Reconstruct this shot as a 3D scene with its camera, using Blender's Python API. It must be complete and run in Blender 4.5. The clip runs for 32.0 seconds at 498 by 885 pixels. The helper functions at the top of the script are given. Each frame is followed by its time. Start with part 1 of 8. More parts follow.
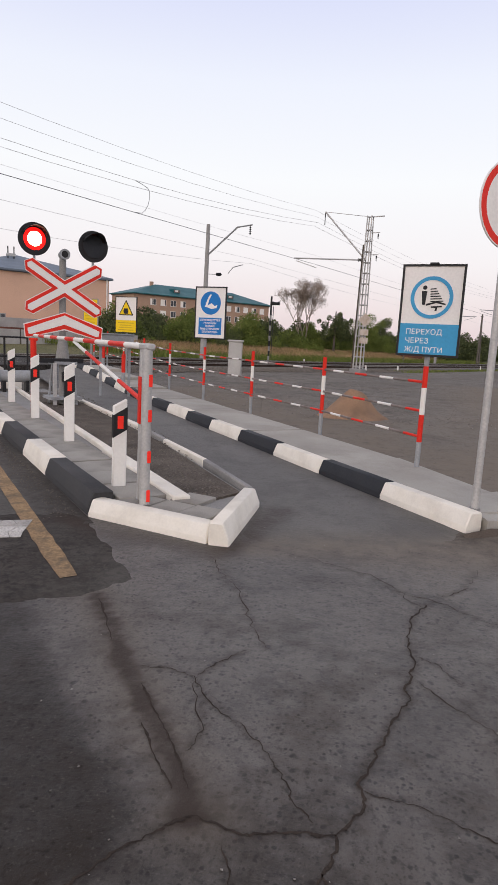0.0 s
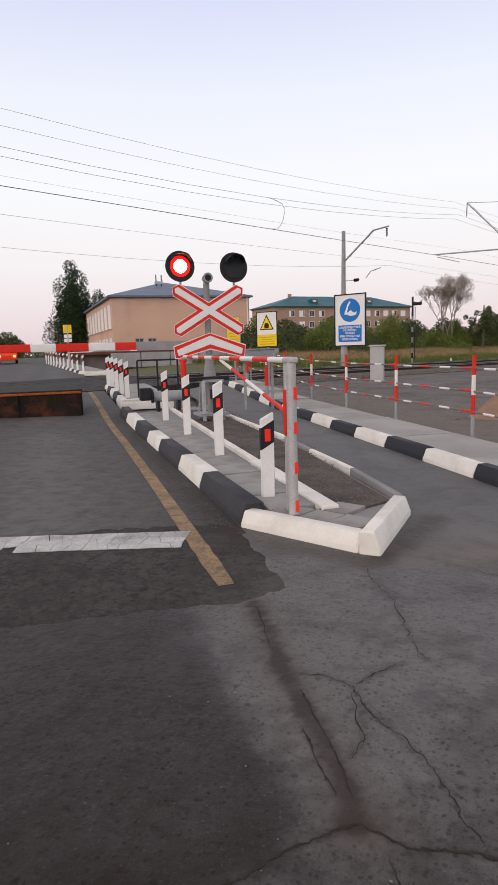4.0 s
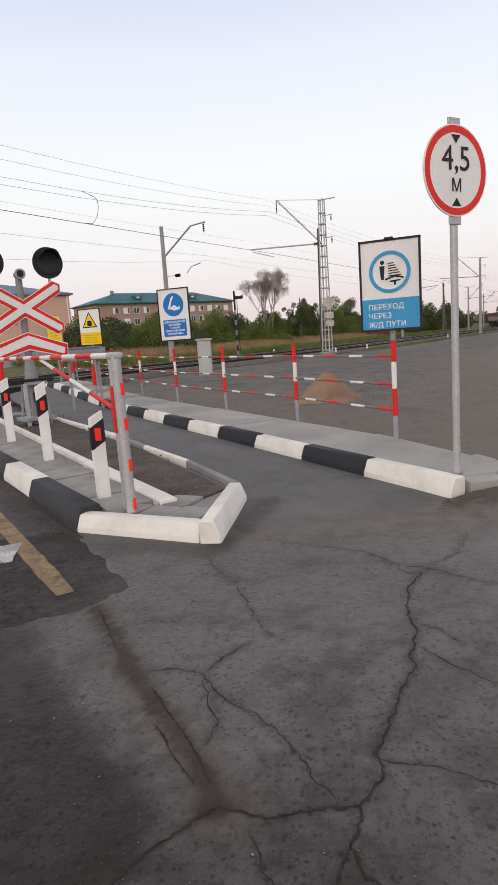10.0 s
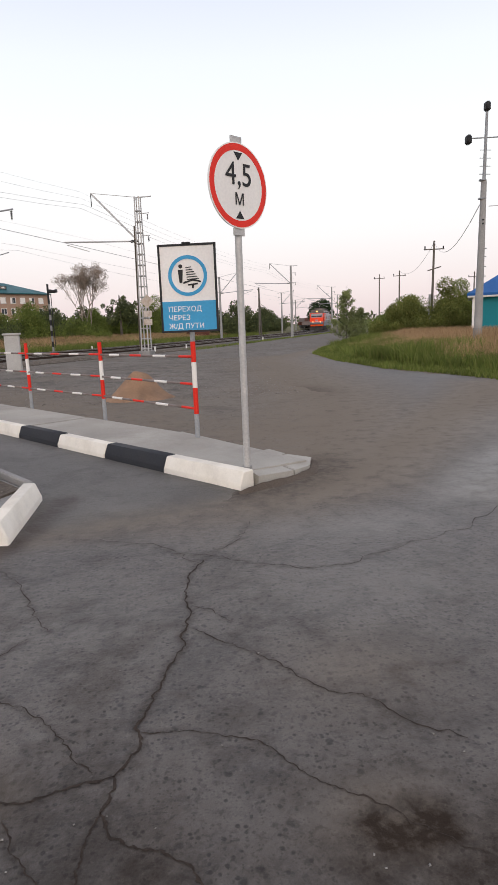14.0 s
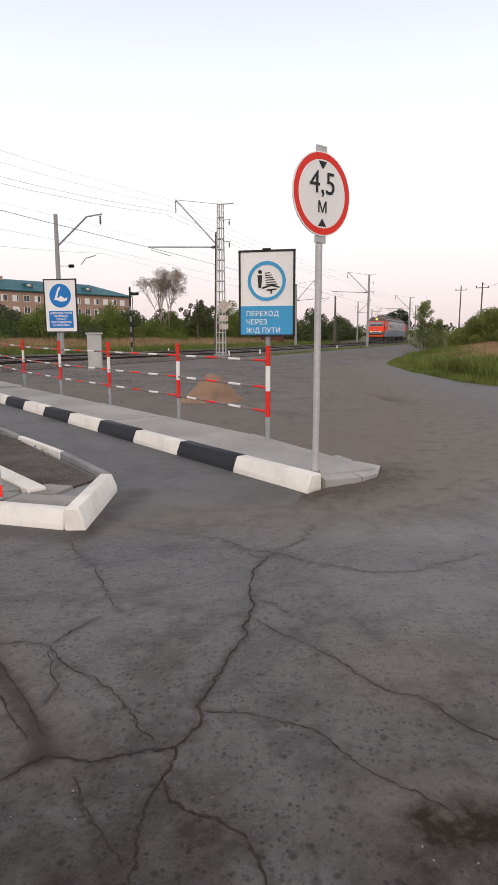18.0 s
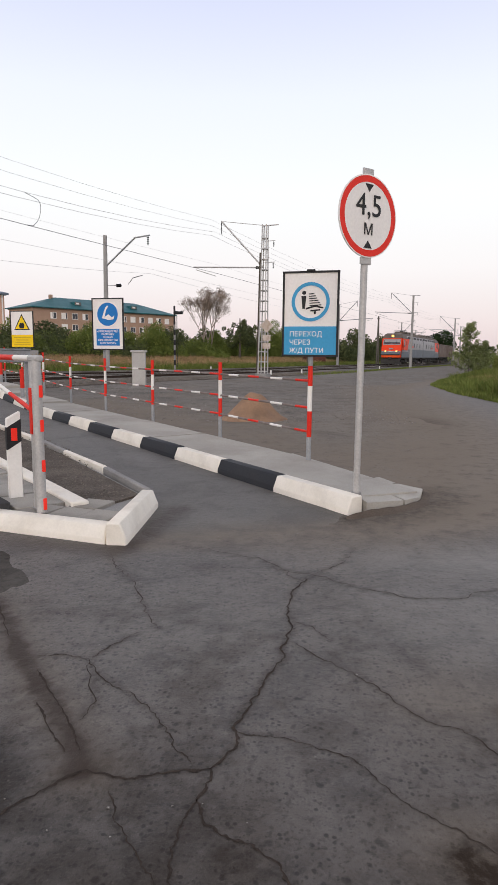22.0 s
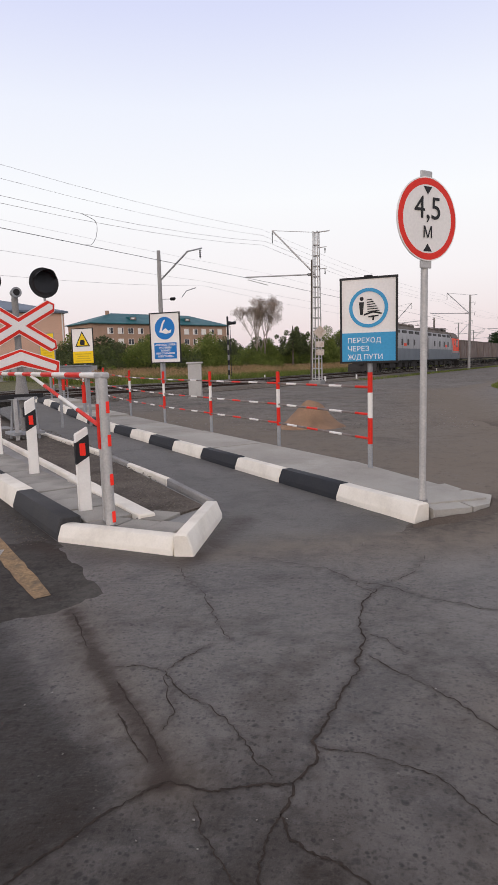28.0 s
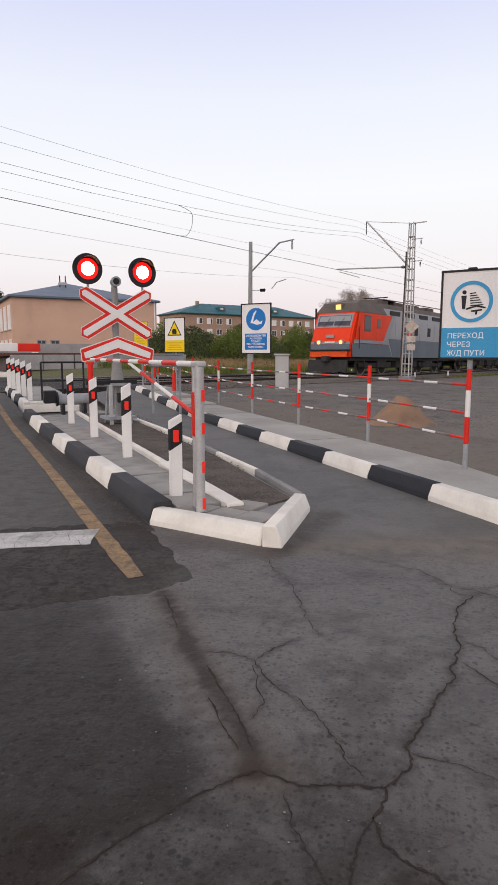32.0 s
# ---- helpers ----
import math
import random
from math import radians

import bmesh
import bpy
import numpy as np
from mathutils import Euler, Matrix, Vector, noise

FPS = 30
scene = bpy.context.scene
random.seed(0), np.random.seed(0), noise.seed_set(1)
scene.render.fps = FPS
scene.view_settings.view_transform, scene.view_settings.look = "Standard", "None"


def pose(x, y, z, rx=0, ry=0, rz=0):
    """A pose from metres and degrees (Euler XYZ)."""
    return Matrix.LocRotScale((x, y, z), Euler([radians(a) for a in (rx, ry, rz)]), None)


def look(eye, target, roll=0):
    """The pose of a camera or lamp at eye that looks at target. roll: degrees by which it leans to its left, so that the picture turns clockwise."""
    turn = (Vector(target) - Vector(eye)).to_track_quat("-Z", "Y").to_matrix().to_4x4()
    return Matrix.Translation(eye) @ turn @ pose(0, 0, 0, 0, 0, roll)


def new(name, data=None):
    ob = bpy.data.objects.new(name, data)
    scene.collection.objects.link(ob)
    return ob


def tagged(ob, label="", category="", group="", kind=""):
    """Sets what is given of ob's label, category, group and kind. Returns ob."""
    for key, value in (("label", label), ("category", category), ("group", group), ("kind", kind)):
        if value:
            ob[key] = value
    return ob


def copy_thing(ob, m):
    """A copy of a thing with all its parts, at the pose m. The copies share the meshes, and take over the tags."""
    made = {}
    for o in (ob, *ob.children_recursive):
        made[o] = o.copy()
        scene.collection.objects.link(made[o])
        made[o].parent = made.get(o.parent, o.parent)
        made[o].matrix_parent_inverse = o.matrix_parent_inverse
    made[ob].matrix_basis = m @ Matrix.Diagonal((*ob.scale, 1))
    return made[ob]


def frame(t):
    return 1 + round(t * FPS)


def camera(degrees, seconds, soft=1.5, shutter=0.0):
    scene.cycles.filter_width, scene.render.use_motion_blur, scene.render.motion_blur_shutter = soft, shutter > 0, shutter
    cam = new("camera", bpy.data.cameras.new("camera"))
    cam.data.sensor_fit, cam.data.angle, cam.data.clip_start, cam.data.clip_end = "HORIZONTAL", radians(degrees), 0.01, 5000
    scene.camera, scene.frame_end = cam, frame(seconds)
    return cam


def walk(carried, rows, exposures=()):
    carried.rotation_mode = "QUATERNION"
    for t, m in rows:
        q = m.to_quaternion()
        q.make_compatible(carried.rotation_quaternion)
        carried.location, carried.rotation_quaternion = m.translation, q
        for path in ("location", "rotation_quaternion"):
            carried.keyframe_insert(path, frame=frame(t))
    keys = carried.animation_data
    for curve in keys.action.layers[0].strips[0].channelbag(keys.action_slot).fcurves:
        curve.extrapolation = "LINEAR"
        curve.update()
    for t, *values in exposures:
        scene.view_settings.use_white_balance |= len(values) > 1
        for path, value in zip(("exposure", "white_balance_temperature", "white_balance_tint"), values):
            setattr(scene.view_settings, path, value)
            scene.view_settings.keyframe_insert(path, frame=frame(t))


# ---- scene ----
cam = camera(44.4, 32.0)
PATH = [
    (0, (-0.237, 0.287, 1.382), (-0.59, 2.229, 1.056), 3.0),
    (0.5, (-0.25, 0.33, 1.369), (-0.692, 2.249, 1.02), 0.6),
    (1, (-0.271, 0.319, 1.377), (-0.785, 2.227, 1.068), -0.3),
    (1.5, (-0.291, 0.299, 1.379), (-0.996, 2.135, 1.017), -1.0),
    (2, (-0.305, 0.287, 1.38), (-1.029, 2.122, 1.052), -0.6),
    (2.5, (-0.281, 0.296, 1.377), (-1.086, 2.091, 1.016), -2.0),
    (4.5, (-0.236, 0.223, 1.403), (-1.034, 2.034, 1.118), -1.8),
    (5, (-0.253, 0.215, 1.404), (-0.945, 2.071, 1.122), -0.9),
    (5.5, (-0.257, 0.24, 1.375), (-0.694, 2.175, 1.119), -0.6),
    (6, (-0.203, 0.249, 1.382), (-0.176, 2.225, 1.08), -0.7),
    (6.5, (-0.181, 0.242, 1.387), (-0.07, 2.213, 1.067), -1.1),
    (7, (-0.171, 0.243, 1.386), (-0.102, 2.215, 1.058), -1.3),
    (7.5, (-0.163, 0.248, 1.384), (-0.151, 2.222, 1.065), -1.7),
    (8, (-0.151, 0.249, 1.385), (-0.177, 2.224, 1.073), -2.4),
    (8.5, (-0.174, 0.253, 1.399), (-0.501, 2.207, 1.124), -3.9),
    (9, (-0.188, 0.285, 1.388), (-0.619, 2.215, 1.084), -6.2),
    (9.5, (-0.21, 0.297, 1.374), (-0.641, 2.22, 1.031), -5.5),
    (10, (-0.218, 0.268, 1.373), (-0.511, 2.217, 1.031), -4.2),
    (10.5, (-0.196, 0.234, 1.367), (-0.327, 2.194, 0.996), -3.0),
    (11, (-0.142, 0.21, 1.375), (-0.244, 2.179, 1.042), -3.6),
    (11.5, (-0.103, 0.168, 1.381), (-0.151, 2.139, 1.042), -2.9),
    (12, (-0.093, 0.151, 1.379), (-0.184, 2.119, 1.039), -2.2),
    (12.5, (-0.061, 0.101, 1.378), (-0.108, 2.075, 1.055), -2.0),
    (13, (-0.027, 0.103, 1.364), (0.143, 2.054, 0.959), -0.9),
    (13.5, (-0.006, 0.106, 1.37), (0.306, 2.051, 1.021), -0.7),
    (14, (0.012, 0.126, 1.374), (0.288, 2.071, 0.997), -2.2),
    (14.5, (-0.009, 0.121, 1.38), (0.282, 2.073, 1.057), -0.8),
    (16.5, (-0.032, 0.012, 1.349), (0.176, 1.965, 0.968), -1.7),
    (17, (-0.043, -0.009, 1.344), (0.247, 1.929, 0.947), -0.6),
    (17.5, (-0.039, 0.006, 1.347), (0.15, 1.967, 0.999), -1.0),
    (18, (-0.013, 0.031, 1.355), (0.042, 1.999, 1.004), -0.2),
    (18.5, (-0.004, 0.042, 1.353), (0.0, 2.016, 1.034), -0.2),
    (19, (0.012, 0.026, 1.354), (0.001, 2.003, 1.049), -0.3),
    (19.5, (0.018, 0.026, 1.356), (-0.044, 2.001, 1.046), 0.0),
    (20, (0.018, 0.031, 1.346), (-0.151, 1.994, 1.004), -0.6),
    (20.5, (0.022, 0.071, 1.346), (-0.131, 2.033, 0.991), -0.4),
    (21, (0.019, 0.051, 1.346), (-0.141, 2.016, 1.011), -0.1),
    (21.5, (0.005, 0.04, 1.352), (-0.105, 2.014, 1.051), 0.7),
    (22, (-0.024, 0.028, 1.362), (-0.099, 2.005, 1.071), 0.5),
    (22.5, (-0.077, 0.021, 1.367), (-0.166, 2.001, 1.097), 0.8),
    (23, (-0.114, 0.023, 1.37), (-0.232, 2.001, 1.097), 0.2),
    (23.5, (-0.133, 0.033, 1.375), (-0.233, 2.012, 1.103), 1.1),
    (24, (-0.141, 0.024, 1.378), (-0.209, 2.007, 1.128), 1.9),
    (24.5, (-0.145, 0.015, 1.377), (-0.259, 1.996, 1.122), 2.0),
    (25, (-0.155, 0.007, 1.374), (-0.304, 1.986, 1.124), 1.4),
    (25.5, (-0.149, 0.011, 1.377), (-0.356, 1.988, 1.158), 1.0),
    (26, (-0.103, 0.017, 1.382), (-0.282, 1.997, 1.168), -0.6),
    (26.5, (-0.083, 0.03, 1.378), (-0.327, 2.001, 1.138), -1.6),
    (28.5, (-0.085, 0.015, 1.383), (-0.348, 1.979, 1.114), -1.7),
    (29, (-0.092, 0.017, 1.38), (-0.412, 1.972, 1.104), -2.0),
    (29.5, (-0.103, 0.005, 1.387), (-0.436, 1.957, 1.107), -1.9),
    (30, (-0.136, 0.008, 1.386), (-0.587, 1.933, 1.082), -1.0),
    (30.5, (-0.157, 0.001, 1.391), (-0.699, 1.908, 1.129), -1.0),
    (31, (-0.175, 0.014, 1.385), (-0.756, 1.91, 1.124), -0.9),
    (31.5, (-0.174, 0.019, 1.385), (-0.726, 1.922, 1.116), -0.3),
    (32, (-0.166, 0.025, 1.379), (-0.683, 1.936, 1.094), -0.1),
]
walk(cam, [(t, look(eye, target, roll)) for t, eye, target, roll in PATH], [(0, 0, 6500, 10), (5, 0, 6500, 10), (8, 0, 6500, 8), (12.5, 0.05, 6530, 7.5), (14, 0.13, 6540, 7.5), (17, 0.2, 6540, 7.5), (18, 0.16, 6540, 7.5), (20, 0.12, 6530, 7.5), (24, 0.02, 6510, 8.5), (28, 0, 6500, 10), (32, 0, 6500, 10)])

# ---------------------------------------------------------------- light
# clear dusk: the sun is just down behind the camera, the sky before it pale, with a rosy band low down
SUN_EL, SUN_ROT = 3.0, 190.0
world = bpy.data.worlds.new("dusk_sky")
scene.world = world
world.use_nodes = True
wn = world.node_tree.nodes
wl = world.node_tree.links
sky = wn.new("ShaderNodeTexSky")
sky.sky_type = "NISHITA"
sky.sun_disc = False
sky.sun_elevation = radians(SUN_EL)
sky.sun_rotation = radians(SUN_ROT)
sky.air_density, sky.dust_density, sky.ozone_density = 1.0, 1.0, 1.5
thin = wn.new("ShaderNodeMixRGB")
thin.blend_type = "MULTIPLY"
thin.inputs["Fac"].default_value = 1.0
thin.inputs["Color2"].default_value = (0.15, 0.15, 0.15, 1)
wl.new(sky.outputs["Color"], thin.inputs["Color1"])
# high thin haze lit by the afterglow
where = wn.new("ShaderNodeTexCoord")
split = wn.new("ShaderNodeSeparateXYZ")
wl.new(where.outputs["Generated"], split.inputs["Vector"])
haze = wn.new("ShaderNodeValToRGB")
ramp = haze.color_ramp
ramp.elements[0].position, ramp.elements[0].color = 0.0, (0.84, 0.70, 0.73, 1)
ramp.elements[1].position, ramp.elements[1].color = 1.0, (0.80, 0.78, 0.84, 1)
for at, col in ((0.05, (0.94, 0.82, 0.85)), (0.13, (1.03, 0.975, 1.0)), (0.24, (1.06, 1.065, 1.09)), (0.36, (0.96, 0.99, 1.1)), (0.47, (0.78, 0.815, 1.06)), (0.6, (0.74, 0.76, 1.0)), (0.78, (0.82, 0.80, 0.88))):
    ramp.elements.new(at).color = (*col, 1)
wl.new(split.outputs["Z"], haze.inputs["Fac"])
blend = wn.new("ShaderNodeMixRGB")
blend.inputs["Fac"].default_value = 0.88
wl.new(thin.outputs["Color"], blend.inputs["Color1"])
wl.new(haze.outputs["Color"], blend.inputs["Color2"])
wn["Background"].inputs["Strength"].default_value = 1.0
wl.new(blend.outputs["Color"], wn["Background"].inputs["Color"])

sun = new("sun", bpy.data.lights.new("sun", "SUN"))
sun.data.energy = 0.95
sun.data.angle = radians(40)
sun.data.color = (1.0, 0.86, 0.76)
sun.matrix_world = look((0, 0, 0), (0.17, 1.0, -0.35))
scene.view_settings.exposure = 0.0

# ---------------------------------------------------------------- materials
def material(name, base, rough=0.7, second=None, scale=6.0, amount=0.5, fine=60.0, grain=0.25, bump=0.15, metal=0.0,
             vary=0.0, emit=0.0, spec=0.2, stains=None, stain_scale=0.7, stain_amount=0.5):
    """A surface with broad blotches, fine grain, relief and, where given, stains."""
    m = bpy.data.materials.new(name)
    m.use_nodes = True
    n, l = m.node_tree.nodes, m.node_tree.links
    p = n["Principled BSDF"]
    p.inputs["Metallic"].default_value = metal
    p.inputs["Specular IOR Level"].default_value = spec
    co = n.new("ShaderNodeTexCoord")
    second = second or tuple(c * 0.7 for c in base)
    broad = n.new("ShaderNodeTexNoise")
    broad.inputs["Scale"].default_value = scale
    broad.inputs["Detail"].default_value = 6
    l.new(co.outputs["Object"], broad.inputs["Vector"])
    ramp = n.new("ShaderNodeValToRGB")
    ramp.color_ramp.elements[0].position, ramp.color_ramp.elements[1].position = 0.35, 0.68
    ramp.color_ramp.elements[0].color = (0, 0, 0, 1)
    ramp.color_ramp.elements[1].color = (amount, amount, amount, 1)
    l.new(broad.outputs["Fac"], ramp.inputs["Fac"])
    mix = n.new("ShaderNodeMixRGB")
    mix.inputs["Color1"].default_value = (*base, 1)
    mix.inputs["Color2"].default_value = (*second, 1)
    l.new(ramp.outputs["Color"], mix.inputs["Fac"])
    last = mix.outputs["Color"]
    tiny = n.new("ShaderNodeTexNoise")
    tiny.inputs["Scale"].default_value = fine
    tiny.inputs["Detail"].default_value = 3
    l.new(co.outputs["Object"], tiny.inputs["Vector"])
    gr = n.new("ShaderNodeMapRange")
    gr.inputs["From Min"].default_value, gr.inputs["From Max"].default_value = 0.3, 0.7
    gr.inputs["To Min"].default_value, gr.inputs["To Max"].default_value = 1 - grain, 1 + grain
    l.new(tiny.outputs["Fac"], gr.inputs["Value"])
    mul = n.new("ShaderNodeMixRGB")
    mul.blend_type = "MULTIPLY"
    mul.inputs["Fac"].default_value = 1
    l.new(last, mul.inputs["Color1"])
    l.new(gr.outputs["Result"], mul.inputs["Color2"])
    last = mul.outputs["Color"]
    if stains:
        st = n.new("ShaderNodeTexNoise")
        st.inputs["Scale"].default_value = stain_scale
        st.inputs["Detail"].default_value = 8
        st.inputs["Roughness"].default_value = 0.65
        l.new(co.outputs["Object"], st.inputs["Vector"])
        sr = n.new("ShaderNodeValToRGB")
        sr.color_ramp.elements[0].position, sr.color_ramp.elements[1].position = 0.5, 0.72
        sr.color_ramp.elements[1].color = (stain_amount, stain_amount, stain_amount, 1)
        l.new(st.outputs["Fac"], sr.inputs["Fac"])
        sm = n.new("ShaderNodeMixRGB")
        sm.inputs["Color2"].default_value = (*stains, 1)
        l.new(sr.outputs["Color"], sm.inputs["Fac"])
        l.new(last, sm.inputs["Color1"])
        last = sm.outputs["Color"]
    if vary:
        oi = n.new("ShaderNodeObjectInfo")
        vr = n.new("ShaderNodeMapRange")
        vr.inputs["To Min"].default_value, vr.inputs["To Max"].default_value = 1 - vary, 1 + vary
        l.new(oi.outputs["Random"], vr.inputs["Value"])
        vm = n.new("ShaderNodeMixRGB")
        vm.blend_type = "MULTIPLY"
        vm.inputs["Fac"].default_value = 1
        l.new(last, vm.inputs["Color1"])
        l.new(vr.outputs["Result"], vm.inputs["Color2"])
        last = vm.outputs["Color"]
    l.new(last, p.inputs["Base Color"])
    rr = n.new("ShaderNodeMapRange")
    rr.inputs["To Min"].default_value, rr.inputs["To Max"].default_value = max(0.05, rough - 0.12), min(1, rough + 0.12)
    l.new(broad.outputs["Fac"], rr.inputs["Value"])
    l.new(rr.outputs["Result"], p.inputs["Roughness"])
    if bump:
        b = n.new("ShaderNodeBump")
        b.inputs["Strength"].default_value = bump
        b.inputs["Distance"].default_value = 0.01
        l.new(tiny.outputs["Fac"], b.inputs["Height"])
        l.new(b.outputs["Normal"], p.inputs["Normal"])
    if emit:
        p.inputs["Emission Color"].default_value = (*base, 1)
        p.inputs["Emission Strength"].default_value = emit
    return m


def leaf_material(name, a, b, c):
    """Foliage: each island of the mesh takes its own green."""
    m = bpy.data.materials.new(name)
    m.use_nodes = True
    n, l = m.node_tree.nodes, m.node_tree.links
    p = n["Principled BSDF"]
    p.inputs["Roughness"].default_value = 0.8
    p.inputs["Specular IOR Level"].default_value = 0.15
    geo = n.new("ShaderNodeNewGeometry")
    ramp = n.new("ShaderNodeValToRGB")
    ramp.color_ramp.elements[0].color = (*a, 1)
    ramp.color_ramp.elements[1].color = (*c, 1)
    e = ramp.color_ramp.elements.new(0.5)
    e.color = (*b, 1)
    l.new(geo.outputs["Random Per Island"], ramp.inputs["Fac"])
    co = n.new("ShaderNodeTexCoord")
    no = n.new("ShaderNodeTexNoise")
    no.inputs["Scale"].default_value = 0.6
    l.new(co.outputs["Object"], no.inputs["Vector"])
    mr = n.new("ShaderNodeMapRange")
    mr.inputs["From Min"].default_value, mr.inputs["From Max"].default_value = 0.3, 0.7
    mr.inputs["To Min"].default_value, mr.inputs["To Max"].default_value = 0.65, 1.3
    l.new(no.outputs["Fac"], mr.inputs["Value"])
    mul = n.new("ShaderNodeMixRGB")
    mul.blend_type = "MULTIPLY"
    mul.inputs["Fac"].default_value = 1
    l.new(ramp.outputs["Color"], mul.inputs["Color1"])
    l.new(mr.outputs["Result"], mul.inputs["Color2"])
    l.new(mul.outputs["Color"], p.inputs["Base Color"])
    thin_leaf = n.new("ShaderNodeBsdfTranslucent")
    l.new(mul.outputs["Color"], thin_leaf.inputs["Color"])
    both = n.new("ShaderNodeMixShader")
    both.inputs["Fac"].default_value = 0.35
    l.new(p.outputs["BSDF"], both.inputs[1])
    l.new(thin_leaf.outputs["BSDF"], both.inputs[2])
    l.new(both.outputs["Shader"], n["Material Output"].inputs["Surface"])
    return m


def asphalt(name, light, mid, dark, patch=0.45, mottle=3.2, pits=34.0, pit_amount=0.85, stone=230.0, rough=0.66, dust=None, craze=0.0, pale=None, spec=0.5, lane=None):
    """Worn asphalt: wide patches, mottling, open pits, pale chippings and dust."""
    m = bpy.data.materials.new(name)
    m.use_nodes = True
    n, l = m.node_tree.nodes, m.node_tree.links
    p = n["Principled BSDF"]
    p.inputs["Roughness"].default_value = rough
    p.inputs["Specular IOR Level"].default_value = spec
    co = n.new("ShaderNodeTexCoord")

    def noise_tex(scale, detail, rough_=0.6, distort=0.0):
        t = n.new("ShaderNodeTexNoise")
        t.inputs["Scale"].default_value, t.inputs["Detail"].default_value = scale, detail
        t.inputs["Roughness"].default_value, t.inputs["Distortion"].default_value = rough_, distort
        l.new(co.outputs["Object"], t.inputs["Vector"])
        return t.outputs["Fac"]

    def step(value, a, b_, top=1.0):
        r = n.new("ShaderNodeMapRange")
        r.inputs["From Min"].default_value, r.inputs["From Max"].default_value = a, b_
        r.inputs["To Max"].default_value = top
        l.new(value, r.inputs["Value"])
        return r.outputs["Result"]

    def over(fac, below, colour):
        x = n.new("ShaderNodeMixRGB")
        l.new(fac, x.inputs["Fac"])
        if isinstance(below, tuple):
            x.inputs["Color1"].default_value = (*below, 1)
        else:
            l.new(below, x.inputs["Color1"])
        x.inputs["Color2"].default_value = (*colour, 1)
        return x.outputs["Color"]
    col = over(step(noise_tex(patch, 5, 0.6, 0.6), 0.38, 0.66), light, mid)
    if dust:
        col = over(step(noise_tex(patch * 0.7, 6, 0.65, 0.4), 0.52, 0.72, 0.8), col, dust)
    if lane:
        # a darker surfacing with a ragged, worn edge
        la = n.new("ShaderNodeAttribute")
        la.attribute_name = "lane"
        rag = n.new("ShaderNodeMath")
        rag.operation = "MULTIPLY_ADD"
        l.new(noise_tex(9.0, 7, 0.7, 0.4), rag.inputs[0])
        rag.inputs[1].default_value = 0.9
        l.new(la.outputs["Fac"], rag.inputs[2])
        tint = over(step(noise_tex(2.2, 6, 0.65, 0.5), 0.42, 0.62), lane, tuple(c * 0.7 for c in lane))
        mixed = n.new("ShaderNodeMixRGB")
        l.new(step(rag.outputs["Value"], 0.75, 1.2, 0.93), mixed.inputs["Fac"])
        l.new(col, mixed.inputs["Color1"])
        l.new(tint, mixed.inputs["Color2"])
        col = mixed.outputs["Color"]
    col = over(step(noise_tex(mottle, 8, 0.72, 0.5), 0.48, 0.62, 0.7), col, dark)
    col = over(step(noise_tex(mottle * 4.5, 6, 0.7, 0.3), 0.53, 0.64, 0.6), col, dark)
    col = over(step(noise_tex(pits, 4, 0.6), 0.56, 0.64, pit_amount * 0.7), col, tuple(c * 0.38 for c in dark))
    col = over(step(noise_tex(pits * 2.6, 3, 0.6), 0.58, 0.66, pit_amount * 0.5), col, tuple(c * 0.5 for c in dark))
    col = over(step(noise_tex(pits * 1.7, 3, 0.5), 0.36, 0.30, 0.35), col, tuple(min(1, c * 1.4) for c in light))
    vo = n.new("ShaderNodeTexVoronoi")
    vo.inputs["Scale"].default_value = stone
    l.new(co.outputs["Object"], vo.inputs["Vector"])
    sep = n.new("ShaderNodeSeparateColor")
    l.new(vo.outputs["Color"], sep.inputs["Color"])
    col = over(step(sep.outputs["Red"], 0.93, 0.96, 0.15), col, tuple(min(1, c * 1.6) for c in light))
    col = over(step(sep.outputs["Green"], 0.80, 0.84, 0.18), col, dark)
    for scale, gate, size, strength in ((46.0, 0.70, 0.42, 0.9), (95.0, 0.68, 0.42, 0.6), (20.0, 0.78, 0.32, 0.9)):
        sp = n.new("ShaderNodeTexVoronoi")
        sp.inputs["Scale"].default_value = scale * pits / 34.0
        shaken = n.new("ShaderNodeMixRGB")
        shaken.inputs["Fac"].default_value = 0.35 / scale
        wob = n.new("ShaderNodeTexNoise")
        wob.inputs["Scale"].default_value, wob.inputs["Detail"].default_value = scale * 1.3, 3
        l.new(co.outputs["Object"], wob.inputs["Vector"])
        l.new(co.outputs["Object"], shaken.inputs["Color1"])
        l.new(wob.outputs["Color"], shaken.inputs["Color2"])
        l.new(shaken.outputs["Color"], sp.inputs["Vector"])
        sc = n.new("ShaderNodeSeparateColor")
        l.new(sp.outputs["Color"], sc.inputs["Color"])
        both = n.new("ShaderNodeMath")
        both.operation = "MULTIPLY"
        l.new(step(sp.outputs["Distance"], size, size * 0.55), both.inputs[0])
        l.new(step(sc.outputs["Red"], gate, gate + 0.1, strength * min(1.0, pit_amount * 1.5)), both.inputs[1])
        col = over(both.outputs["Value"], col, tuple(c * 0.45 for c in dark))
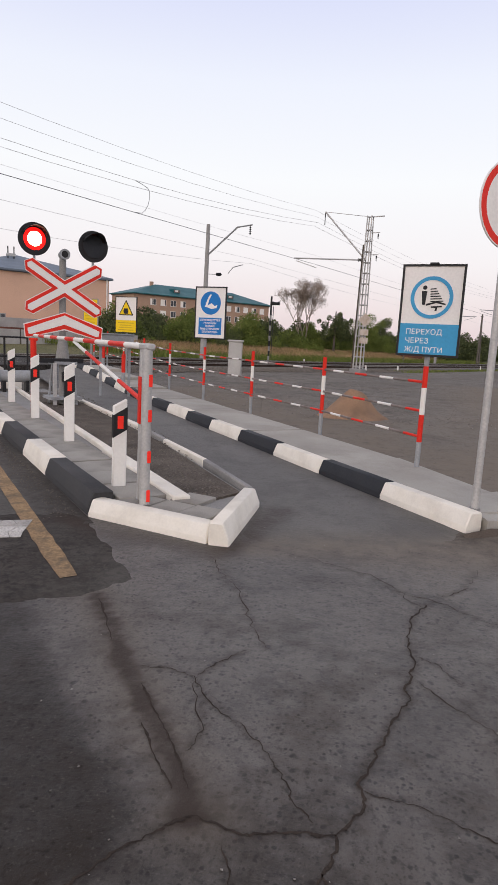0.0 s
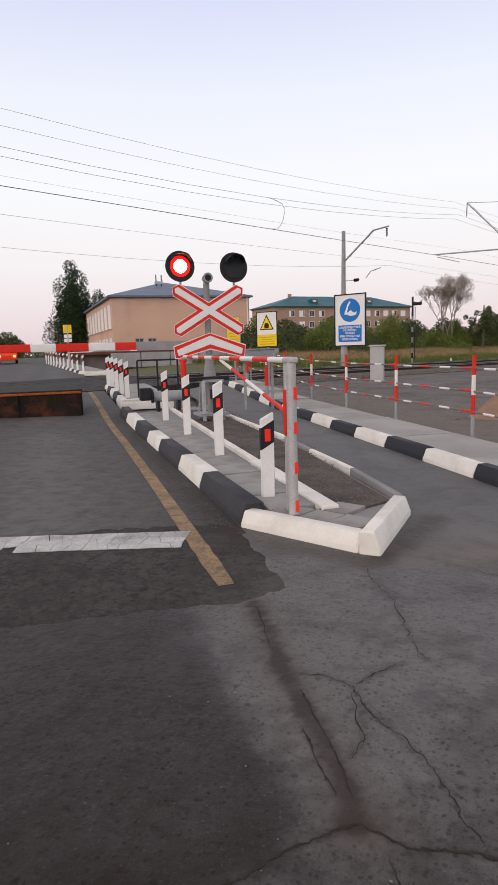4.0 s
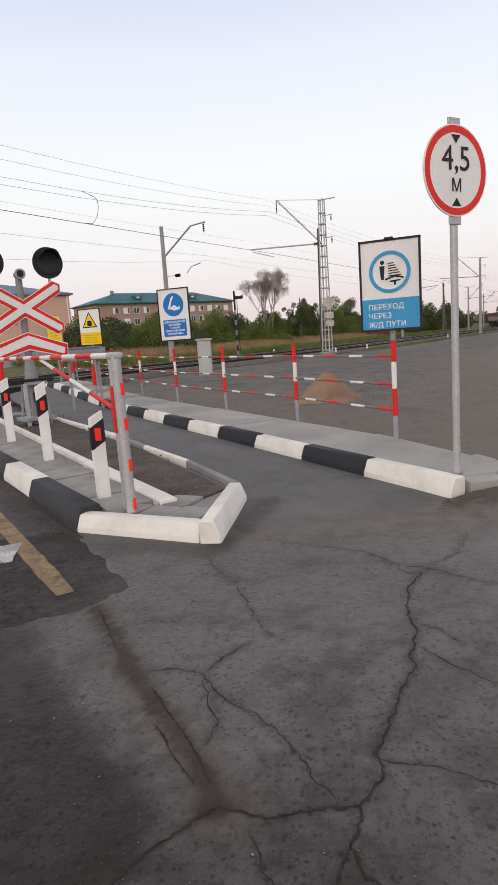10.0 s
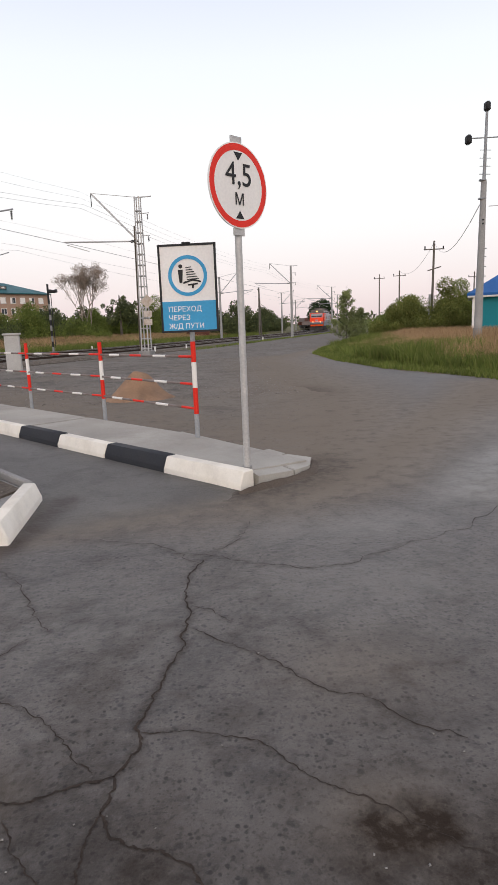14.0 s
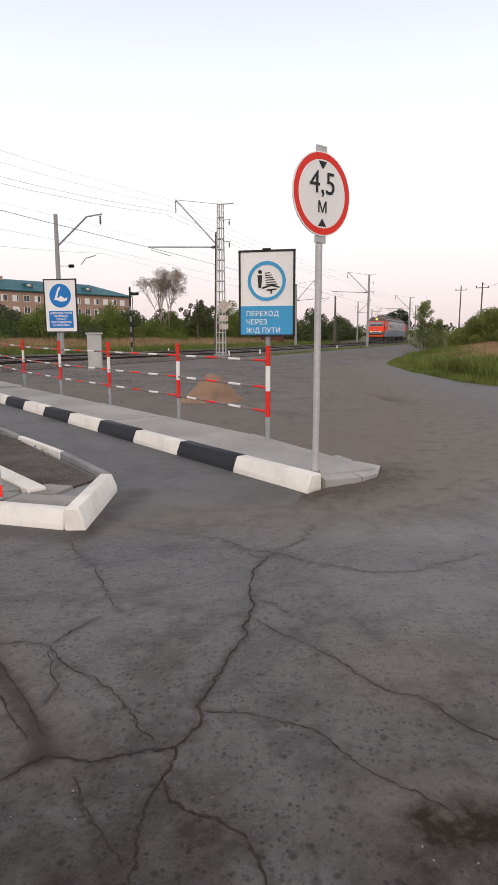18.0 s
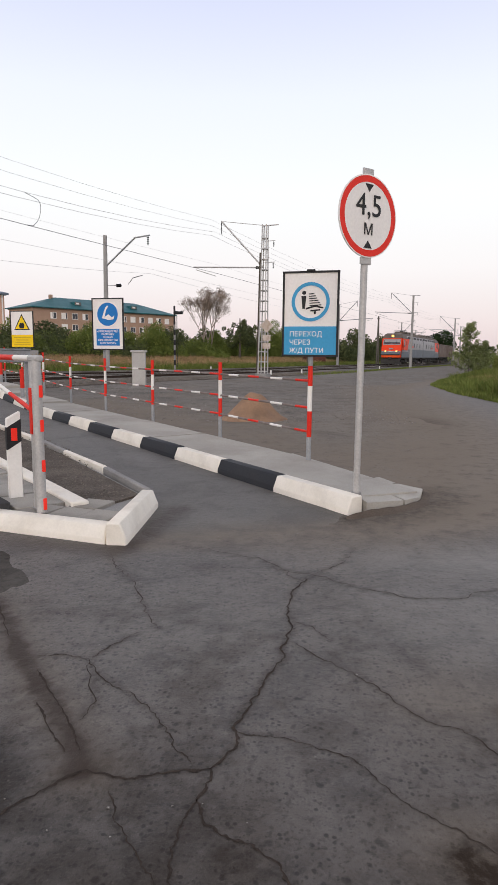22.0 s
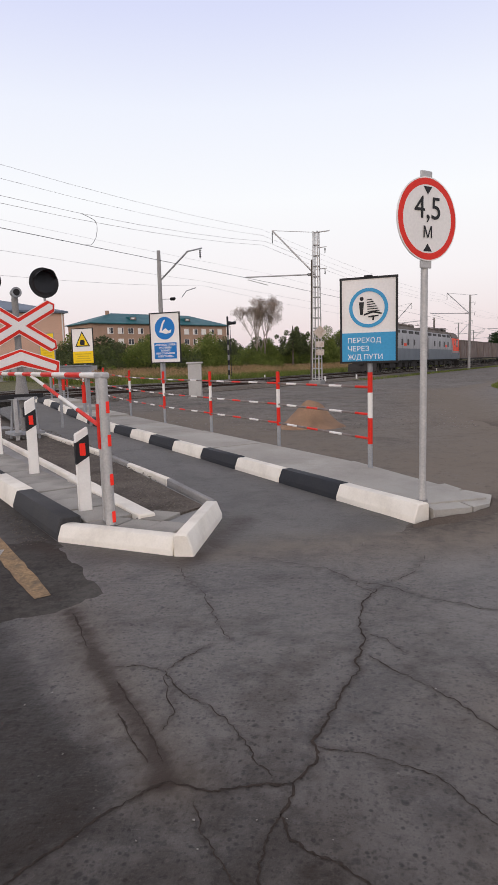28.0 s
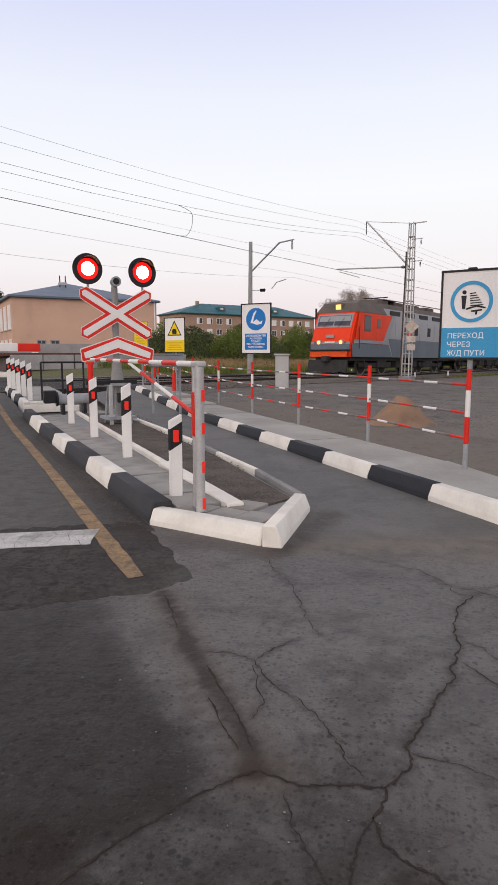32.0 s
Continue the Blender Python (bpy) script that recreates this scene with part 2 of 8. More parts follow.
    if craze:
        edges = n.new("ShaderNodeTexVoronoi")
        edges.feature = "DISTANCE_TO_EDGE"
        edges.inputs["Scale"].default_value = craze
        warp = n.new("ShaderNodeMixRGB")
        warp.inputs["Fac"].default_value = 0.12
        wv = n.new("ShaderNodeTexNoise")
        wv.inputs["Scale"].default_value = craze * 1.5
        l.new(co.outputs["Object"], wv.inputs["Vector"])
        l.new(co.outputs["Object"], warp.inputs["Color1"])
        l.new(wv.outputs["Color"], warp.inputs["Color2"])
        l.new(warp.outputs["Color"], edges.inputs["Vector"])
        col = over(step(edges.outputs["Distance"], 0.06, 0.02, 0.6), col, tuple(c * 0.5 for c in dark))
    at = n.new("ShaderNodeAttribute")
    at.attribute_name = "dust"
    shine = step(at.outputs["Fac"], 1.1, 0.0, spec)
    if lane:
        dull = n.new("ShaderNodeMath")
        dull.operation = "MULTIPLY"
        l.new(shine, dull.inputs[0])
        l.new(step(rag.outputs["Value"], 1.75, 0.7), dull.inputs[1])
        shine = dull.outputs["Value"]
        darkened = n.new("ShaderNodeAttribute")
        darkened.attribute_name = "oil_vignette"
        dirt = n.new("ShaderNodeMath")
        dirt.operation = "MULTIPLY"
        l.new(shine, dirt.inputs[0])
        l.new(step(darkened.outputs["Fac"], 0.9, 0.0), dirt.inputs[1])
        shine = dirt.outputs["Value"]
    l.new(shine, p.inputs["Specular IOR Level"])
    matt = n.new("ShaderNodeMapRange")
    matt.inputs["To Min"].default_value, matt.inputs["To Max"].default_value = rough, max(rough, 0.92)
    l.new(at.outputs["Fac"], matt.inputs["Value"])
    l.new(matt.outputs["Result"], p.inputs["Roughness"])
    # dust, worn-pale places, and oil together with painted lens vignetting, where the surface carries them
    for layer, colour, low in (("dust", (0.196, 0.164, 0.131), 0.4), ("pale", pale or tuple(min(1, c * 1.45) for c in light), 0.35), ("oil_vignette", (0.030, 0.022, 0.017), 0.25), ("soil", (0.044, 0.0315, 0.0245), 0.45)):
        at = n.new("ShaderNodeAttribute")
        at.attribute_name = layer
        fac = n.new("ShaderNodeMath")
        fac.operation = "MULTIPLY"
        l.new(at.outputs["Fac"], fac.inputs[0])
        l.new(step(noise_tex(5.5 if layer != "oil_vignette" else 16.0, 7, 0.7, 0.3), 0.30, 0.62), fac.inputs[1])
        soft = n.new("ShaderNodeMath")
        soft.operation = "MULTIPLY_ADD"
        l.new(at.outputs["Fac"], soft.inputs[0])
        soft.inputs[1].default_value = low
        l.new(fac.outputs["Value"], soft.inputs[2])
        cl = n.new("ShaderNodeMath")
        cl.operation = "MINIMUM"
        cl.inputs[1].default_value = 0.92
        l.new(soft.outputs["Value"], cl.inputs[0])
        col = over(cl.outputs["Value"], col, colour)
    l.new(col, p.inputs["Base Color"])
    b1 = n.new("ShaderNodeBump")
    b1.inputs["Strength"].default_value, b1.inputs["Distance"].default_value = 0.22, 0.004
    l.new(vo.outputs["Distance"], b1.inputs["Height"])
    b2 = n.new("ShaderNodeBump")
    b2.inputs["Strength"].default_value, b2.inputs["Distance"].default_value = 0.6, 0.015
    l.new(noise_tex(pits * 0.6, 5, 0.6), b2.inputs["Height"])
    l.new(b1.outputs["Normal"], b2.inputs["Normal"])
    l.new(b2.outputs["Normal"], p.inputs["Normal"])
    return m


ASPHALT = asphalt("asphalt_worn", (0.118, 0.1025, 0.089), (0.087, 0.0745, 0.0645), (0.037, 0.030, 0.0255), dust=(0.108, 0.0885, 0.0705), pale=(0.27, 0.256, 0.225), rough=0.54, spec=0.6, lane=(0.040, 0.035, 0.0305))
ASPHALT_LANE = asphalt("asphalt_lane", (0.064, 0.056, 0.048), (0.042, 0.0365, 0.031), (0.013, 0.0115, 0.0102), patch=0.7, mottle=2.6, pits=28.0, dust=(0.066, 0.059, 0.051), pale=(0.128, 0.118, 0.103), spec=0.3, rough=0.78)
ASPHALT_PATH = asphalt("asphalt_path", (0.130, 0.120, 0.107), (0.100, 0.092, 0.081), (0.070, 0.063, 0.055), patch=0.9, mottle=1.6, pits=45, pit_amount=0.3)
ASPHALT_OLD = asphalt("asphalt_cracked", (0.070, 0.060, 0.052), (0.049, 0.042, 0.036), (0.023, 0.019, 0.0165), patch=1.5, mottle=6.0, pits=14, craze=8.0, spec=0.22, rough=0.85, pale=(0.118, 0.111, 0.096))
CRACK = material("dirt_filled_crack", (0.032, 0.024, 0.019), 0.98, (0.056, 0.042, 0.033), 9, 0.8, 120, 0.3, 0.3)
GRAVEL = asphalt("dark_gravel", (0.205, 0.184, 0.161), (0.155, 0.138, 0.120), (0.080, 0.070, 0.061), patch=0.3, mottle=1.1, pits=14, pit_amount=0.5, stone=60, rough=0.92, spec=0.12, dust=(0.205, 0.16, 0.12))
DIRT = material("brown_dirt", (0.115, 0.092, 0.073), 0.95, (0.078, 0.061, 0.049), 3, 0.8, 110, 0.2, 0.3)
BALLAST = material("ballast", (0.12, 0.11, 0.10), 0.95, (0.06, 0.052, 0.047), 2, 0.8, 25, 0.7, 1.0)
STONE = material("gravel_stone", (0.185, 0.16, 0.135), 0.95, (0.11, 0.095, 0.08), 8, 0.8, 60, 0.4, 0.4, vary=0.4)
ISLAND_SOIL = material("island_soil", (0.125, 0.103, 0.083), 0.95, (0.066, 0.054, 0.044), 3, 0.9, 60, 0.4, 0.7)
YARD_STONE = material("dusty_stone", (0.24, 0.215, 0.19), 0.95, (0.15, 0.13, 0.11), 8, 0.8, 60, 0.3, 0.3, vary=0.3)
GRIT = material("pale_grit", (0.34, 0.32, 0.29), 0.9, (0.12, 0.11, 0.10), 40, 0.9, 90, 0.3, 0.3)
GROUND = material("field_soil_grass", (0.10, 0.105, 0.045), 0.95, (0.17, 0.14, 0.07), 0.12, 0.9, 9, 0.5, 0.5)
PAVER = material("concrete_paver", (0.345, 0.322, 0.284), 0.85, (0.262, 0.243, 0.212), 2.5, 0.9, 90, 0.12, 0.25, vary=0.06,
                 stains=(0.14, 0.13, 0.12), stain_scale=1.4, stain_amount=0.5)
FOOTWAY = material("footway_concrete", (0.40, 0.376, 0.333), 0.88, (0.315, 0.293, 0.257), 1.2, 0.9, 80, 0.08, 0.25, vary=0.06, stains=(0.2, 0.18, 0.155), stain_scale=0.9, stain_amount=0.5)
SIGN_AGED = material("aged_enamel", (0.66, 0.60, 0.53), 0.6, (0.42, 0.32, 0.24), 3, 0.8, 40, 0.08, 0.05, stains=(0.22, 0.12, 0.07), stain_scale=4, stain_amount=0.5)
CONCRETE = material("concrete", (0.30, 0.29, 0.275), 0.85, (0.22, 0.21, 0.2), 2.0, 0.8, 70, 0.2, 0.3)
KERB_WHITE = material("white_kerb_paint", (0.82, 0.768, 0.675), 0.7, (0.74, 0.685, 0.585), 4, 0.7, 60, 0.03, 0.12,
                      stains=(0.46, 0.41, 0.35), stain_scale=5.0, stain_amount=0.28)
KERB_BLACK = material("black_kerb_paint", (0.024, 0.026, 0.031), 0.65, (0.036, 0.037, 0.04), 5, 0.7, 60, 0.12, 0.12)
KERB_FADED = material("faded_black_kerb_paint", (0.043, 0.043, 0.045), 0.7, (0.062, 0.06, 0.059), 5, 0.8, 60, 0.12, 0.12)
WHITE = material("white_paint", (0.85, 0.82, 0.77), 0.5, (0.76, 0.725, 0.67), 5, 0.6, 60, 0.03, 0.06)
RED = material("red_paint", (0.74, 0.03, 0.016), 0.5, (0.62, 0.028, 0.018), 6, 0.6, 50, 0.08, 0.08)
SIGN_RED = material("red_sign_foil", (0.78, 0.035, 0.02), 0.4, (0.68, 0.03, 0.02), 4, 0.4, 50, 0.04, 0.02)
SIGN_WHITE = material("white_sign_foil", (0.86, 0.82, 0.775), 0.45, (0.80, 0.755, 0.71), 3, 0.5, 40, 0.04, 0.02)
SIGN_BLUE = material("blue_sign_foil", (0.055, 0.33, 0.58), 0.45, (0.05, 0.30, 0.53), 3, 0.5, 40, 0.05, 0.02)
SIGN_DEEP = material("deep_blue_sign_foil", (0.02, 0.19, 0.52), 0.45, (0.02, 0.165, 0.47), 3, 0.5, 40, 0.05, 0.02)
SIGN_YELLOW = material("yellow_sign_foil", (0.90, 0.62, 0.015), 0.45, (0.84, 0.56, 0.015), 3, 0.5, 40, 0.05, 0.02)
BLACK = material("black_paint", (0.02, 0.02, 0.022), 0.5, (0.035, 0.033, 0.032), 6, 0.6, 60, 0.15, 0.1)
DARK = material("dark_rubber", (0.016, 0.016, 0.018), 0.6)
GREY_PAINT = material("grey_paint", (0.33, 0.34, 0.35), 0.5, (0.25, 0.255, 0.26), 4, 0.7, 50, 0.1, 0.1,
                      stains=(0.16, 0.12, 0.09), stain_scale=5, stain_amount=0.35)
GALV = material("galvanised_steel", (0.52, 0.505, 0.485), 0.5, (0.42, 0.41, 0.40), 8, 0.7, 60, 0.1, 0.1, metal=0.3)
RUST = material("rusty_plate", (0.022, 0.012, 0.009), 0.75, (0.012, 0.008, 0.007), 1.5, 0.95, 30, 0.4, 0.4,
                stains=(0.22, 0.06, 0.015), stain_scale=2.2, stain_amount=0.45)
WORN_YELLOW = material("faded_text_yellow", (0.66, 0.44, 0.03), 0.5, (0.5, 0.33, 0.03), 3, 0.5, 40, 0.05, 0.02)
RUST_BRIGHT = material("orange_rust", (0.42, 0.11, 0.02), 0.8, (0.25, 0.06, 0.015), 6, 0.9, 40, 0.3, 0.3)
RAIL = material("rail_steel", (0.36, 0.33, 0.30), 0.35, (0.22, 0.19, 0.17), 3, 0.6, 40, 0.1, 0.05, metal=0.7)
RAIL_SIDE = material("rusty_rail_side", (0.055, 0.035, 0.025), 0.8, (0.035, 0.025, 0.02), 3, 0.7, 40, 0.3, 0.2)
SLEEPER = material("concrete_sleeper", (0.20, 0.19, 0.175), 0.9, (0.12, 0.105, 0.09), 4, 0.8, 40, 0.3, 0.3)
YELLOW_LINE = material("worn_yellow_line", (0.345, 0.225, 0.118), 0.85, (0.21, 0.145, 0.085), 3, 1.0, 70, 0.3, 0.4,
                       stains=(0.09, 0.075, 0.06), stain_scale=9.0, stain_amount=0.9)
STOP_WHITE = material("worn_white_line", (0.60, 0.565, 0.52), 0.85, (0.45, 0.42, 0.385), 4, 1.0, 80, 0.3, 0.4,
                      stains=(0.14, 0.13, 0.12), stain_scale=3.0, stain_amount=0.7)
RAIL_GREY = material("bare_rail_paint", (0.24, 0.205, 0.19), 0.6, (0.16, 0.12, 0.1), 6, 0.8, 60, 0.15, 0.1)
SAND = material("reddish_sand", (0.33, 0.205, 0.13), 0.95, (0.20, 0.13, 0.088), 2.2, 0.95, 60, 0.15, 0.5)
PLASTER = material("peach_plaster", (0.68, 0.435, 0.315), 0.9, (0.60, 0.375, 0.268), 0.35, 0.8, 12, 0.08, 0.15,
                   stains=(0.38, 0.245, 0.185), stain_scale=0.4, stain_amount=0.4)
ROOF_GREY = material("slate_blue_roof", (0.155, 0.185, 0.225), 0.6, (0.12, 0.145, 0.18), 0.5, 0.6, 10, 0.1, 0.1)
ROOF_TEAL = material("teal_roof", (0.02, 0.115, 0.125), 0.5, (0.018, 0.09, 0.1), 0.4, 0.6, 10, 0.1, 0.1)
ROOF_BLUE = material("blue_roof", (0.02, 0.11, 0.33), 0.5, (0.02, 0.09, 0.27), 0.6, 0.6, 10, 0.1, 0.1)
TEAL_WALL = material("teal_wall", (0.012, 0.20, 0.235), 0.6, (0.012, 0.17, 0.2), 0.6, 0.6, 12, 0.06, 0.1)
BRICKWORK = material("tan_brickwork", (0.43, 0.285, 0.205), 0.9, (0.36, 0.235, 0.168), 0.5, 0.8, 14, 0.15, 0.2)
GLASS_DARK = material("window_glass", (0.05, 0.055, 0.065), 0.12, (0.08, 0.085, 0.095), 0.5, 0.6, 8, 0.1, 0.0, spec=0.5)
WOOD_POLE = material("weathered_pole_wood", (0.16, 0.14, 0.12), 0.9, (0.10, 0.085, 0.07), 3, 0.8, 40, 0.25, 0.3)
PALE_CONC = material("pale_concrete", (0.52, 0.5, 0.47), 0.85, (0.42, 0.4, 0.37), 2, 0.7, 40, 0.1, 0.2)
POLE_CONC = material("pole_concrete", (0.36, 0.35, 0.335), 0.85, (0.27, 0.26, 0.25), 1.2, 0.8, 40, 0.12, 0.2)
BARK = material("bark", (0.12, 0.10, 0.08), 0.9, (0.06, 0.05, 0.04), 5, 0.8, 40, 0.3, 0.4)
WIRE = material("overhead_wire", (0.22, 0.22, 0.24), 0.6)
WIRE_PALE = material("pale_wire", (0.5, 0.49, 0.5), 0.6)
LOCO_RED = material("locomotive_red", (0.90, 0.062, 0.014), 0.45, (0.80, 0.052, 0.014), 0.8, 0.6, 12, 0.06, 0.03)
LOCO_ORANGE = material("bright_orange_red", (0.92, 0.11, 0.02), 0.45)
LOCO_GREY = material("light_grey_coachwork", (0.34, 0.335, 0.34), 0.5, (0.29, 0.285, 0.285), 0.6, 0.6, 12, 0.06, 0.03)
LOCO_DARK = material("slate_grey_coachwork", (0.15, 0.175, 0.20), 0.5, (0.125, 0.145, 0.165), 0.6, 0.6, 12, 0.06, 0.03)
LOCO_ROOF = material("brown_grey_roof", (0.16, 0.128, 0.105), 0.7, (0.085, 0.075, 0.067), 0.8, 0.7, 12, 0.1, 0.05)
UNDER = material("dusty_underframe", (0.05, 0.046, 0.043), 0.8, (0.03, 0.028, 0.026), 2, 0.7, 20, 0.2, 0.1)
WAGON_GREY = material("grey_wagon_steel", (0.23, 0.185, 0.165), 0.7, (0.16, 0.125, 0.11), 0.8, 0.8, 12, 0.1, 0.1)
WAGON_BROWN = material("brown_wagon_steel", (0.15, 0.055, 0.035), 0.7, (0.10, 0.04, 0.03), 0.8, 0.8, 12, 0.1, 0.1)
HEADLIGHT = material("lit_headlight", (1.0, 0.40, 0.085), 0.4, emit=2.6, bump=0)
SPOT_WARM = material("lit_spotlight", (1.0, 0.48, 0.14), 0.4, emit=1.4, bump=0)
SIGNAL_RED = material("lit_red_lens", (1.0, 0.008, 0.006), 0.4, emit=1.3, bump=0)
SIGNAL_CORE = material("lit_lens_core", (1.0, 0.80, 0.52), 0.4, emit=9.0, bump=0)
REFLECTOR = material("red_reflector", (1.0, 0.045, 0.028), 0.3, (0.95, 0.04, 0.025), 4, 0.4, 30, 0.02, bump=0)
LEAF_BUSH = leaf_material("bush_leaves", (0.10, 0.132, 0.030), (0.155, 0.192, 0.044), (0.22, 0.25, 0.064))
LEAF_DARK = leaf_material("dark_leaves", (0.05, 0.066, 0.03), (0.088, 0.107, 0.045), (0.15, 0.163, 0.066))
LEAF_PINE = leaf_material("pine_needles", (0.018, 0.035, 0.016), (0.033, 0.058, 0.023), (0.058, 0.091, 0.033))
LEAF_SALLOW = leaf_material("sallow_leaves", (0.10, 0.12, 0.03), (0.155, 0.168, 0.042), (0.215, 0.215, 0.06))
LEAF_BIRCH = leaf_material("birch_leaves", (0.155, 0.185, 0.075), (0.23, 0.265, 0.108), (0.32, 0.35, 0.15))
LEAF_GREY = leaf_material("grey_twigs", (0.27, 0.216, 0.176), (0.351, 0.284, 0.236), (0.432, 0.351, 0.29))
GRASS_GREEN = leaf_material("green_grass", (0.098, 0.13, 0.026), (0.155, 0.192, 0.045), (0.225, 0.24, 0.07))
GRASS_DRY = leaf_material("dry_grass", (0.27, 0.175, 0.09), (0.40, 0.26, 0.14), (0.52, 0.345, 0.20))

# ---------------------------------------------------------------- shaping helpers
def part(name, bm, mat, parent=None, label="", smooth=False):
    """Links a bmesh as one mesh object, under parent where given."""
    me = bpy.data.meshes.new(name)
    bm.to_mesh(me)
    bm.free()
    me.polygons.foreach_set("use_smooth", [True] * len(me.polygons))
    me.set_sharp_from_angle(angle=radians(180 if smooth else 40))
    me.materials.append(mat)
    ob = new(name, me)
    if parent is not None:
        ob.parent = parent
    if label:
        tagged(ob, label)
    return ob


def mesh_part(name, verts, faces, mat, parent=None, label=""):
    me = bpy.data.meshes.new(name)
    me.from_pydata(verts, [], faces)
    me.materials.append(mat)
    ob = new(name, me)
    if parent is not None:
        ob.parent = parent
    if label:
        tagged(ob, label)
    return ob


def share(name, src, m, parent):
    """Another piece on the mesh of src."""
    ob = new(name, src.data)
    ob.parent = parent
    ob.matrix_basis = m
    return ob


def thing(name, m, label, category, group="", kind=""):
    ob = new(name)
    ob.matrix_basis = m
    return tagged(ob, label, category, group, kind)


def box(bm, c, s, bevel=0.0, m=None):
    t = Matrix.LocRotScale(c, None, s)
    if m is not None:
        t = m @ t
    made = bmesh.ops.create_cube(bm, size=1, matrix=t)["verts"]
    if bevel:
        edges = list({e for v in made for e in v.link_edges})
        bmesh.ops.bevel(bm, geom=edges, offset=bevel, segments=1, affect="EDGES")
    return bm


def rod(bm, a, b, r, r2=None, n=10):
    """A round bar from a to b."""
    a, b = Vector(a), Vector(b)
    d = b - a
    turn = d.to_track_quat("Z", "Y").to_matrix().to_4x4()
    bmesh.ops.create_cone(bm, cap_ends=True, segments=n, radius1=r, radius2=r if r2 is None else r2, depth=d.length,
                          matrix=Matrix.Translation((a + b) / 2) @ turn)
    return bm


def prism(bm, pts, depth, m=None):
    """A polygon in the x-z plane, thick along y from 0 to depth."""
    m = m or Matrix()
    front = [bm.verts.new(m @ Vector((x, 0, z))) for x, z in pts]
    back = [bm.verts.new(m @ Vector((x, depth, z))) for x, z in pts]
    n = len(pts)
    bm.faces.new(front)
    bm.faces.new(back[::-1])
    for i in range(n):
        bm.faces.new((front[i], back[i], back[(i + 1) % n], front[(i + 1) % n]))
    bmesh.ops.recalc_face_normals(bm, faces=bm.faces)
    return bm


def slab(bm, pts, z0, z1):
    """A flat polygon in plan with a thickness."""
    lo = [bm.verts.new((x, y, z0)) for x, y in pts]
    hi = [bm.verts.new((x, y, z1)) for x, y in pts]
    n = len(pts)
    bm.faces.new(hi)
    bm.faces.new(lo[::-1])
    for i in range(n):
        bm.faces.new((lo[i], lo[(i + 1) % n], hi[(i + 1) % n], hi[i]))
    bmesh.ops.recalc_face_normals(bm, faces=bm.faces)
    return bm


def ring(bm, r0, r1, depth, m=None, n=40, sx=1.0):
    """A flat annulus in the x-z plane, thick along y."""
    m = m or Matrix()
    loops = []
    for r, y in ((r1, 0), (r0, 0), (r0, depth), (r1, depth)):
        loops.append([bm.verts.new(m @ Vector((r * math.cos(2 * math.pi * i / n) * sx, y, r * math.sin(2 * math.pi * i / n)))) for i in range(n)])
    for k in range(4):
        a, b = loops[k], loops[(k + 1) % 4]
        for i in range(n):
            bm.faces.new((a[i], a[(i + 1) % n], b[(i + 1) % n], b[i]))
    bmesh.ops.recalc_face_normals(bm, faces=bm.faces)
    return bm


def disc(bm, r, depth, m=None, n=40):
    return prism(bm, [(r * math.cos(2 * math.pi * i / n), r * math.sin(2 * math.pi * i / n)) for i in range(n)], depth, m)


def B():
    return bmesh.new()


def heading(x, y, dx, dy, z=0.0):
    """A pose with its x axis along (dx, dy)."""
    return pose(x, y, z, 0, 0, math.degrees(math.atan2(dy, dx)))


def lettering(text, size, m, mat, parent, name="lettering", align="LEFT", bold=0.0):
    cu = bpy.data.curves.new(name, "FONT")
    cu.body, cu.size, cu.extrude, cu.align_x, cu.offset = text, size, 0.0015, align, bold
    tmp = bpy.data.objects.new(name, cu)
    scene.collection.objects.link(tmp)
    bpy.context.view_layer.update()
    me = bpy.data.meshes.new_from_object(tmp.evaluated_get(bpy.context.evaluated_depsgraph_get()))
    bpy.data.objects.remove(tmp)
    me.materials.clear()
    me.materials.append(mat)
    ob = new(name, me)
    ob.parent = parent
    ob.matrix_basis = m
    return ob


def leaves(rng, centres, radii, count, size, squash=1.0):
    """Small bent leaf pieces filling the shells of several lobes. Gives vertices and faces."""
    centres, radii = np.array(centres, float), np.array(radii, float)
    w = radii ** 2
    pick = rng.choice(len(centres), count, p=w / w.sum())
    d = rng.normal(size=(count, 3))
    d /= np.linalg.norm(d, axis=1)[:, None]
    rad = radii[pick] * (0.55 + 0.5 * rng.random(count) ** 0.6)
    p = centres[pick] + d * rad[:, None] * np.array((1, 1, squash))
    a = rng.normal(size=(count, 3))
    a /= np.linalg.norm(a, axis=1)[:, None]
    b = np.cross(a, d + 0.3 * rng.normal(size=(count, 3)))
    b /= np.linalg.norm(b, axis=1)[:, None] + 1e-9
    s = size * (0.6 + 0.8 * rng.random(count))[:, None]
    v = np.stack((p - a * s, p + b * s * 0.55, p + a * s, p - b * s * 0.55), axis=1).reshape(-1, 3)
    f = np.arange(4 * count).reshape(-1, 4)
    return v, f


def big_mesh(name, v, f, mat, parent=None):
    me = bpy.data.meshes.new(name)
    k = f.shape[1]
    me.vertices.add(len(v))
    me.vertices.foreach_set("co", np.asarray(v, np.float32).ravel())
    me.loops.add(f.size)
    me.loops.foreach_set("vertex_index", f.ravel().astype(np.int32))
    me.polygons.add(len(f))
    me.polygons.foreach_set("loop_start", (np.arange(len(f)) * k).astype(np.int32))
    me.update(calc_edges=True)
    me.validate()
    me.materials.append(mat)
    ob = new(name, me)
    if parent is not None:
        ob.parent = parent
    return ob


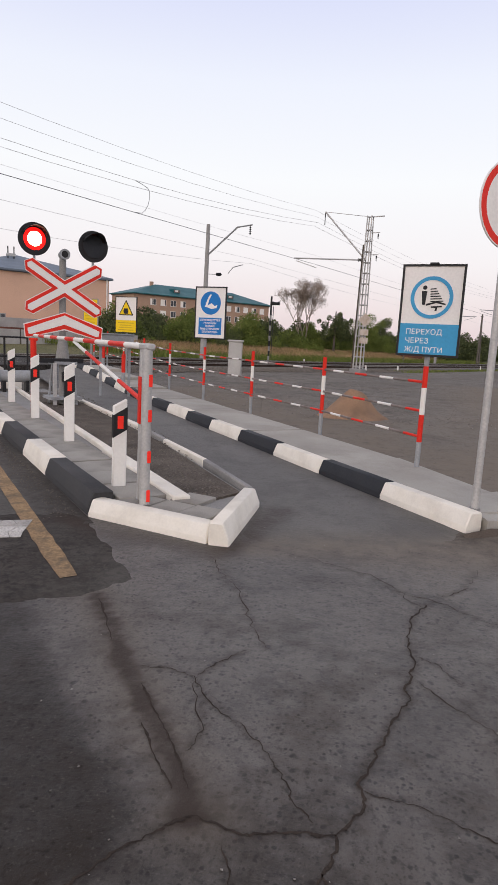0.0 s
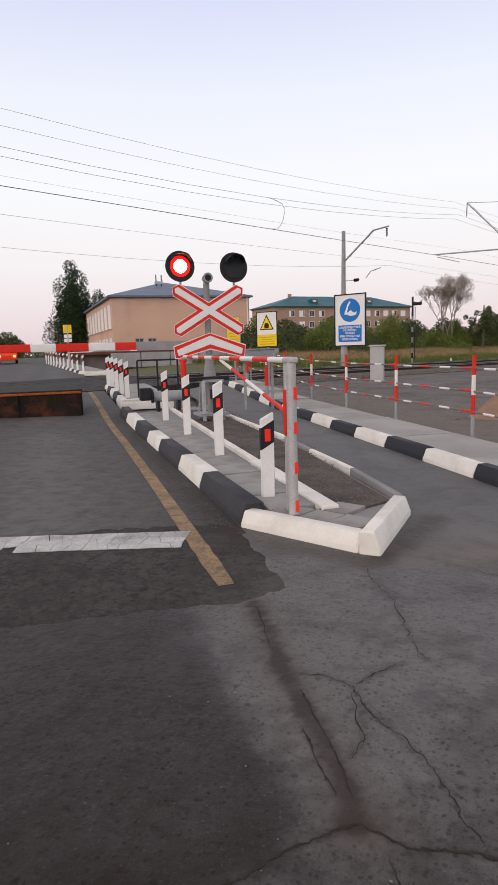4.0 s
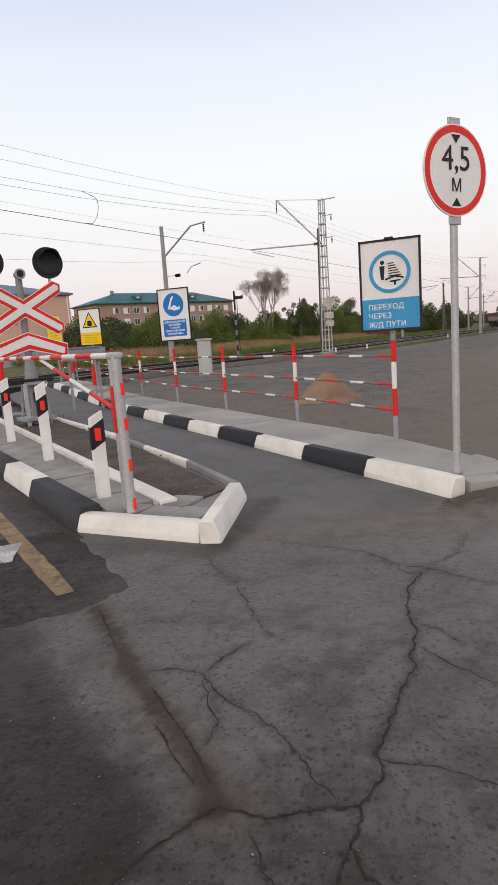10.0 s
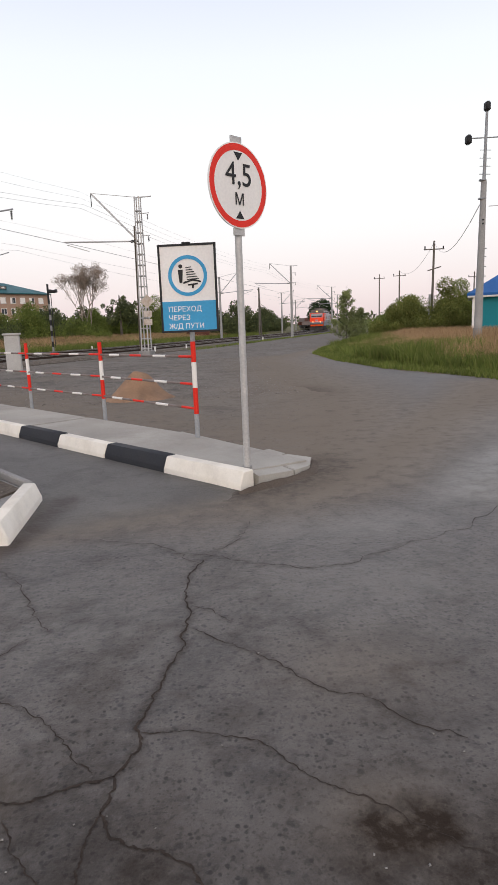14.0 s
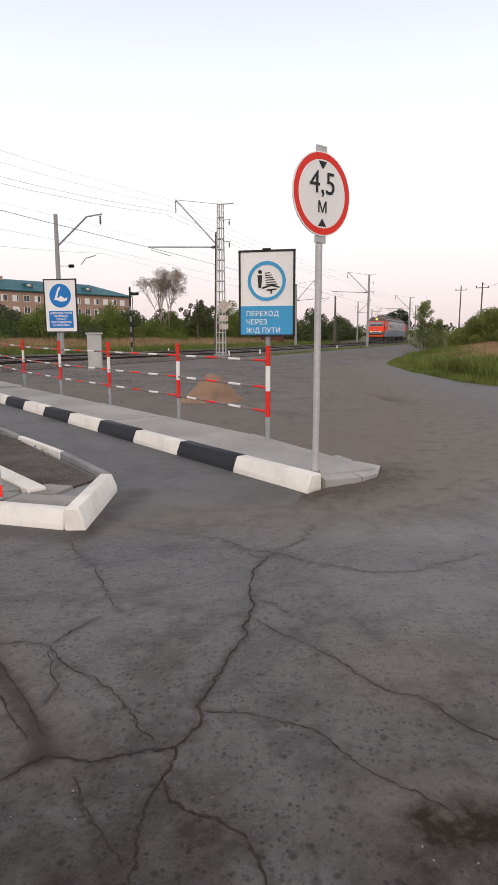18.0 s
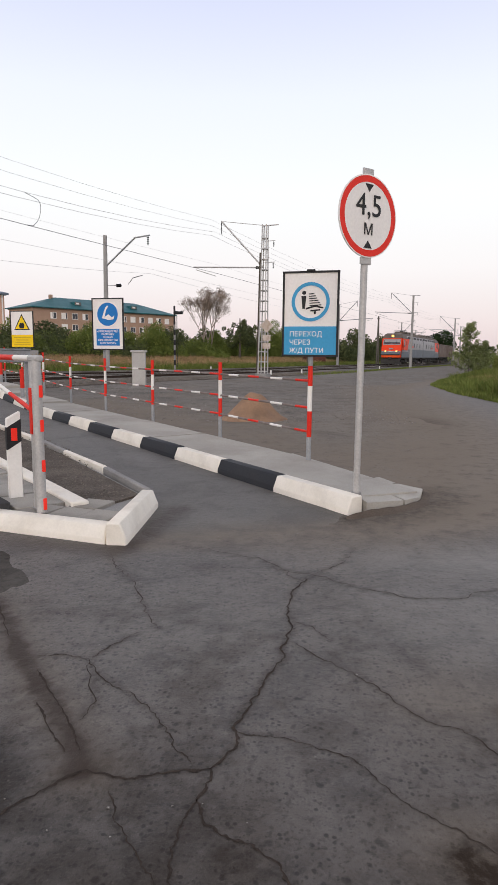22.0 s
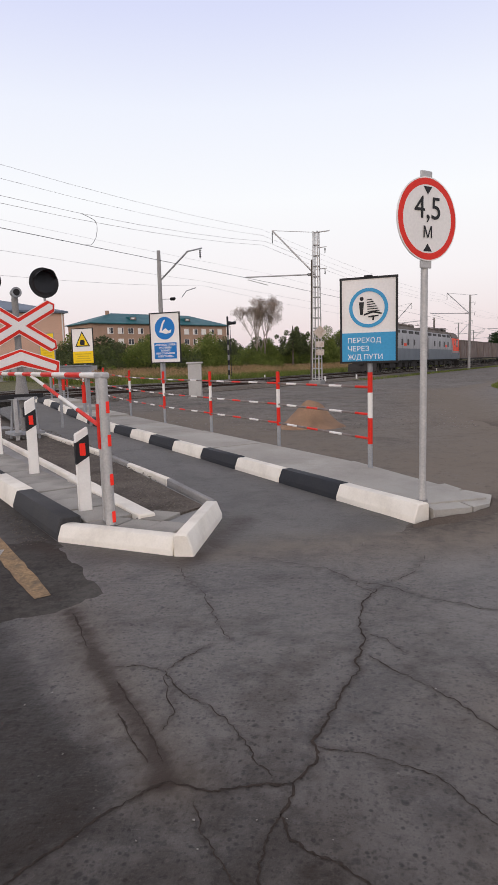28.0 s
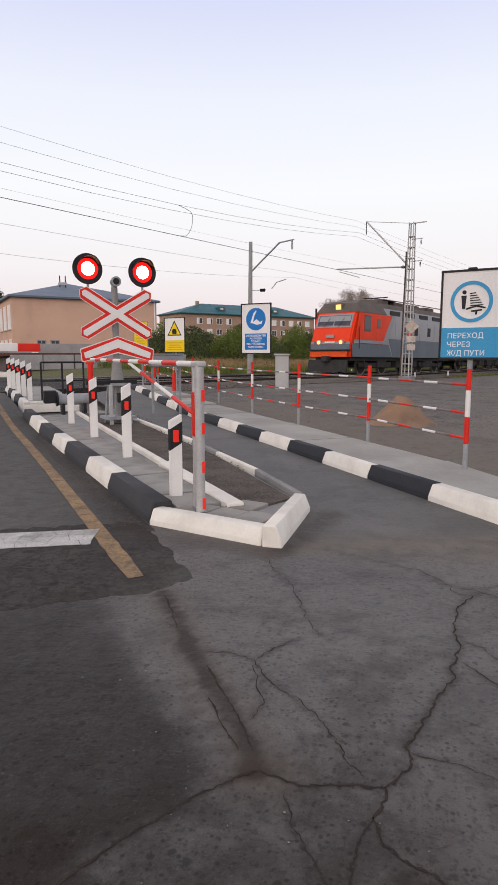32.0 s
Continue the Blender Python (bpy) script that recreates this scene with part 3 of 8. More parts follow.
# the railway: straight over the crossing, then a slow curve in the distance; it falls gently as it goes
TRACK_P, TRACK_H, TRACK_K, TRACK_S = (-10.2, 26.5), 23.3, 0.16, 100.0


def track(s, off=0.0):
    """A point of the near track's middle, off metres to its far side, and the heading in degrees from +y towards +x."""
    th = radians(TRACK_H)
    a = min(s, TRACK_S)
    x, y = TRACK_P[0] + a * math.sin(th), TRACK_P[1] + a * math.cos(th)
    if s > TRACK_S:
        k, t0 = radians(TRACK_K), th
        th = t0 - k * (s - TRACK_S)
        x += (math.cos(th) - math.cos(t0)) / k
        y -= (math.sin(th) - math.sin(t0)) / k
    return x - off * math.cos(th), y + off * math.sin(th), math.degrees(th)


def fall(s):
    """How the land lies along the railway."""
    if s < 25:
        return -0.0125 * max(s, 0.0)
    return -0.3125 - 0.005 * (min(s, 110.0) - 25)


def land(x, y):
    """The height of the ground: it follows the railway's fall, and swells to a low bank beyond the rails."""
    th = radians(TRACK_H)
    near = min(max((y - 14) / 14, 0.0), 1.0)
    s = (x - TRACK_P[0]) * math.sin(th) + (y - TRACK_P[1]) * math.cos(th)
    o = -(x - TRACK_P[0]) * math.cos(th) + (y - TRACK_P[1]) * math.sin(th)
    t = min(max((o - 9.0) / 13.0, 0.0), 1.0) * min(max((s - 5.0) / 8.0, 0.0), 1.0)
    return near * fall(s) + 0.6 * t * t * (3 - 2 * t)


def along_track(s, off, z=0.0):
    """A pose on the track with its x axis along it, away from the crossing."""
    x, y, h = track(s, off)
    return pose(x, y, z + fall(s), 0, math.degrees(math.atan(0.0125 if s < 25 else 0.005)) if 0 < s < 110 else 0, 90 - h)


def track_off(x, y):
    """Metres from the near track's middle, positive on its far side."""
    th = radians(TRACK_H)
    return -(x - TRACK_P[0]) * math.cos(th) + (y - TRACK_P[1]) * math.sin(th)


def crest(x, y):
    """The height of the road, which climbs to the rails and falls again beyond them."""
    o = track_off(x, y)
    t = min(max((o + 11.0) / 8.5, 0.0), 1.0)
    return 0.262 * t * t * (3 - 2 * t) + 0.018 * min(max(o - 9.0, 0.0), 45.0)


def ribbon(name, left, right, n, z, mat, parent=None, cols=1):
    """Paving between two lines, following the road's height."""
    bm, prev = B(), None
    for i in range(n + 1):
        t = i / n
        cur = []
        p, q = ((Vector(a) + (Vector(b) - Vector(a)) * t) for a, b in (left, right))
        for k in range(cols + 1):
            x, y = p + (q - p) * (k / cols)
            cur.append(bm.verts.new((x, y, crest(x, y) + z)))
        for k in range(cols if prev else 0):
            bm.faces.new((prev[k], prev[k + 1], cur[k + 1], cur[k]))
        prev = cur
    bmesh.ops.recalc_face_normals(bm, faces=bm.faces)
    for f in bm.faces:
        if f.normal.z < 0:
            f.normal_flip()
    return part(name, bm, mat, parent)

# ---------------------------------------------------------------- ground and paving
U = Vector((-0.656, 0.755))      # along the main road, away
R = Vector((0.755, 0.656))       # across it, to the right
V = Vector((-0.588, 0.809))      # along the side lane's kerb and fence


def ground_sheet():
    xs = [-2500, -900, -400, -200, -120] + list(range(-80, 121, 4)) + [160, 240, 400, 900, 2500]
    ys = [-2500, -600, -150, -40] + list(range(-16, 200, 4)) + [240, 300, 400, 700, 1400, 3000]
    v = [(x, y, land(x, y) - 0.03) for y in ys for x in xs]
    n = len(xs)
    f = [(j * n + i, j * n + i + 1, (j + 1) * n + i + 1, (j + 1) * n + i) for j in range(len(ys) - 1) for i in range(n - 1)]
    tagged(mesh_part("ground", v, f, GROUND), "dry grass and soil reaching to the horizon", "ground", kind="structure")


def sheet(name, pts, z, mat, label, category, step=0):
    """A flat layer of paving, laid just over the ground."""
    bm = slab(B(), pts, z - 0.03, z)
    return tagged(part(name, bm, mat), label, category, kind="structure")


def grid_sheet(name, x0, x1, y0, y1, step, z, mat, label, category, keep):
    """A larger layer that follows the land, over the cells that keep() takes."""
    bm, made = B(), {}

    def vert(i, j):
        if (i, j) not in made:
            x, y = x0 + i * step, y0 + j * step
            made[i, j] = bm.verts.new((x, y, land(x, y) + z))
        return made[i, j]
    for j in range(int((y1 - y0) / step)):
        for i in range(int((x1 - x0) / step)):
            if keep(x0 + (i + 0.5) * step, y0 + (j + 0.5) * step):
                bm.faces.new((vert(i, j), vert(i + 1, j), vert(i + 1, j + 1), vert(i, j + 1)))
    return tagged(part(name, bm, mat), label, category, kind="structure")


def side(p, q, x, y):
    """Positive to the left of the way from p to q."""
    return (q[0] - p[0]) * (y - p[1]) - (q[1] - p[1]) * (x - p[0])


GRASS_EDGE = [(9.0, -30), (7.9, 8.0), (7.5, 12.8), (7.2, 14.8), (6.6, 17.1), (6.6, 21.9), (7.8, 30.0), (10.4, 38.0), (15.8, 52.0),
              (30, 84), (50, 130), (62, 160)]


def grass_x(y):
    """The x of the verge's edge at y."""
    for (xa, ya), (xb, yb) in zip(GRASS_EDGE, GRASS_EDGE[1:]):
        if ya <= y <= yb:
            return xa + (xb - xa) * (y - ya) / (yb - ya)
    return GRASS_EDGE[0][0] if y < GRASS_EDGE[0][1] else GRASS_EDGE[-1][0]


ground_sheet()
yard = grid_sheet("yard", -60, 70, -20, 160, 1.0, -0.004, GRAVEL, "dark trodden gravel and dust beside the railway", "gravel yard",
           lambda x, y: x < grass_x(y) + 0.4 and track_off(x, y) < 8.5)
# the asphalt's ragged edge towards the yard
YARD_EDGE = [(0.4, 5.6), (1.3, 6.3), (2.3, 8.6), (3.0, 12.0), (3.4, 17.0), (4.2, 24.0), (6.8, 32.0), (11.5, 43.5), (20.0, 63.0), (31.0, 90.0)]

def yard_dust(x, y):
    near_edge = 0.9 * math.exp(-(max(edge_x(y) - x, 0.0) / 1.3) ** 2) if y < 30 else 0.0
    along = 0.85 * math.exp(-(to_line([(1.6, 6.8), (0.3, 9.0), (-2.2, 12.5), (-5.0, 16.5)], x, y)[0] / 1.1) ** 2)
    return max(near_edge, along, 0.9 * spot(x, y, 1.6, 8.0, 1.6, 1.8), 0.7 * spot(x, y, -0.4, 11.6, 2.2, 1.2), 0.6 * spot(x, y, -4.5, 15.0, 3.0, 1.5), 0.5 * spot(x, y, 2.6, 12.5, 1.0, 3.0))


def edge_x(y):
    """The x of the asphalt's edge towards the yard, at y."""
    for (xa, ya), (xb, yb) in zip(YARD_EDGE, YARD_EDGE[1:]):
        if ya <= y <= yb:
            return xa + (xb - xa) * (y - ya) / (yb - ya)
    return -99.0 if y < YARD_EDGE[0][1] else YARD_EDGE[-1][0]


def to_line(pts, x, y):
    """The distance from a point to a broken line, and how far along it (0 to 1)."""
    best, where_ = 1e9, 0.0
    for k, ((ax, ay), (bx, by)) in enumerate(zip(pts, pts[1:])):
        dx, dy = bx - ax, by - ay
        t = min(max(((x - ax) * dx + (y - ay) * dy) / (dx * dx + dy * dy), 0.0), 1.0)
        d = math.hypot(x - ax - dx * t, y - ay - dy * t)
        if d < best:
            best, where_ = d, (k + t) / (len(pts) - 1)
    return best, where_


def inside(pts):
    """A field that is positive inside the polygon: the distance to its outline."""
    ring_pts = pts + pts[:1]

    def f(x, y):
        odd = False
        for (ax, ay), (bx, by) in zip(ring_pts, ring_pts[1:]):
            if (ay > y) != (by > y) and x < ax + (bx - ax) * (y - ay) / (by - ay):
                odd = not odd
        d = to_line(ring_pts, x, y)[0]
        return d if odd else -d
    return f


def wavy(x, y, scale, amount):
    return amount * (noise.noise(Vector((x * scale, y * scale, 3.3))) + 0.5 * noise.noise(Vector((x * scale * 2.7, y * scale * 2.7, 8.1))))


def clipped_sheet(name, field, levels, z, mat, label, category, layers=None, height=None, dip=0.0):
    """Paving over all places where field is positive. levels: boxes (x0, x1, y0, y1, cell), the finest first; each
    later one leaves out those before it.
    layers: functions that say where the surface is dusty, pale, or oily and vignetted."""
    height = height or land
    bm, made = B(), {}
    vals = {}

    def value(x, y):
        key = (round(x, 3), round(y, 3))
        if key not in vals:
            vals[key] = field(x, y)
        return vals[key]

    def vert(x, y):
        key = (round(x, 3), round(y, 3))
        if key not in made:
            made[key] = bm.verts.new((x, y, height(x, y) + z - dip * (1 - min(1.0, max(0.0, value(x, y)) / 0.05))))
        return made[key]
    for lv, (x0, x1, y0, y1, cell) in enumerate(levels):
        for j in range(round((y1 - y0) / cell)):
            for i in range(round((x1 - x0) / cell)):
                cx, cy = x0 + (i + 0.5) * cell, y0 + (j + 0.5) * cell
                if any(a < cx < b and c < cy < d for a, b, c, d, _ in levels[:lv]):
                    continue
                corner = [(x0 + (i + di) * cell, y0 + (j + dj) * cell) for di, dj in ((0, 0), (1, 0), (1, 1), (0, 1))]
                f = [value(*c) for c in corner]
                if max(f) <= 0:
                    continue
                out = []
                for k in range(4):
                    a, b, fa, fb = corner[k], corner[(k + 1) % 4], f[k], f[(k + 1) % 4]
                    if fa > 0:
                        out.append(a)
                    if (fa > 0) != (fb > 0):
                        t = fa / (fa - fb)
                        out.append((a[0] + (b[0] - a[0]) * t, a[1] + (b[1] - a[1]) * t))
                vs = list(dict.fromkeys(vert(*p) for p in out))
                if len(vs) > 2:
                    bm.faces.new(vs)
    ob = part(name, bm, mat)
    for nm, fn in (layers or {}).items():
        at = ob.data.attributes.new(nm, "FLOAT", "POINT")
        at.data.foreach_set("value", [min(max(fn(v.co.x, v.co.y), 0.0), 1.0) for v in ob.data.vertices])
    return tagged(ob, label, category, kind="structure")


def spot(x, y, cx, cy, rx, ry=None):
    return math.exp(-((x - cx) / rx) ** 2 - ((y - cy) / (ry or rx)) ** 2)


# cracks and seams in the asphalt
WIDE = [[(-1.56, 3.21), (-1.37, 2.93), (-1.14, 2.56), (-0.98, 2.35), (-0.84, 2.16), (-0.76, 2.06), (-0.68, 1.94), (-0.63, 1.84)]]
MAIN = [[(0.2, 3.6), (0.11, 3.42), (0.09, 3.28), (0.08, 3.12), (0.09, 2.92), (0.03, 2.7), (0.05, 2.62), (-0.03, 2.46), (-0.08, 2.29), (-0.15, 2.1), (-0.13, 2.0),
         (-0.21, 1.86), (-0.24, 1.72), (-0.27, 1.62), (-0.29, 1.53), (-0.27, 1.41), (-0.32, 1.1)],
        [(-0.21, 1.86), (-0.34, 1.84), (-0.45, 1.8), (-0.53, 1.81), (-0.63, 1.83)],
        [(-0.24, 1.72), (-0.21, 1.63), (-0.13, 1.57), (-0.06, 1.55), (0.0, 1.5), (0.05, 1.42), (0.1, 1.2)],
        [(-0.63, 1.83), (-0.72, 1.74), (-0.81, 1.63), (-0.89, 1.51), (-0.95, 1.41), (-1.01, 1.3), (-1.2, 1.1)]]
FINE = [[(0.08, 2.77), (0.21, 2.62), (0.34, 2.51), (0.47, 2.31), (0.57, 2.16), (0.69, 2.12), (0.76, 2.0), (0.95, 1.81)],
        [(-0.13, 2.06), (0.02, 2.04), (0.14, 1.99), (0.27, 1.93), (0.33, 1.83), (0.41, 1.73), (0.5, 1.65), (0.59, 1.58), (0.79, 1.38)],
        [(0.19, 3.53), (-0.05, 3.9), (-0.62, 4.17)],
        [(-0.02, 3.81), (0.35, 3.59), (0.51, 3.46), (0.78, 3.34), (1.03, 3.34), (1.51, 3.61), (2.0, 3.75), (2.6, 4.3)],
        [(0.27, 3.71), (0.44, 3.89), (0.58, 4.27)],
        [(0.09, 3.0), (0.2, 2.93), (0.27, 2.8)]]
FINE_LEFT = [[(-1.07, 2.58), (-0.95, 2.59), (-0.83, 2.56), (-0.72, 2.4), (-0.55, 2.26), (-0.43, 2.12), (-0.36, 1.98), (-0.28, 1.89)],
             [(-0.81, 2.54), (-0.7, 2.23), (-0.73, 2.1)], [(-0.82, 2.56), (-0.74, 2.72), (-0.66, 2.83)], [(-1.11, 3.94), (-0.98, 3.7), (-0.85, 3.51), (-0.7, 3.15), (-0.58, 2.88)],
             [(-0.52, 1.75), (-0.47, 1.62), (-0.41, 1.54), (-0.36, 1.48), (-0.3, 1.4)]]
# the sweep that wheels have drawn in brown dust round the end of the footway
SWEEP = [(7.0, 12.0), (5.73, 10.23), (3.88, 8.14), (2.6, 6.5), (1.75, 5.35), (0.9, 4.72), (0.14, 4.52), (-0.47, 4.4), (-0.98, 4.2)]


SMOOTH = inside([(1.95, 4.45), (2.3, 4.95), (3.0, 5.75), (3.9, 6.6), (5.6, 7.4), (7.4, 7.2), (7.0, 3.6), (4.2, 3.7), (2.7, 4.05)])


def road_dust(x, y):
    d, a = to_line(SWEEP, x, y)
    w = 1.15 - 0.98 * a
    out = (0.95 - 0.45 * min(1.0, max(0.0, a - 0.55) / 0.2)) * math.exp(-(d / w) ** 2) * (1.0 - 0.75 * min(1.0, max(0.0, 0.3 + SMOOTH(x, y) / 0.4)))
    if y > 5.5:
        out = max(out, 1.0 * math.exp(-(max(x - edge_x(y), 0.0) / (1.7 + 0.02 * y)) ** 2))
    if -1.7 < x < 1.7 and 1.1 < y < 4.5:
        for lines, wd, am in ((WIDE, 0.13, 0.35),):
            for pts in lines:
                out = max(out, am * math.exp(-(to_line(pts, x, y)[0] / wd) ** 2))
        out = max(out, 0.5 * spot(x, y, -0.62, 1.84, 0.13), 0.55 * spot(x, y, 0.58, 1.56, 0.2, 0.16))
    return max(out, 0.35 * spot(x, y, 0.75, 2.3, 0.35, 0.3), 0.4 * spot(x, y, 3.6, 4.4, 1.0, 0.6))


yard.data.attributes.new("dust", "FLOAT", "POINT").data.foreach_set("value", [yard_dust(v.co.x, v.co.y) for v in yard.data.vertices])


def road_pale(x, y):
    smooth = min(1.0, max(0.0, 0.4 + SMOOTH(x, y) / 0.4)) if x > 1.4 else 0.0
    return max(0.55 * smooth, 0.3 * spot(x, y, 3.9, 5.4, 1.3, 0.9), 0.3 * spot(x, y, 1.3, 4.0, 0.9, 0.3), 0.22 * spot(x, y, 1.1, 3.1, 0.8, 0.5), 0.3 * spot(x, y, 5.0, 7.0, 1.6, 1.2),
               0.12 * spot(x, y, -0.3, 3.0, 0.7, 0.5))


SOIL_LINE = [(0.42, 4.98), (0.75, 4.98), (1.1, 5.2), (1.45, 5.6), (1.6, 6.0)]


def road_oil_vignette(x, y):
    out = 0.0
    if -1.7 < x < 1.7 and 1.1 < y < 4.5:
        for lines, wd, am in ((WIDE, 0.07, 0.4), (MAIN, 0.022, 0.55), (FINE, 0.018, 0.4), (FINE_LEFT, 0.018, 0.45)):
            for pts in lines:
                out = max(out, am * math.exp(-(to_line(pts, x, y)[0] / (wd * (1.0 + 0.7 * noise.noise(Vector((x * 7, y * 7, 1)))))) ** 2))
    if -9.0 < x < 9.0 and -5.0 < y < 4.6:
        near = math.exp(-(x / 3.2) ** 2 - (min(y - 1.2, 0.0) / 2.0) ** 2)
        blot = noise.noise(Vector((x * 1.6, y * 2.4, 11))) + 0.6 * noise.noise(Vector((x * 4.5, y * 5.5, 4)))
        out = max(out, 0.42 * near * min(1.0, max(0.0, blot + 0.5 * noise.noise(Vector((x * 13, y * 14, 7))) - 0.12 + 0.2 * min(1.0, max(0.0, 2.7 - y))) / 0.55) * min(1.0, max(0.0, (3.7 - y) / 0.8)))
        # lens vignetting painted into the nearest ground, broken up like grease
        out = max(out, 0.8 * near * min(1.0, max(0.0, (2.0 - y) / 0.6)) * min(1.0, max(0.0, 0.55 + 0.9 * noise.noise(Vector((x * 3.1, y * 3.6, 21))) + 0.6 * noise.noise(Vector((x * 8, y * 9, 2))))))
    out = max(out, 0.6 * math.exp(-(to_line(SOIL_LINE, x, y)[0] / 0.24) ** 2) * (0.8 + 0.5 * noise.noise(Vector((x * 4, y * 4, 6)))))
    return max(out, max(0.0, 1.15 + 1.0 * noise.noise(Vector((x * 9, y * 9, 5)))) * spot(x, y, 0.62, 1.49, 0.2, 0.13), 0.4 * spot(x, y, 0.2, 2.08, 0.12, 0.08), 0.35 * spot(x, y, -0.4, 3.75, 0.14, 0.07), 0.3 * spot(x, y, 0.8, 1.95, 0.3, 0.12),
               0.4 * spot(x, y, 3.1, 12.5, 0.5, 0.9), 0.3 * spot(x, y, -0.05, 1.5, 0.5, 0.1))


TIP_LINE = [(-2.34, 4.38), (-1.07, 3.99), (-0.83, 5.2)]


def road_soil(x, y):
    """Brown soil in the seam, where the seam meets the cracks, and along the foot of the island's kerbs."""
    out = 0.0
    if -1.8 < x < 0.2 and 1.4 < y < 3.5:
        d = to_line(WIDE[0], x, y)[0]
        w = 0.046 + 0.03 * noise.noise(Vector((x * 9, y * 9, 17))) + 0.02 * noise.noise(Vector((x * 31, y * 31, 5)))
        out = min(1.0, max(0.0, (w - d) / 0.022)) * (0.85 + 0.35 * noise.noise(Vector((x * 5, y * 5, 9))))
        ragged = 1.0 + 0.45 * noise.noise(Vector((x * 13, y * 13, 3)))
        out = max(out, *(am * min(1.0, 1.6 * spot(x, y, cx, cy, r * ragged)) for cx, cy, r, am in ((-0.64, 1.845, 0.06, 0.9), (-0.9, 2.25, 0.04, 0.8), (-1.14, 2.58, 0.05, 0.7))))
    if -3.2 < x < 0.2 and 3.4 < y < 5.6:
        out = max(out, 1.0 * math.exp(-(to_line(TIP_LINE, x, y)[0] / (0.11 + 0.05 * noise.noise(Vector((x * 5, y * 5, 2))))) ** 2))
    return out


# the darker surfacing of the near lane: its edge runs beside the seam and fades towards the crack
DARK_LANE = inside([(-2.45, 2.75), (-1.92, 3.1), (-1.56, 2.63), (-1.33, 2.36), (-1.06, 2.08), (-0.87, 1.88), (-0.77, 1.76), (-0.8, 1.61), (-0.95, 1.41), (-1.2, 1.1), (-2.3, 0.2), (-14.0, -8.4), (-14.0, -5.0)])


def road_lane(x, y):
    if x > 0.2 or y > 4.0:
        return 0.0
    below = 0.55 * min(1.0, max(0.0, (2.3 - y) / 0.7)) * min(1.0, max(0.0, (0.2 - x) / 0.5))
    return max(min(1.0, max(0.0, 0.62 + DARK_LANE(x, y) / 0.2)), below)


def road_field(x, y):
    e = x - edge_x(y) + wavy(x, y, 0.45, 0.45) + wavy(x, y, 2.2, 0.05)
    return min(grass_x(y) - x + wavy(x, y, 0.9, 0.15), max(5.75 + wavy(x, y, 1.5, 0.12) - y, e), 95.0 - y, x + 19.9)


clipped_sheet("road", road_field, [(-1.3, 1.0, 1.3, 3.4, 0.025), (-1.6, 1.6, 1.2, 4.4, 0.05), (-4.0, 6.4, 0.4, 20.4, 0.2), (-20.0, 40.0, -14.0, 96.4, 0.8)], 0.0, ASPHALT, "worn cracked grey asphalt", "road",
              {"dust": road_dust, "pale": road_pale, "oil_vignette": road_oil_vignette, "soil": road_soil, "lane": road_lane}, dip=0.009)

LANE_L = Vector((-2.24, 4.51))
main_road = tagged(ribbon("main_road", (LANE_L - U * 0.2, LANE_L + U * 90), (LANE_L - R * 12 - U * 0.2, LANE_L - R * 12 + U * 90), 190, 0.003, ASPHALT_LANE, cols=40),
       "patched dark asphalt lane over the level crossing", "road", kind="structure")
KERB_LINE = [(-1.9, 4.15), (-2.25, 4.54), (-8.2, 11.25)]


def lane_layers(ob):
    """Dirt along the island's kerb, paler wheel tracks."""
    dirt, pale = [], []
    for v in ob.data.vertices:
        x, y, _ = v.co
        d = to_line(KERB_LINE, x, y)[0]
        dirt.append(0.85 * math.exp(-(d / 0.28) ** 2))
        a = (Vector((x, y)) - LANE_L).dot(R)
        pale.append(0.5 + max(0.0, 0.5 * math.exp(-((a + 1.55) / 0.4) ** 2), 0.3 * math.exp(-((a + 3.2) / 0.4) ** 2)) * (0.6 + 0.8 * noise.noise(Vector((x * 0.6, y * 0.6, 2)))))
    for nm, vals in (("oil_vignette", dirt), ("pale", pale)):
        ob.data.attributes.new(nm, "FLOAT", "POINT").data.foreach_set("value", vals)


lane_layers(main_road)
strip = inside([(-1.40, 3.43), (-1.64, 3.13), (-2.39, 2.62), (-14.0, -5.28), (-14.0, -3.2), (-3.3, 4.1), (-2.45, 4.62), (-2.24, 4.5), (-1.85, 4.0)])
clipped_sheet("cracked_strip", lambda x, y: strip(x, y) + wavy(x, y, 3.5, 0.05) + wavy(x, y, 13.0, 0.035), [(-2.4, -1.2, 2.7, 4.5, 0.05), (-3.9, -1.2, 1.5, 4.5, 0.1), (-6.0, -1.2, 0.0, 4.5, 0.3), (-14.1, -1.2, -6.0, 4.5, 0.9)], 0.004, ASPHALT_OLD,
              "strip of darker crazed old asphalt", "road",
              {"pale": lambda x, y: max(0.45 * noise.noise(Vector((x * 2, y * 2, 0))), 0.1 + 0.35 * spot(x, y, -1.45, 3.6, 0.45)),
               "oil_vignette": lambda x, y: max(0.3 + 0.5 * noise.noise(Vector((x * 3, y * 3, 5))), 0.6 * math.exp(-(to_line(KERB_LINE, x, y)[0] / 0.28) ** 2)), "soil": road_soil}, dip=0.006)
lane_shape = inside([(-1.06, 5.06), (-1.03, 4.42), (-0.75, 4.28), (-0.3, 4.36), (0.2, 4.55), (0.52, 4.85), (0.62, 5.1), (0.575, 5.256), (-9.8, 19.5), (-9.6, 16.5)])
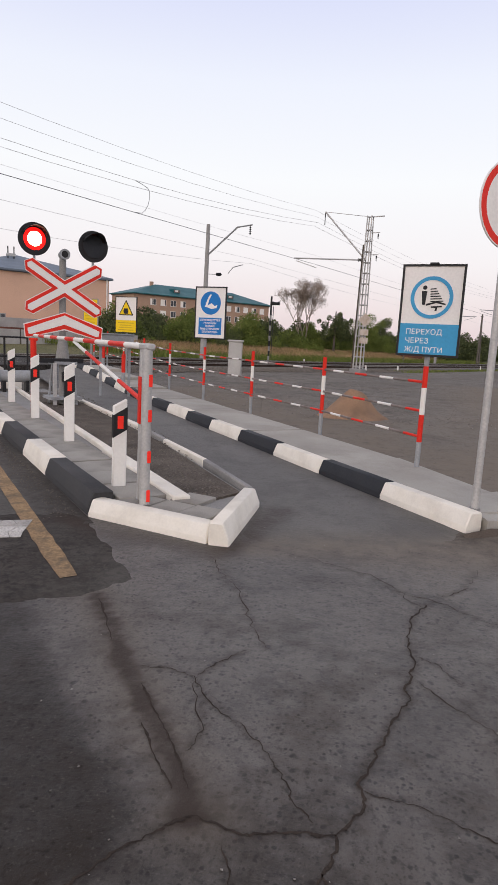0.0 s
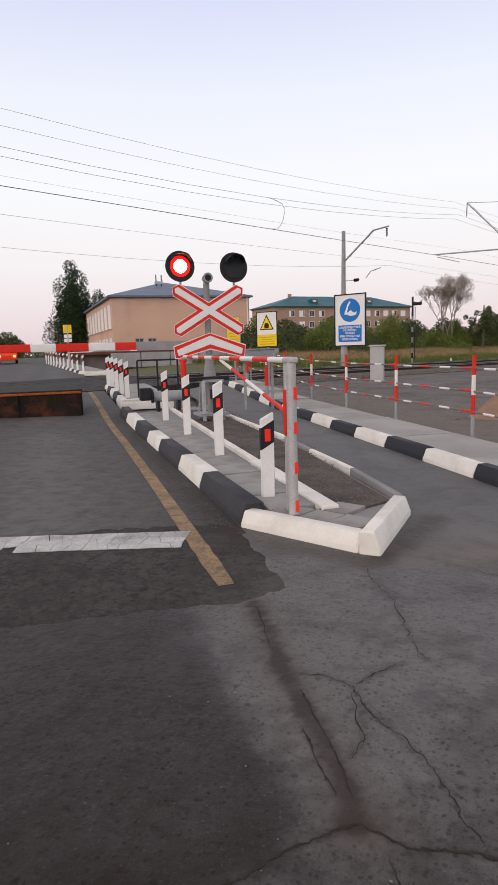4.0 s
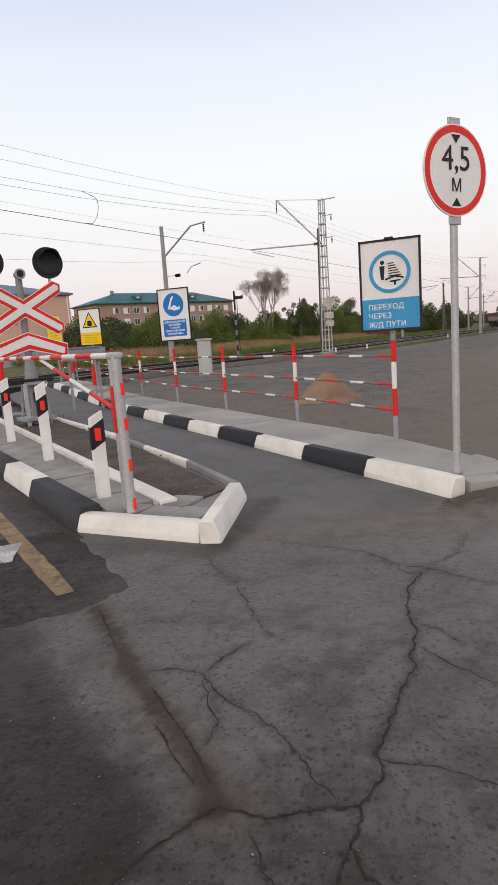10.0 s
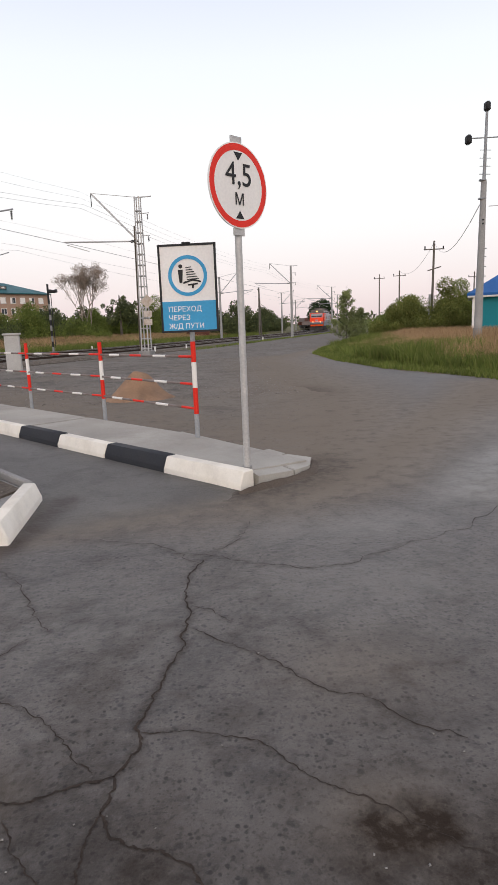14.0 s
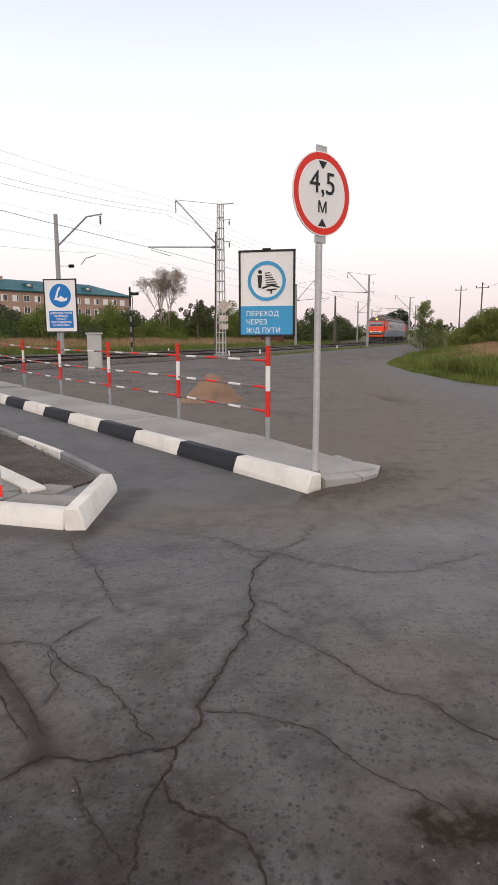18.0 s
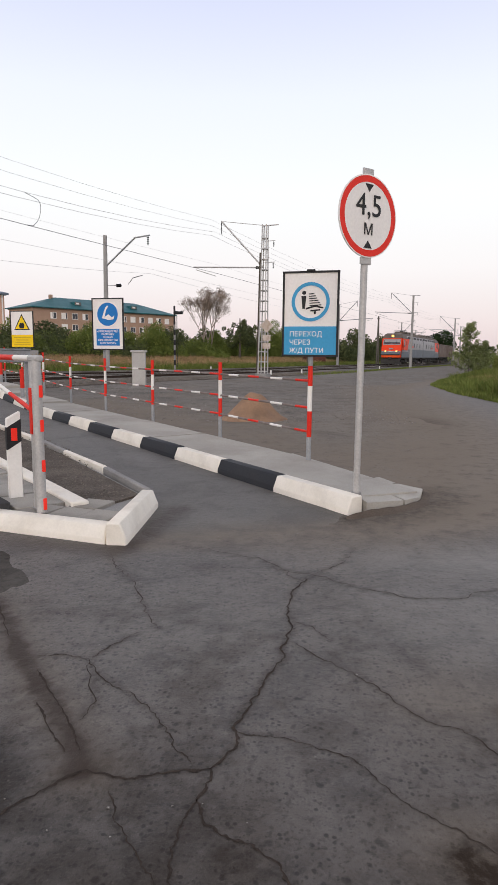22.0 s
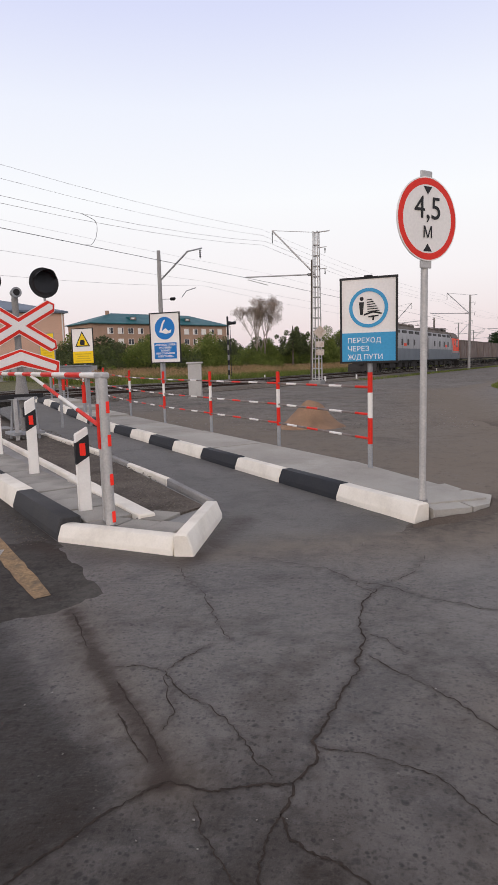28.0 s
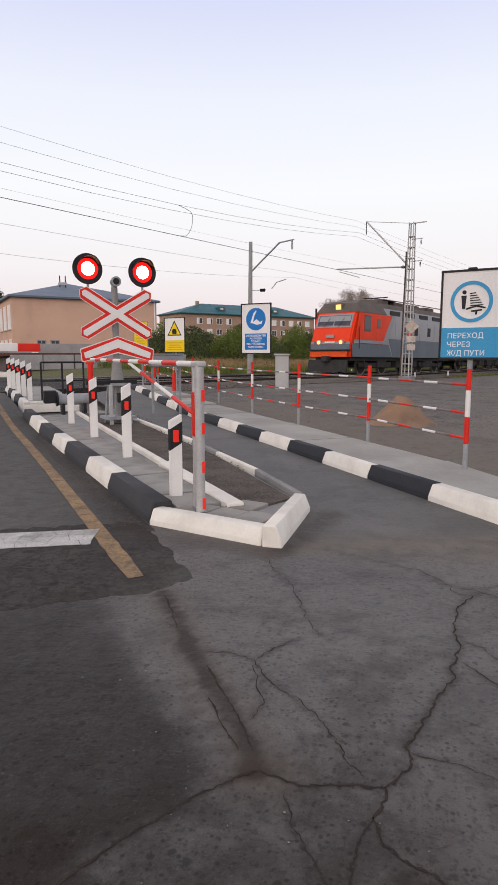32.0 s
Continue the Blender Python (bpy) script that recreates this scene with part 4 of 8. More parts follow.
clipped_sheet("side_lane", lambda x, y: lane_shape(x, y) + wavy(x, y, 3.0, 0.03) * min(1.0, max(0.0, (5.0 - y) / 0.2)), [(-1.2, 0.8, 4.0, 5.6, 0.1), (-10.2, 0.8, 4.0, 19.6, 0.4)], 0.003, ASPHALT_PATH,
              "smooth grey asphalt footway between painted kerbs", "footway",
              {"dust": lambda x, y: road_dust(x, y) * min(1.0, max(0.0, (5.2 - y) / 0.5)), "pale": lambda x, y: 0.35 * spot(x, y, -0.45, 4.85, 0.25, 0.08), "soil": road_soil}, height=crest, dip=0.005)

GAPS = [[(-1.02, 2.45), (-0.94, 2.34), (-0.84, 2.2), (-0.75, 2.07), (-0.67, 1.93)], [(-0.93, 2.21), (-0.86, 2.11), (-0.79, 2.01), (-0.72, 1.92)], [(-1.52, 3.15), (-1.4, 2.97), (-1.28, 2.76)]]
CRACK_SETS = ((GAPS, 0.013, 0.0016, 0.35), (MAIN, 0.018, 0.002, 1.0), (FINE, 0.0075, 0.0015, 1.0), (FINE_LEFT, 0.008, 0.0015, 1.0))


def crack(rng, pts, width, z, jag, parent):
    """A jagged ribbon of dirt along a crack."""
    line = [Vector(p) for p in pts]
    for shake in (0.07, 0.14, 0.24):
        out = [line[0]]
        for a, b in zip(line, line[1:]):
            d = b - a
            out += [(a + b) / 2 + Vector((-d.y, d.x)) * rng.uniform(-1, 1) * shake * jag, b]
        line = out
    bm, prev = B(), None
    n = len(line)
    for i, p in enumerate(line):
        d = line[min(i + 1, n - 1)] - line[max(i - 1, 0)]
        nrm = Vector((-d.y, d.x)).normalized()
        w = width * rng.uniform(0.25, 1.0) * min(1, 0.45 + min(i, n - 1 - i) / 6) * (0.75 + 0.5 * noise.noise(Vector((i * 0.11, width * 90, 0))))
        cur = [bm.verts.new((*(p + nrm * w * k), z)) for k in (0.5, -0.5)]
        if prev:
            bm.faces.new((prev[0], prev[1], cur[1], cur[0]))
        prev = cur
    part("crack", bm, CRACK, parent)


crack_rng = random.Random(5)
cracks = thing("asphalt_cracks", Matrix(), "dirt-filled cracks branching over the worn asphalt", "cracks", kind="structure")
for lines, width, z, jag in CRACK_SETS:
    for pts in lines:
        crack(crack_rng, pts, width, z, jag, cracks)
# painted lines
yl = [(-1.80, 3.36), (-2.76, 4.49), (-4.02, 5.97), (-6.05, 8.32), (-7.9, 10.4), (-9.25, 11.95), (-10.6, 13.5), (-12.2, 15.3)]
bm = B()
rows = []
yl = [(a[0] + (b[0] - a[0]) * k / 12, a[1] + (b[1] - a[1]) * k / 12) for a, b in zip(yl, yl[1:]) for k in range(12)]
for i, p in enumerate(yl):
    a, b = Vector(yl[max(i - 1, 0)]), Vector(yl[min(i + 1, len(yl) - 1)])
    nrm = Vector((-(b - a).y, (b - a).x)).normalized() * (0.063 + 0.012 * noise.noise(Vector((i * 0.9, 4, 0)))) * min(1.0, 0.78 + 0.08 * i)
    rows.append([bm.verts.new((*(Vector(p) + nrm * k), crest(*p) + 0.0075)) for k in (1, -1)])
for a, b in zip(rows, rows[1:]):
    bm.faces.new((a[0], a[1], b[1], b[0]))
tagged(part("yellow_line", bm, YELLOW_LINE), "worn ochre edge line along the island", "road marking", kind="structure")

stop_rng = random.Random(3)
stop = thing("stop_line", heading(-2.47, 4.08, -0.91, -0.415, 0.0), "crazed white stop line across the lane", "road marking", kind="structure")
cols_x = [0.0]
while cols_x[-1] < 5.5:
    cols_x.append(cols_x[-1] + stop_rng.uniform(0.07, 0.17))
ROWS = 3
net = [[(x + stop_rng.uniform(-0.035, 0.035), -0.195 + 0.13 * r + (stop_rng.uniform(-0.03, 0.03) if 0 < r < ROWS else stop_rng.uniform(-0.006, 0.006))) for r in range(ROWS + 1)] for x in cols_x]
for a, b in zip(net, net[1:]):
    for r in range(ROWS):
        if stop_rng.random() < 0.05:
            continue
        quad = [a[r], b[r], b[r + 1], a[r + 1]]
        cx, cy = sum(q[0] for q in quad) / 4, sum(q[1] for q in quad) / 4
        tight = stop_rng.uniform(0.93, 0.985)
        part("paint_flake", slab(B(), [(cx + (x - cx) * tight, cy + (y - cy) * tight) for x, y in quad], 0.006, 0.0105), STOP_WHITE, stop)

# ---------------------------------------------------------------- kerbs
def kerb_mesh(name, length, mat, width=0.17, h=0.155):
    """A kerbstone: chamfered top edge towards the road (y = 0)."""
    prof = [(0, -0.1), (0.0, h * 0.28), (0.006, h * 0.36), (0.042, h * 0.94), (0.052, h), (width - 0.012, h), (width, h - 0.012), (width, -0.1)]
    bm = B()
    ends = []
    for x, c in ((0.004, 0.008), (0.016, 0.0), (length - 0.016, 0.0), (length - 0.004, 0.008)):
        ends.append([bm.verts.new((x, y + (c if y < width / 2 else -c), z - (c if z > 0 else 0))) for y, z in prof])
    for a, b in zip(ends, ends[1:]):
        for i in range(len(prof)):
            bm.faces.new((a[i], b[i], b[(i + 1) % len(prof)], a[(i + 1) % len(prof)]))
    bm.faces.new(ends[0])
    bm.faces.new(ends[-1][::-1])
    bmesh.ops.recalc_face_normals(bm, faces=bm.faces)
    return part(name, bm, mat)


def kerb_run(label, start, d, lengths, first, flip=False, h=0.155, width=0.17, dark=KERB_BLACK):
    """Kerbstones end to end, white and black by turns."""
    run = thing("kerb", heading(*start, *d), label, "kerb", kind="structure")
    kinds, krng, at = {}, random.Random(len(lengths)), 0.0
    for i, length in enumerate(lengths):
        key = ((i + first) % 2 == 0, length)
        if key not in kinds:
            kinds[key] = kerb_mesh("kerb_stone", length, KERB_WHITE if key[0] else dark, h=h, width=width)
            ob = kinds[key]
            ob.parent = run
        else:
            ob = share("kerb_stone", kinds[key], Matrix(), run)
        p = [Vector(start) + Vector(d).normalized() * k for k in (at, at + length)]
        za, zb = crest(*p[0]), crest(*p[1])
        base = pose(at, krng.uniform(-0.006, 0.006), za + krng.uniform(-0.008, 0.004), 0, -math.degrees(math.atan2(zb - za, length)), krng.uniform(-0.3, 0.3))
        ob.matrix_basis = base @ Matrix.Scale(-1, 4, (0, 1, 0)) if flip else base
        at += length
    return run


# side lane's right kerb: road face towards the lane
kerb_run("black and white painted kerb along the footway", (0.63, 5.09), V, [1.085] * 17, 0, flip=True)
# island's left kerb
kerb_run("black and white painted kerb of the traffic island", (-2.25, 4.54), (-0.664, 0.748), [1.42, 1.12, 1.45, 1.05, 1.45, 1.25, 1.1], 1, flip=True, h=0.18, width=0.21, dark=KERB_FADED)
tip = thing("kerb", Matrix(), "white painted kerb closing the tip of the island", "kerb", kind="structure")
for a, b, w, h in (((-2.23, 4.50), (-1.205, 4.18), 0.16, 0.128), ((-1.045, 4.165), (-1.02, 5.26), 0.15, 0.16)):
    a, b = Vector(a), Vector(b)
    ob = kerb_mesh("kerb_stone", (b - a).length, KERB_WHITE, width=w, h=h)
    ob.parent = tip
    ob.matrix_basis = heading(*a, *(b - a))

# paving of the island and of the footway
def paving(name, label, origin, d, cells, size, z, gap=0.018, seed=1):
    """Separate paving slabs over cells (i, j) of a grid along d."""
    base = thing(name, heading(*origin, *d, 0.0), label, "paving", kind="structure")
    prng = random.Random(seed)
    bm = B()
    box(bm, (0, 0, -0.03), (size[0] - gap, size[1] - gap, 0.06), 0.006)
    first = part("paving_slab", bm, PAVER, base)
    for k, (i, j) in enumerate(cells):
        m = pose((i + 0.5) * size[0], (j + 0.5) * size[1], z + prng.uniform(-0.006, 0.006), prng.uniform(-0.5, 0.5), prng.uniform(-0.5, 0.5), prng.uniform(-0.6, 0.6))
        if k == 0:
            first.matrix_basis = m
        else:
            share("paving_slab", first, m, base)
    return base


island_bed = [(-2.15, 4.62), (-1.2, 4.3), (-1.13, 5.28), (-2.6, 7.43), (-5.5, 11.1), (-7.3, 13.0), (-7.95, 11.35)]
sheet("island_bed", island_bed, 0.085, CONCRETE, "concrete bed of the traffic island", "island")
cells = [(i, j) for i in range(0, 17) for j in range(0, 1)]
paving("island_paving", "grey concrete paving slabs of the island", (-2.02, 4.66), (-0.664, 0.748), [c for c in cells if c != (0, 1)], (0.5, -0.42), 0.125)
paving("island_paving", "cracked grey paving slabs at the island's tip", (-2.05, 4.60), (0.955, -0.30), [(0, 0), (1, 0), (2, 0), (1, 1)], (0.28, 0.31), 0.118, seed=4)
gravel_bed = [(-1.36, 5.0), (-1.2, 5.3), (-2.65, 7.42), (-5.55, 11.08), (-6.6, 12.2), (-7.2, 12.0), (-5.74, 10.03), (-1.66, 4.95)]
sheet("island_gravel", gravel_bed, 0.105, ISLAND_SOIL, "brown soil and gravel bed in the island", "gravel")
stone_rng = np.random.default_rng(7)


def stones(name, label, pts_fn, count, size, z, mat):
    """Loose angular stones, as one mass."""
    v, f = [], []
    base = np.array(((0, 0, 1), (1, 0, 0), (0, 1, 0), (-1, 0, 0), (0, -1, 0), (0, 0, -1)), float)
    tri = np.array(((0, 1, 2), (0, 2, 3), (0, 3, 4), (0, 4, 1), (5, 2, 1), (5, 3, 2), (5, 4, 3), (5, 1, 4)))
    for k in range(count):
        x, y = pts_fn()
        s = size * (0.5 + stone_rng.random() * 0.9)
        r = stone_rng.random(6)
        c, sn = math.cos(r[0] * 6.3), math.sin(r[0] * 6.3)
        q = base * np.array((s * (0.7 + r[1] * 0.6), s * (0.7 + r[2] * 0.6), s * (0.45 + r[3] * 0.4))) + stone_rng.normal(size=(6, 3)) * s * 0.15
        q = q @ np.array(((c, -sn, 0), (sn, c, 0), (0, 0, 1)))
        v.append(q + (x, y, z(x, y) + s * 0.2))
        f.append(tri + 6 * k)
    ob = big_mesh(name, np.concatenate(v), np.concatenate(f), mat)
    return tagged(ob, label, "gravel", kind="stuff")


def in_bed():
    a = stone_rng.random()
    p = Vector((-1.5, 5.05)) + (Vector((-6.6, 11.7)) - Vector((-1.5, 5.05))) * a
    w = Vector((0.75, 0.66)) * (stone_rng.random() * 0.95 - 0.25) * (0.35 + min(a * 2.2, 0.75))
    return p.x + w.x, p.y + w.y


stones("island_stones", "loose dark stones in the island's bed", in_bed, 1500, 0.010, lambda x, y: 0.103, STONE)
edge = thing("flush_kerb", Matrix(), "low white painted kerb edging the gravel bed", "kerb", kind="structure")
for a, b, mat in (((-1.58, 4.84), (-5.74, 10.03), KERB_WHITE), ((-5.74, 10.03), (-7.8, 12.62), KERB_WHITE),
                  ((-1.13, 5.36), (-1.80, 6.39), CONCRETE), ((-1.80, 6.39), (-2.59, 7.43), KERB_WHITE), ((-2.59, 7.43), (-3.27, 8.38), CONCRETE),
                  ((-3.27, 8.38), (-5.52, 11.1), KERB_WHITE), ((-5.52, 11.1), (-7.2, 13.2), CONCRETE)):
    a, b = Vector(a), Vector(b)
    n_st = max(1, round((b - a).length / 1.05))
    for i in range(n_st):
        p = a + (b - a) * (i / n_st)
        bm = box(B(), ((b - a).length / n_st / 2, 0, 0.035), ((b - a).length / n_st - 0.01, 0.15 if a.y < 4.9 and i < 2 else 0.085 if a.x - b.x > 2 or a.y < 4.9 else 0.062, 0.22), 0.012)
        ob = part("edging_stone", bm, mat, edge)
        ob.matrix_basis = heading(*p, *(b - a))

foot = thing("footway_slab", Matrix(), "grey concrete footway behind the painted kerb", "pavement", kind="structure")
K0 = Vector((0.63, 5.09))
RN = Vector((0.809, 0.588))
for i in range(8):
    a, b = K0 + V * (0.12 + i * 2.2 - (0.12 if i else 0.0)), K0 + V * ((i + 1) * 2.2 - 0.02)
    wa = 1.08 if i else 1.0
    bm = slab(B(), [a + RN * 0.16, a + RN * wa, b + RN * 1.1, b + RN * 0.16], -0.1, 0.135 - 0.004 * (i % 2) + crest(*a))
    if i == 0:
        bm.verts.ensure_lookup_table()
        bm.verts[5].co.z -= 0.065
        bm.verts[4].co.z -= 0.012
    part("concrete_slab", bm, FOOTWAY, foot)
# the broken end: tilted pieces that sink into the dirt
for pts in ([(0.80, 5.16, 0.10), (1.16, 5.41, 0.066), (0.95, 5.83, 0.098), (0.73, 5.36, 0.124)], [(1.18, 5.43, 0.064), (1.36, 5.62, 0.05), (1.47, 5.98, 0.048), (1.25, 6.1, 0.072), (0.97, 5.85, 0.094)],
            [(0.95, 5.87, 0.088), (1.23, 6.12, 0.075), (1.10, 6.33, 0.09), (0.88, 6.1, 0.105)]):
    bm = B()
    hi = [bm.verts.new(p) for p in pts]
    lo = [bm.verts.new((x, y, -0.05)) for x, y, _ in pts]
    bm.faces.new(hi)
    bm.faces.new(lo[::-1])
    for k in range(len(pts)):
        j = (k + 1) % len(pts)
        bm.faces.new((lo[k], lo[j], hi[j], hi[k]))
    bmesh.ops.recalc_face_normals(bm, faces=bm.faces)
    part("broken_slab", bm, FOOTWAY, foot)

# dirt drifted against the broken end of the footway
def drift():
    edge_pts = [(0.45, 7.18, 0.09), (0.75, 6.72, 0.08), (1.06, 6.27, 0.06), (1.24, 6.09, 0.045), (1.48, 6.0, 0.025), (1.43, 5.76, 0.03), (1.34, 5.55, 0.028), (1.17, 5.38, 0.03), (0.98, 5.24, 0.035), (0.80, 5.12, 0.045), (0.70, 5.04, 0.04), (0.60, 5.0, 0.012)]
    fine = []
    for a, b in zip(edge_pts, edge_pts[1:]):
        fine += [Vector(a) + (Vector(b) - Vector(a)) * k / 5 for k in range(5)]
    fine.append(Vector(edge_pts[-1]))
    bm, rows = B(), []
    for i, p in enumerate(fine):
        d = fine[min(i + 1, len(fine) - 1)] - fine[max(i - 1, 0)]
        n2 = Vector((-d.y, d.x)).normalized()
        reach = 0.07 * (1 + 0.6 * noise.noise(Vector((p.x * 3, p.y * 3, 8)))) * (0.35 + 0.65 * min(1.0, (len(fine) - 1 - i) / 12))
        row = []
        for k in range(-1, 7):
            u = k / 6 if k >= 0 else -0.5
            z = (p.z * (1 - u) ** 1.6 if k >= 0 else p.z * 0.4) if k < 6 else -0.004
            q = Vector((p.x, p.y)) + n2 * u * reach
            row.append(bm.verts.new((q.x, q.y, z * (1 + 0.35 * noise.noise(Vector((q.x * 9, q.y * 9, 3)))) + 0.002)))
        rows.append(row)
    for a, b in zip(rows, rows[1:]):
        for k in range(7):
            bm.faces.new((a[k], b[k], b[k + 1], a[k + 1]))
    bmesh.ops.recalc_face_normals(bm, faces=bm.faces)
    tagged(part("dirt_drift", bm, DIRT, smooth=True), "brown dirt drifted against the end of the footway", "dirt", kind="structure")


drift()

# second island before the rails, third one beyond them
def far_island(start, count, d, width):
    run = kerb_run("black and white painted kerb of a further island", start, d, [1.06] * count, 0, flip=True)
    a = Vector(start)
    d = Vector(d).normalized()
    r = Vector((d.y, -d.x))
    tagged(ribbon("island_top", (a + r * 0.16, a + d * count * 1.06 + r * 0.16), (a + r * width, a + d * count * 1.06 + r * width), count, 0.13, PAVER),
           "grey paved top of a further island", "island", kind="structure")
    ob = kerb_mesh("kerb_stone", width, KERB_WHITE)
    ob.parent = run
    ob.matrix_basis = run.matrix_basis.inverted() @ heading(*(a - d * 0.02), *r, crest(*a))


far_island((-9.0, 12.4), 5, (-0.654, 0.756), 1.3)
far_island((-22.3, 27.4), 22, (-0.727, 0.686), 1.6)

# ---------------------------------------------------------------- railway
def rail_bar(off, name):
    """One rail: head, web and foot swept along the track."""
    prof = [(-0.035, 0.18), (0.035, 0.18), (0.035, 0.145), (0.01, 0.135), (0.01, 0.03), (0.07, 0.0), (-0.07, 0.0), (-0.01, 0.03), (-0.01, 0.135), (-0.035, 0.145)]
    bm, prev = B(), None
    stations = [-60 + 6 * i for i in range(11)] + [6 * i + 6 for i in range(45)]
    for s in stations:
        x, y, h = track(s, off)
        nx, ny = -math.cos(radians(h)), math.sin(radians(h))
        cur = [bm.verts.new((x + nx * o, y + ny * o, fall(s) + 0.10 + z)) for o, z in prof]
        if prev:
            for i in range(len(prof)):
                f = bm.faces.new((prev[i], prev[(i + 1) % len(prof)], cur[(i + 1) % len(prof)], cur[i]))
                f.material_index = 0 if i in (0, 1, 9) else 1
        prev = cur
    ob = part("rail", bm, RAIL, name)
    ob.data.materials.append(RAIL_SIDE)


for centre, label in ((0.0, "near railway track on dark ballast"), (5.0, "far railway track on dark ballast")):
    way = thing("railway_track", Matrix(), label, "railway track", "railway tracks", kind="structure")
    for o in (-0.76, 0.76):
        rail_bar(centre + o, way)
    bm = box(B(), (0, 0, 0.06), (0.24, 2.6, 0.14), 0.02)
    first = part("sleeper", bm, SLEEPER, way)
    for i in range(150):
        s = -30 + i * 0.6 * (1 if i < 110 else 1)
        m = along_track(s, centre, 0.0)
        if i == 0:
            first.matrix_basis = m
        else:
            share("sleeper", first, m, way)
bm, prev = B(), None
for i in range(66):
    s = -60 + i * 5
    cur = []
    for off, z in ((-2.9, -0.02), (-1.9, 0.08), (0, 0.10), (2.5, 0.08), (5.0, 0.10), (6.9, 0.08), (8.2, -0.02)):
        x, y, h = track(s, off)
        cur.append(bm.verts.new((x, y, z + fall(s))))
    if prev:
        for a in range(6):
            bm.faces.new((prev[a], prev[a + 1], cur[a + 1], cur[a]))
    prev = cur
tagged(part("ballast_bed", bm, BALLAST), "dark oily ballast under the railway", "ballast", kind="structure")
# plates that carry the road over the rails
deck = thing("crossing_deck", Matrix(), "dark plates carrying the road over the rails", "crossing deck", kind="structure")
for o0, o1 in ((-2.6, -0.86), (-0.66, 0.66), (0.86, 4.14), (4.34, 5.66), (5.86, 7.8)):
    for i in range(6):
        a, b = -22 + i * 3.0, -22 + i * 3.0 + 2.98
        pts = [track(a, o0)[:2], track(b, o0)[:2], track(b, o1)[:2], track(a, o1)[:2]]
        part("deck_plate", slab(B(), pts, 0.05, 0.286), ASPHALT_OLD, deck)


# loose stones strewn over the yard, coarser towards the rails
def in_yard(y0, y1):
    def place():
        while True:
            x, y = -16 + 24 * stone_rng.random(), y0 + (y1 - y0) * stone_rng.random() ** 1.4
            if x < edge_x(y) - 0.15 and track_off(x, y) < -2.4 and side((0.63, 5.09), (0.63 - 5.88, 5.09 + 8.09), x - 1.0, y - 0.75) < 0:
                return x, y
    return place


stones("yard_stones", "small loose stones on the trodden yard", in_yard(5.8, 14), 450, 0.006, lambda x, y: land(x, y) - 0.004, YARD_STONE)
stones("yard_stones", "coarser loose stones between the yard and the rails", in_yard(12, 30), 4000, 0.018, lambda x, y: land(x, y) - 0.004, YARD_STONE)
stones("ballast_stones", "crushed stone shouldering the rails", lambda: track(-8 + 45 * stone_rng.random(), -3.4 + 2.3 * stone_rng.random())[:2], 6500, 0.05,
       lambda x, y: 0.02 + land(x, y) + 0.05 * max(0.0, min(1.0, track_off(x, y) + 2.9)), STONE)
stones("road_grit", "pale grit and crumbs of asphalt on the road", lambda: (-1.6 + 3.4 * stone_rng.random(), 1.3 + 4.0 * stone_rng.random()), 110, 0.0042, lambda x, y: 0.002, GRIT)
stones("kerb_grit", "grit and soil gathered along the kerbs", lambda: (lambda a, b: (-2.3 - 4.4 * a - 0.09 * b, 4.5 + 4.95 * a - 0.09 * b))(stone_rng.random(), abs(stone_rng.normal())), 1500, 0.006, lambda x, y: 0.005, STONE)

# ---------------------------------------------------------------- things beside the road
# fence along the footway
FENCE_D = Vector((-0.586, 0.81))
FENCE_POSTS = [Vector((0.405, 7.08))] + [Vector((-0.80, 9.07)) + FENCE_D * 2.37 * i for i in range(8)]


def fence():
    f = thing("pedestrian_fence", Matrix(), "low tube fence in red and white bands", "fence")
    for i, p in enumerate(FENCE_POSTS):
        z = crest(*p)
        bands = ((0.0, 0.42, GREY_PAINT), (0.42, 0.69, RED), (0.69, 0.96, WHITE), (0.96, 1.22, RED))
        if i % 2 == 0 and i == 0:
            bands = ((0.0, 0.40, GREY_PAINT), (0.40, 0.70, RED), (0.70, 0.99, WHITE), (0.99, 1.22, RED), (1.22, 1.95, GREY_PAINT))
        if i == 3:
            bands += ((1.22, 2.3, GREY_PAINT),)
        post = new("post")
        post.parent = f
        post.matrix_basis = pose(p.x, p.y, z)
        for z0, z1, mat in bands:
            part("post_band", rod(B(), (0, 0, z0 - (0.1 if z0 == 0 else 0)), (0, 0, z1), 0.028, n=12), mat, post)
        if i:
            q = FENCE_POSTS[i - 1]
            for h in (0.46, 0.74, 1.05):
                rail = new("rail")
                rail.parent = f
                a, b = Vector((*q, crest(*q) + h)), Vector((*p, z + h - 0.004))
                n = 8
                for k in range(n):
                    c, d = a + (b - a) * (k / n), a + (b - a) * ((k + 1) / n)
                    part("rail_band", rod(B(), c, d, 0.015, n=10), (RED, RAIL_GREY, WHITE, RAIL_GREY)[k % 4], rail)


fence()


def panel_pose(x, y, z, d=(0.972, -0.235)):
    """A sign board's pose: x along the board, y into it, z up; it faces the road."""
    return heading(x, y, *d, z)


